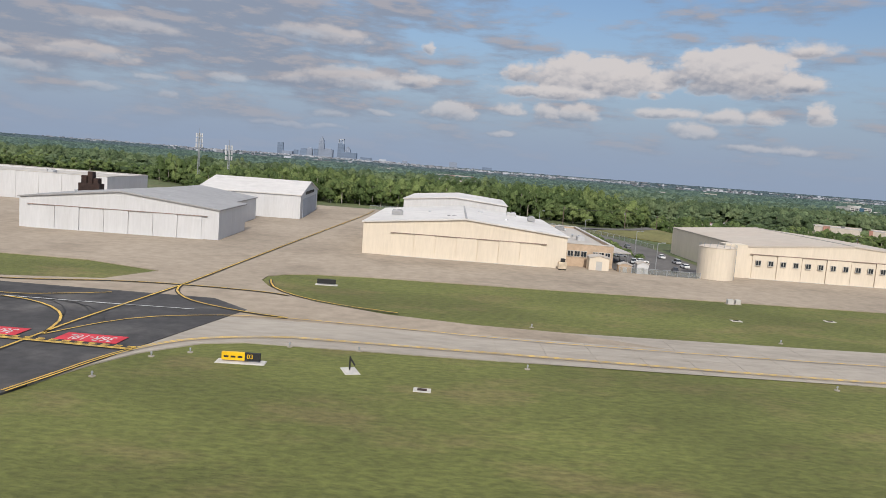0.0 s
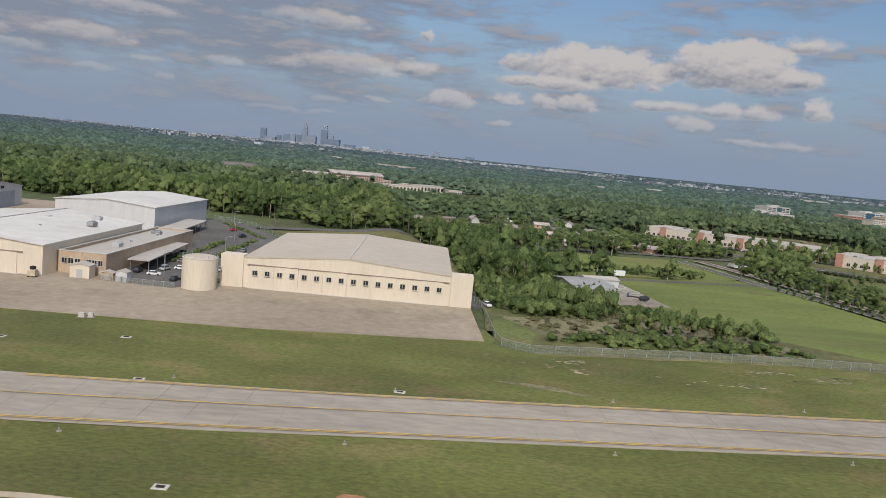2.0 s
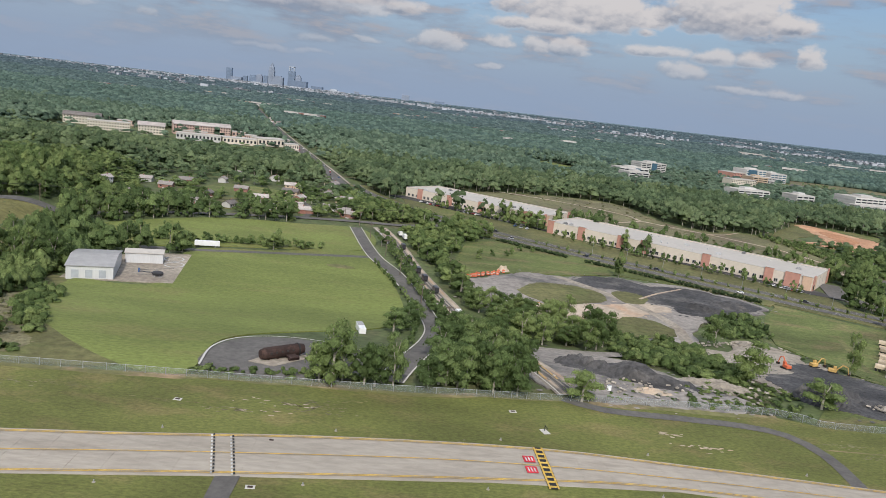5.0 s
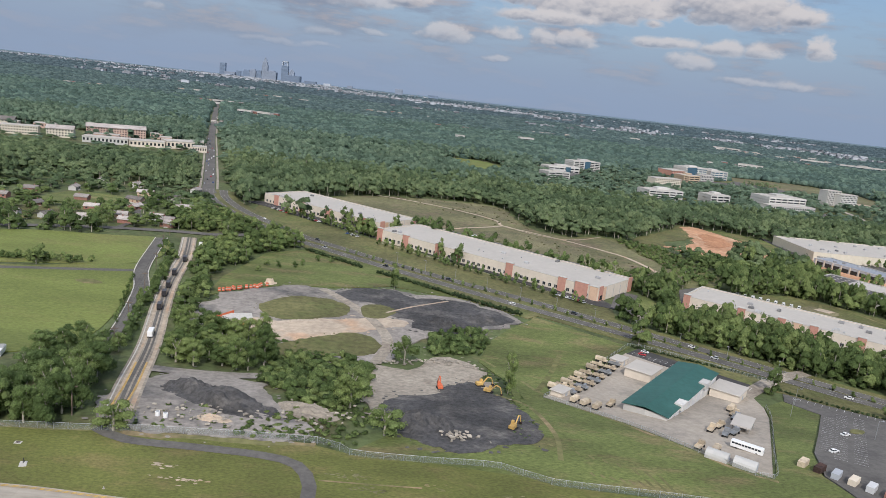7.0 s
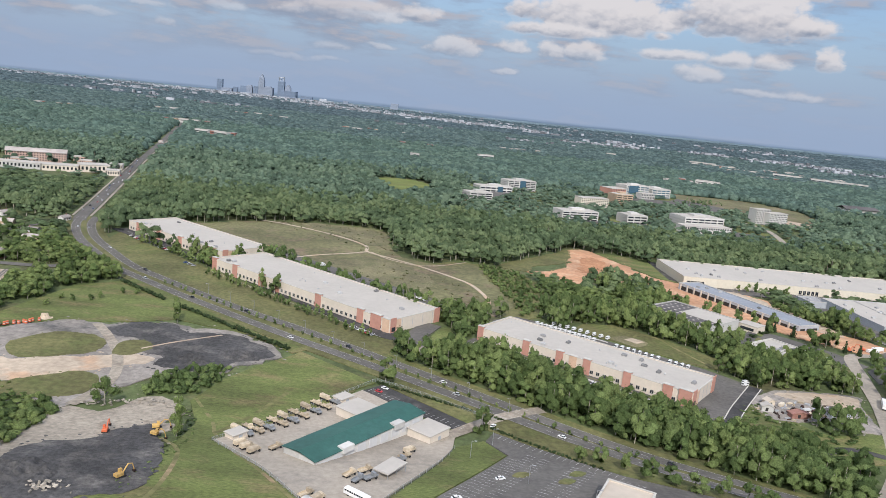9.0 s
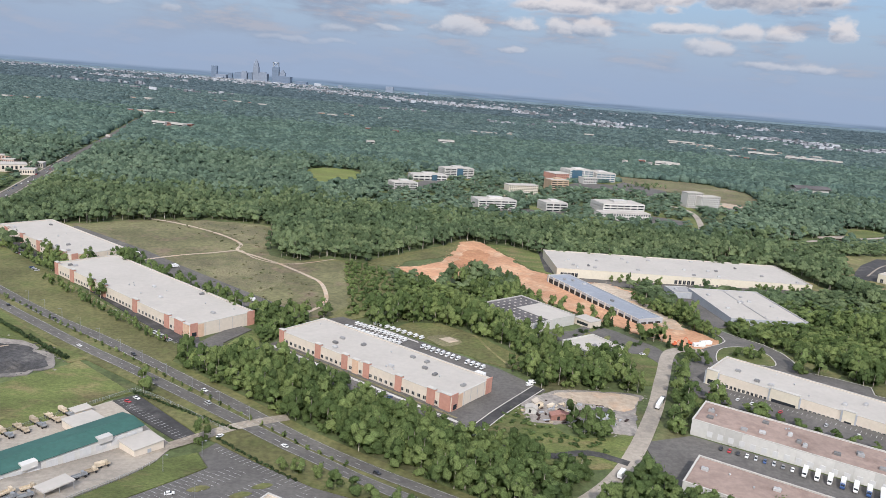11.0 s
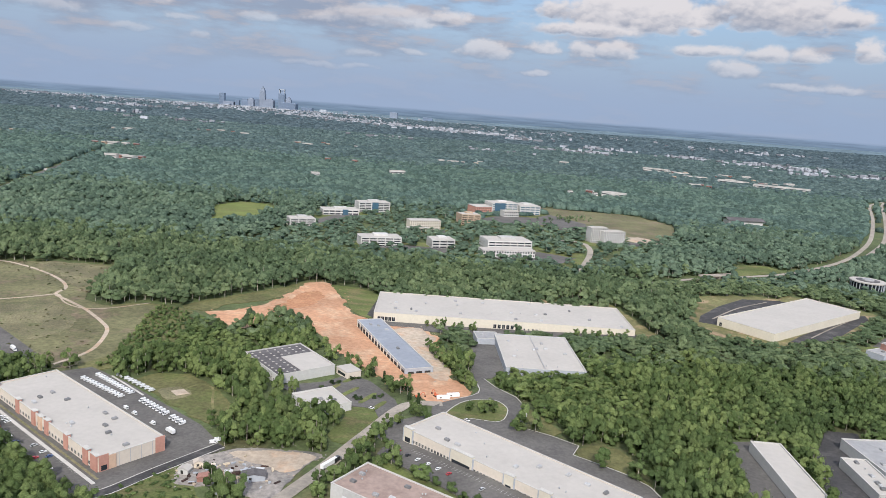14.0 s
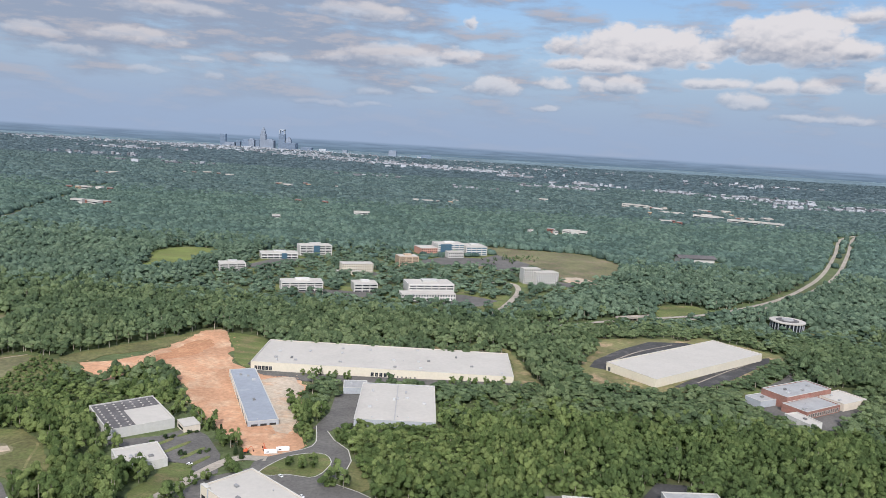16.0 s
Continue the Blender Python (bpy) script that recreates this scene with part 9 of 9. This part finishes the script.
def tree_kind(shape, label, leafy):
    """A tree with a forked trunk and a ragged crown, one unit high and wide."""
    ob = thing("tree", label, "tree", 0, 0, z=-500, group="trees by the fence")
    d = bpy.data.meshes.new("crown")
    d.from_pydata(shape[0].tolist(), [], shape[1].tolist())
    d.materials.append(M[leafy])
    d.attributes.new("tint", "FLOAT", "POINT").data.foreach_set("value", np.full(len(d.vertices), rnd.random(), np.float32))
    d.attributes.new("custom_normal", "FLOAT_VECTOR", "POINT").data.foreach_set("vector", soft_normals(*shape).astype(np.float32).ravel())
    t = Mesh().tube(0, 0, 0, 0.45, 0.035, 0.022, n=6).rod((0, 0, 0.42), (0.16, 0.05, 0.72), 0.012).rod((0, 0, 0.40), (-0.13, 0.10, 0.70), 0.012).rod((0, 0, 0.44), (0.02, -0.14, 0.78), 0.012)
    part("crown", d, None, ob), part("trunk", t, "bark", ob)
    return ob


kinds = [tree_kind(crown(rnd, 16, 800, 0.03, low=0.14), "leafy broad-leaved tree in fresh green", "leaf") for _ in range(5)]
for x, y in ((181, 101.5), (184.5, 102.5), (188, 101.8), (190.6, 103.4), (198, 102.4), (201, 105), (204, 103.6), (207, 106.5), (210, 105), (203.5, 110), (208, 112), (212, 114)):
    SINGLE.append((x, y, hz(x, y), rnd.uniform(4.6, 6.0), rnd.uniform(6.6, 9.2)))
for n, (x, y, z, size, tall) in enumerate(SINGLE):
    k = kinds[n % len(kinds)]
    t = copy_thing(k, pose(x, y, z, 0, 0, rnd.uniform(0, 360)) @ Matrix.Diagonal((size, size, tall, 1)))
for k in kinds:
    for c in (*k.children, k):
        bpy.data.objects.remove(c)
# the canopy beyond, to the horizon, hazed by its own colour
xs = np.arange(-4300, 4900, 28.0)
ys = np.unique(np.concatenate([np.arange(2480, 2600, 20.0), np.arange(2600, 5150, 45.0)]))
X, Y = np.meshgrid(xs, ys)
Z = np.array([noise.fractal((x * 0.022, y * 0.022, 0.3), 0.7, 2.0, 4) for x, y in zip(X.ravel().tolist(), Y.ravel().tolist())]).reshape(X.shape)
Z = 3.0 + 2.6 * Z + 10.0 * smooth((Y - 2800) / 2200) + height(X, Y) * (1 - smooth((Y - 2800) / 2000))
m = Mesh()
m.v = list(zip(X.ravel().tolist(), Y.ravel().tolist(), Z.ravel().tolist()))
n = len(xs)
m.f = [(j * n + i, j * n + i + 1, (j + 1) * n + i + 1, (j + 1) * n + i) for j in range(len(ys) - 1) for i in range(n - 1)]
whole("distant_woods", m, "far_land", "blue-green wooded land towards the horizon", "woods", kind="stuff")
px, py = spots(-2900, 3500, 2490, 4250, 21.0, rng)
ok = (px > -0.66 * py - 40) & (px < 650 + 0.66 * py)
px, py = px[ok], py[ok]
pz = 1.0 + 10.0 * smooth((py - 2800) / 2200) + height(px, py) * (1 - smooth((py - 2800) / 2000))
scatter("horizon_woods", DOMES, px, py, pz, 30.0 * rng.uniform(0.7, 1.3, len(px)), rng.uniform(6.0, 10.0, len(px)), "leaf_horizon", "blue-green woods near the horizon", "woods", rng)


# ---------------------------------------------------------------- single plants, hedges and scrub
def plant_row(name, label, A, B, n, size, tall, shapes, material, wobble=0.6, category="hedge"):
    t = (np.arange(n) + 0.5) / n
    px = A[0] + (B[0] - A[0]) * t + rng.uniform(-wobble, wobble, n)
    py = A[1] + (B[1] - A[1]) * t + rng.uniform(-wobble, wobble, n)
    scatter(name, shapes, px, py, height(px, py) - 0.1, size * rng.uniform(0.8, 1.25, n), tall * rng.uniform(0.75, 1.25, n), material, label, category, rng)


plant_row("hedge", "dark clipped hedge along the parkway", (226, 274), (250, 255), 26, 1.9, 1.7, SHRUB, "pine", 0.3)
plant_row("hedge", "dark clipped hedge along the parkway", (256, 250), (304, 215), 50, 2.0, 1.8, SHRUB, "pine", 0.3)
plant_row("hedge", "dark hedge behind the depot", (334, 194.5), (370, 176), 44, 1.1, 1.0, SHRUB, "pine", 0.2)
plant_row("hedge", "low dark hedge beside the car park", (366, 171), (392, 150), 30, 1.2, 1.0, SHRUB, "pine", 0.3)
plant_row("young_trees", "row of young trees before the warehouse", (252, 298), (328, 234), 34, 2.3, 4.4, FINE, "leaf", 1.2, "trees")
plant_row("young_trees", "row of young trees before the warehouse", (202, 350), (246, 312), 16, 2.8, 4.4, FINE, "leaf", 1.6, "trees")
plant_row("young_trees", "small street trees along the field lane", (195, 128), (196.5, 165), 12, 1.6, 2.2, FINE, "leaf", 0.3, "trees")
plant_row("young_trees", "small street trees along the field lane", (195, 170), (182, 215), 14, 1.6, 2.2, FINE, "leaf", 0.3, "trees")
plant_row("young_trees", "small trees between lane and stripped road", (203, 150), (186, 240), 34, 3.0, 4.0, FINE, "leaf", 1.4, "trees")
plant_row("young_trees", "bushy small trees along the north lane", (100, 213), (164, 225), 46, 2.8, 3.0, FINE, "leaf", 1.5, "trees")
plant_row("young_trees", "young trees in the parkway median", (240, 279), (404, 159), 44, 1.3, 2.0, FINE, "leaf", 0.4, "trees")
plant_row("young_trees", "dark round trees between two warehouses", (512, 219), (576, 171), 15, 4.0, 3.6, FINE, "leaf", 0.9, "trees")
plant_row("young_trees", "dark round trees along the car park", (385, 157), (436, 127), 11, 4.4, 5.0, FINE, "leaf", 0.8, "trees")
plant_row("young_trees", "young trees before the long cream warehouse", (515, 382), (545, 381), 9, 3.4, 5.6, FINE, "leaf", 1.6, "trees")
plant_row("young_trees", "young trees before the long cream warehouse", (596, 386), (626, 387), 10, 3.4, 4.6, FINE, "leaf", 1.6, "trees")
def plants(name, label, where, size, tall, shapes, material, category="trees"):
    p = np.array(where, float)
    scatter(name, shapes, p[:, 0], p[:, 1], height(p[:, 0], p[:, 1]) - 0.1, size * rng.uniform(0.85, 1.2, len(p)), tall * rng.uniform(0.85, 1.2, len(p)), material, label, category, rng)


plants("young_trees", "dark cone-shaped trees beside an office lot", [(498.8, 298.7), (504.2, 292.6), (508.9, 282.9), (514.8, 284.1), (516.7, 274.3), (520.4, 270.4), (496, 299.6)], 3.2, 5.0, CONE, "pine")
plants("young_trees", "leafy trees at the corner of a warehouse", [(514.6, 247.5), (522, 256), (524.5, 253.5), (519, 259), (511, 244)], 4.6, 6.0, FINE, "leaf")
plants("young_trees", "trees on a grass island in the street", [(545, 268), (548.5, 271.5), (550.5, 266), (546.5, 263.5), (541, 265)], 4.2, 4.6, FINE, "leaf")
plants("shrubs", "round clipped shrubs on parking islands", [(483.5, 285), (485.2, 286.6), (490.5, 292.4), (493, 294), (503, 273), (505, 275), (496.7, 270.6), (495.4, 272.2), (480, 280)], 2.8, 1.9, SHRUB, "pine", "shrubs")
plant_row("young_trees", "trees along the clay site", (520, 345), (540, 298), 22, 4.0, 5.4, FINE, "leaf", 1.6, "trees")
plant_row("young_trees", "trees in the hospital car park", (618, 800), (670, 840), 40, 3.0, 4.0, PLAIN, "leaf_mid", 16, "trees")


def scrub(name, ring, gap, size, tall, label, material="shrub"):
    r = np.array(ring)
    px, py = spots(r[:, 0].min(), r[:, 0].max(), r[:, 1].min(), r[:, 1].max(), gap, rng)
    ok = inside(px, py, ring)
    px, py = px[ok], py[ok]
    scatter(name, SHRUB, px, py, height(px, py) - 0.1, size * rng.uniform(0.6, 1.4, len(px)), tall * rng.uniform(0.4, 1.5, len(px)), material, label, "scrub", rng)


scrub("scrub", [(91, 108), (96, 100), (106, 102), (116, 106), (118, 99), (134, 102), (126, 118), (116, 140), (108, 152), (104, 136), (105, 122), (96, 114)], 2.3, 1.5, 0.7, "tangled brown and olive scrub beside the fence", "dead_brush")
scrub("thicket", [(89, 118), (86, 140), (88, 166), (98, 164), (104, 150), (104, 128), (108, 117), (101, 119), (96, 115)], 2.2, 3.0, 2.8, "dense green thicket on the slope", "leaf")
scrub("thicket", [(99, 126), (112, 122), (113, 150), (107, 164), (97, 160)], 2.6, 3.8, 5.0, "tall green thicket on the slope", "leaf")
scrub("thicket", [(112, 152), (118, 132), (128, 114), (131, 108), (133, 112), (124, 134), (118, 152)], 2.2, 2.6, 2.2, "green scrub at the field's edge", "leaf")
scrub("weeds", [(224, 106), (252, 108), (250, 116), (238, 126), (228, 118)], 2.2, 1.1, 0.5, "weeds among spilled millings", "leaf")
scrub("weeds", [(209, 186), (216, 178), (230, 168), (246, 158), (250, 164), (238, 172), (226, 178), (214, 190)], 2.2, 1.4, 0.7, "weeds at the storage yard edge", "leaf")
scrub("weeds", [(292, 112), (297, 124), (296, 150), (290, 168), (288, 160), (292, 150), (293, 126), (289, 113)], 1.8, 1.0, 0.4, "grass tufts at the gravel pad edge", "leaf")
scrub("thicket", [(347, 222), (368, 201), (392, 186), (402, 175), (418, 164), (440, 150), (450, 160), (436, 180), (424, 184), (360, 231), (353, 232)], 3.2, 5.0, 6.4, "dense wood before a warehouse", "leaf")
scrub("saplings", [(372, 374), (392, 368), (402, 330), (400, 296), (386, 276), (384, 300), (376, 344)], 3.0, 2.6, 2.4, "saplings and scrub at the wood's edge", "leaf")
scrub("weeds", [(240, 436), (262, 420), (292, 400), (308, 380), (330, 372), (322, 400), (316, 440), (290, 446), (262, 444)], 6.5, 1.6, 0.7, "tufts of weed on the fallow field")
scrub("weeds", [(300, 340), (330, 300), (366, 280), (372, 300), (360, 330), (335, 352), (318, 360)], 7.0, 1.5, 0.6, "tufts of weed on the fallow field")
scrub("weeds", [(440, 186), (438, 192), (448, 206), (455, 210), (454, 196), (463, 189), (474, 192), (472, 178)], 3.0, 2.0, 0.9, "tall weeds on an overgrown plot", "leaf")
scrub("thicket", [(95, 97), (104, 97), (122, 99.4), (136, 101.8), (128, 105), (116, 104), (112, 108), (102, 103)], 1.5, 2.2, 1.5, "green thicket along the fence", "leaf")
scrub("thicket", [(90, 168), (104, 156), (110, 160), (108, 196), (102, 212), (84, 216), (86, 200)], 2.6, 4.2, 5.4, "dense green thicket by the shed", "leaf")
scrub("scrub", [(160, 100.5), (178, 101.5), (190, 103), (190, 106), (176, 103.5), (162, 102)], 1.4, 1.6, 1.2, "low scrub along the fence", "leaf")
scrub("scrub", [(238, 158), (255, 163), (262, 152), (262, 140), (262, 131), (258, 122), (250, 124), (240, 136)], 2.3, 3.2, 2.4, "tangled green scrub behind dark heaps", "leaf")
scrub("scrub", [(240, 106), (262, 105), (266, 120), (258, 132), (250, 122)], 1.9, 1.5, 0.8, "weedy scrub beside the fence", "leaf")
scrub("scrub", [(273, 176), (277, 188), (291, 196), (292, 186), (289, 174), (276, 171)], 2.0, 2.6, 2.8, "scrub between yard and lawn", "leaf")
scrub("thicket", [(432, 352), (440, 360), (456, 350), (470, 330), (458, 324), (440, 330)], 3.0, 4.6, 6.5, "dark trees at the clay site's edge", "leaf")
big = tree_kind(crown(rnd, 9, 420, 0.05), "lone bushy tree between two yards", "leaf")
copy_thing(big, pose(269, 163, hz(269, 163), 0, 0, 40) @ Matrix.Diagonal((6.4, 6.4, 7.4, 1)))
cypress = tree_kind(crown(rnd, 9, 300, 0.06, conical=True), "pale green cone-shaped tree by the fence", "shrub")
copy_thing(cypress, pose(207.5, 107, hz(207.5, 107)) @ Matrix.Diagonal((4.6, 4.6, 6.6, 1)))
for k in (big, cypress):
    for c in (*k.children, k):
        bpy.data.objects.remove(c)
for A, B in (((31, 130), (32, 160)), ((36, 128), (37, 168)), ((22, 196), (38, 172))):
    plant_row("hedge", "clipped hedge in the staff car park", A, B, 18, 1.5, 1.3, SHRUB, "leaf", 0.3)
plant_row("young_trees", "small trees standing in scrub by the fence", (108, 108), (128, 105), 9, 2.2, 4.2, FINE, "leaf", 2.2, "trees")
plant_row("young_trees", "small trees on the lawn behind the yard", (216, 238), (236, 262), 7, 2.6, 3.0, FINE, "leaf", 4.0, "trees")
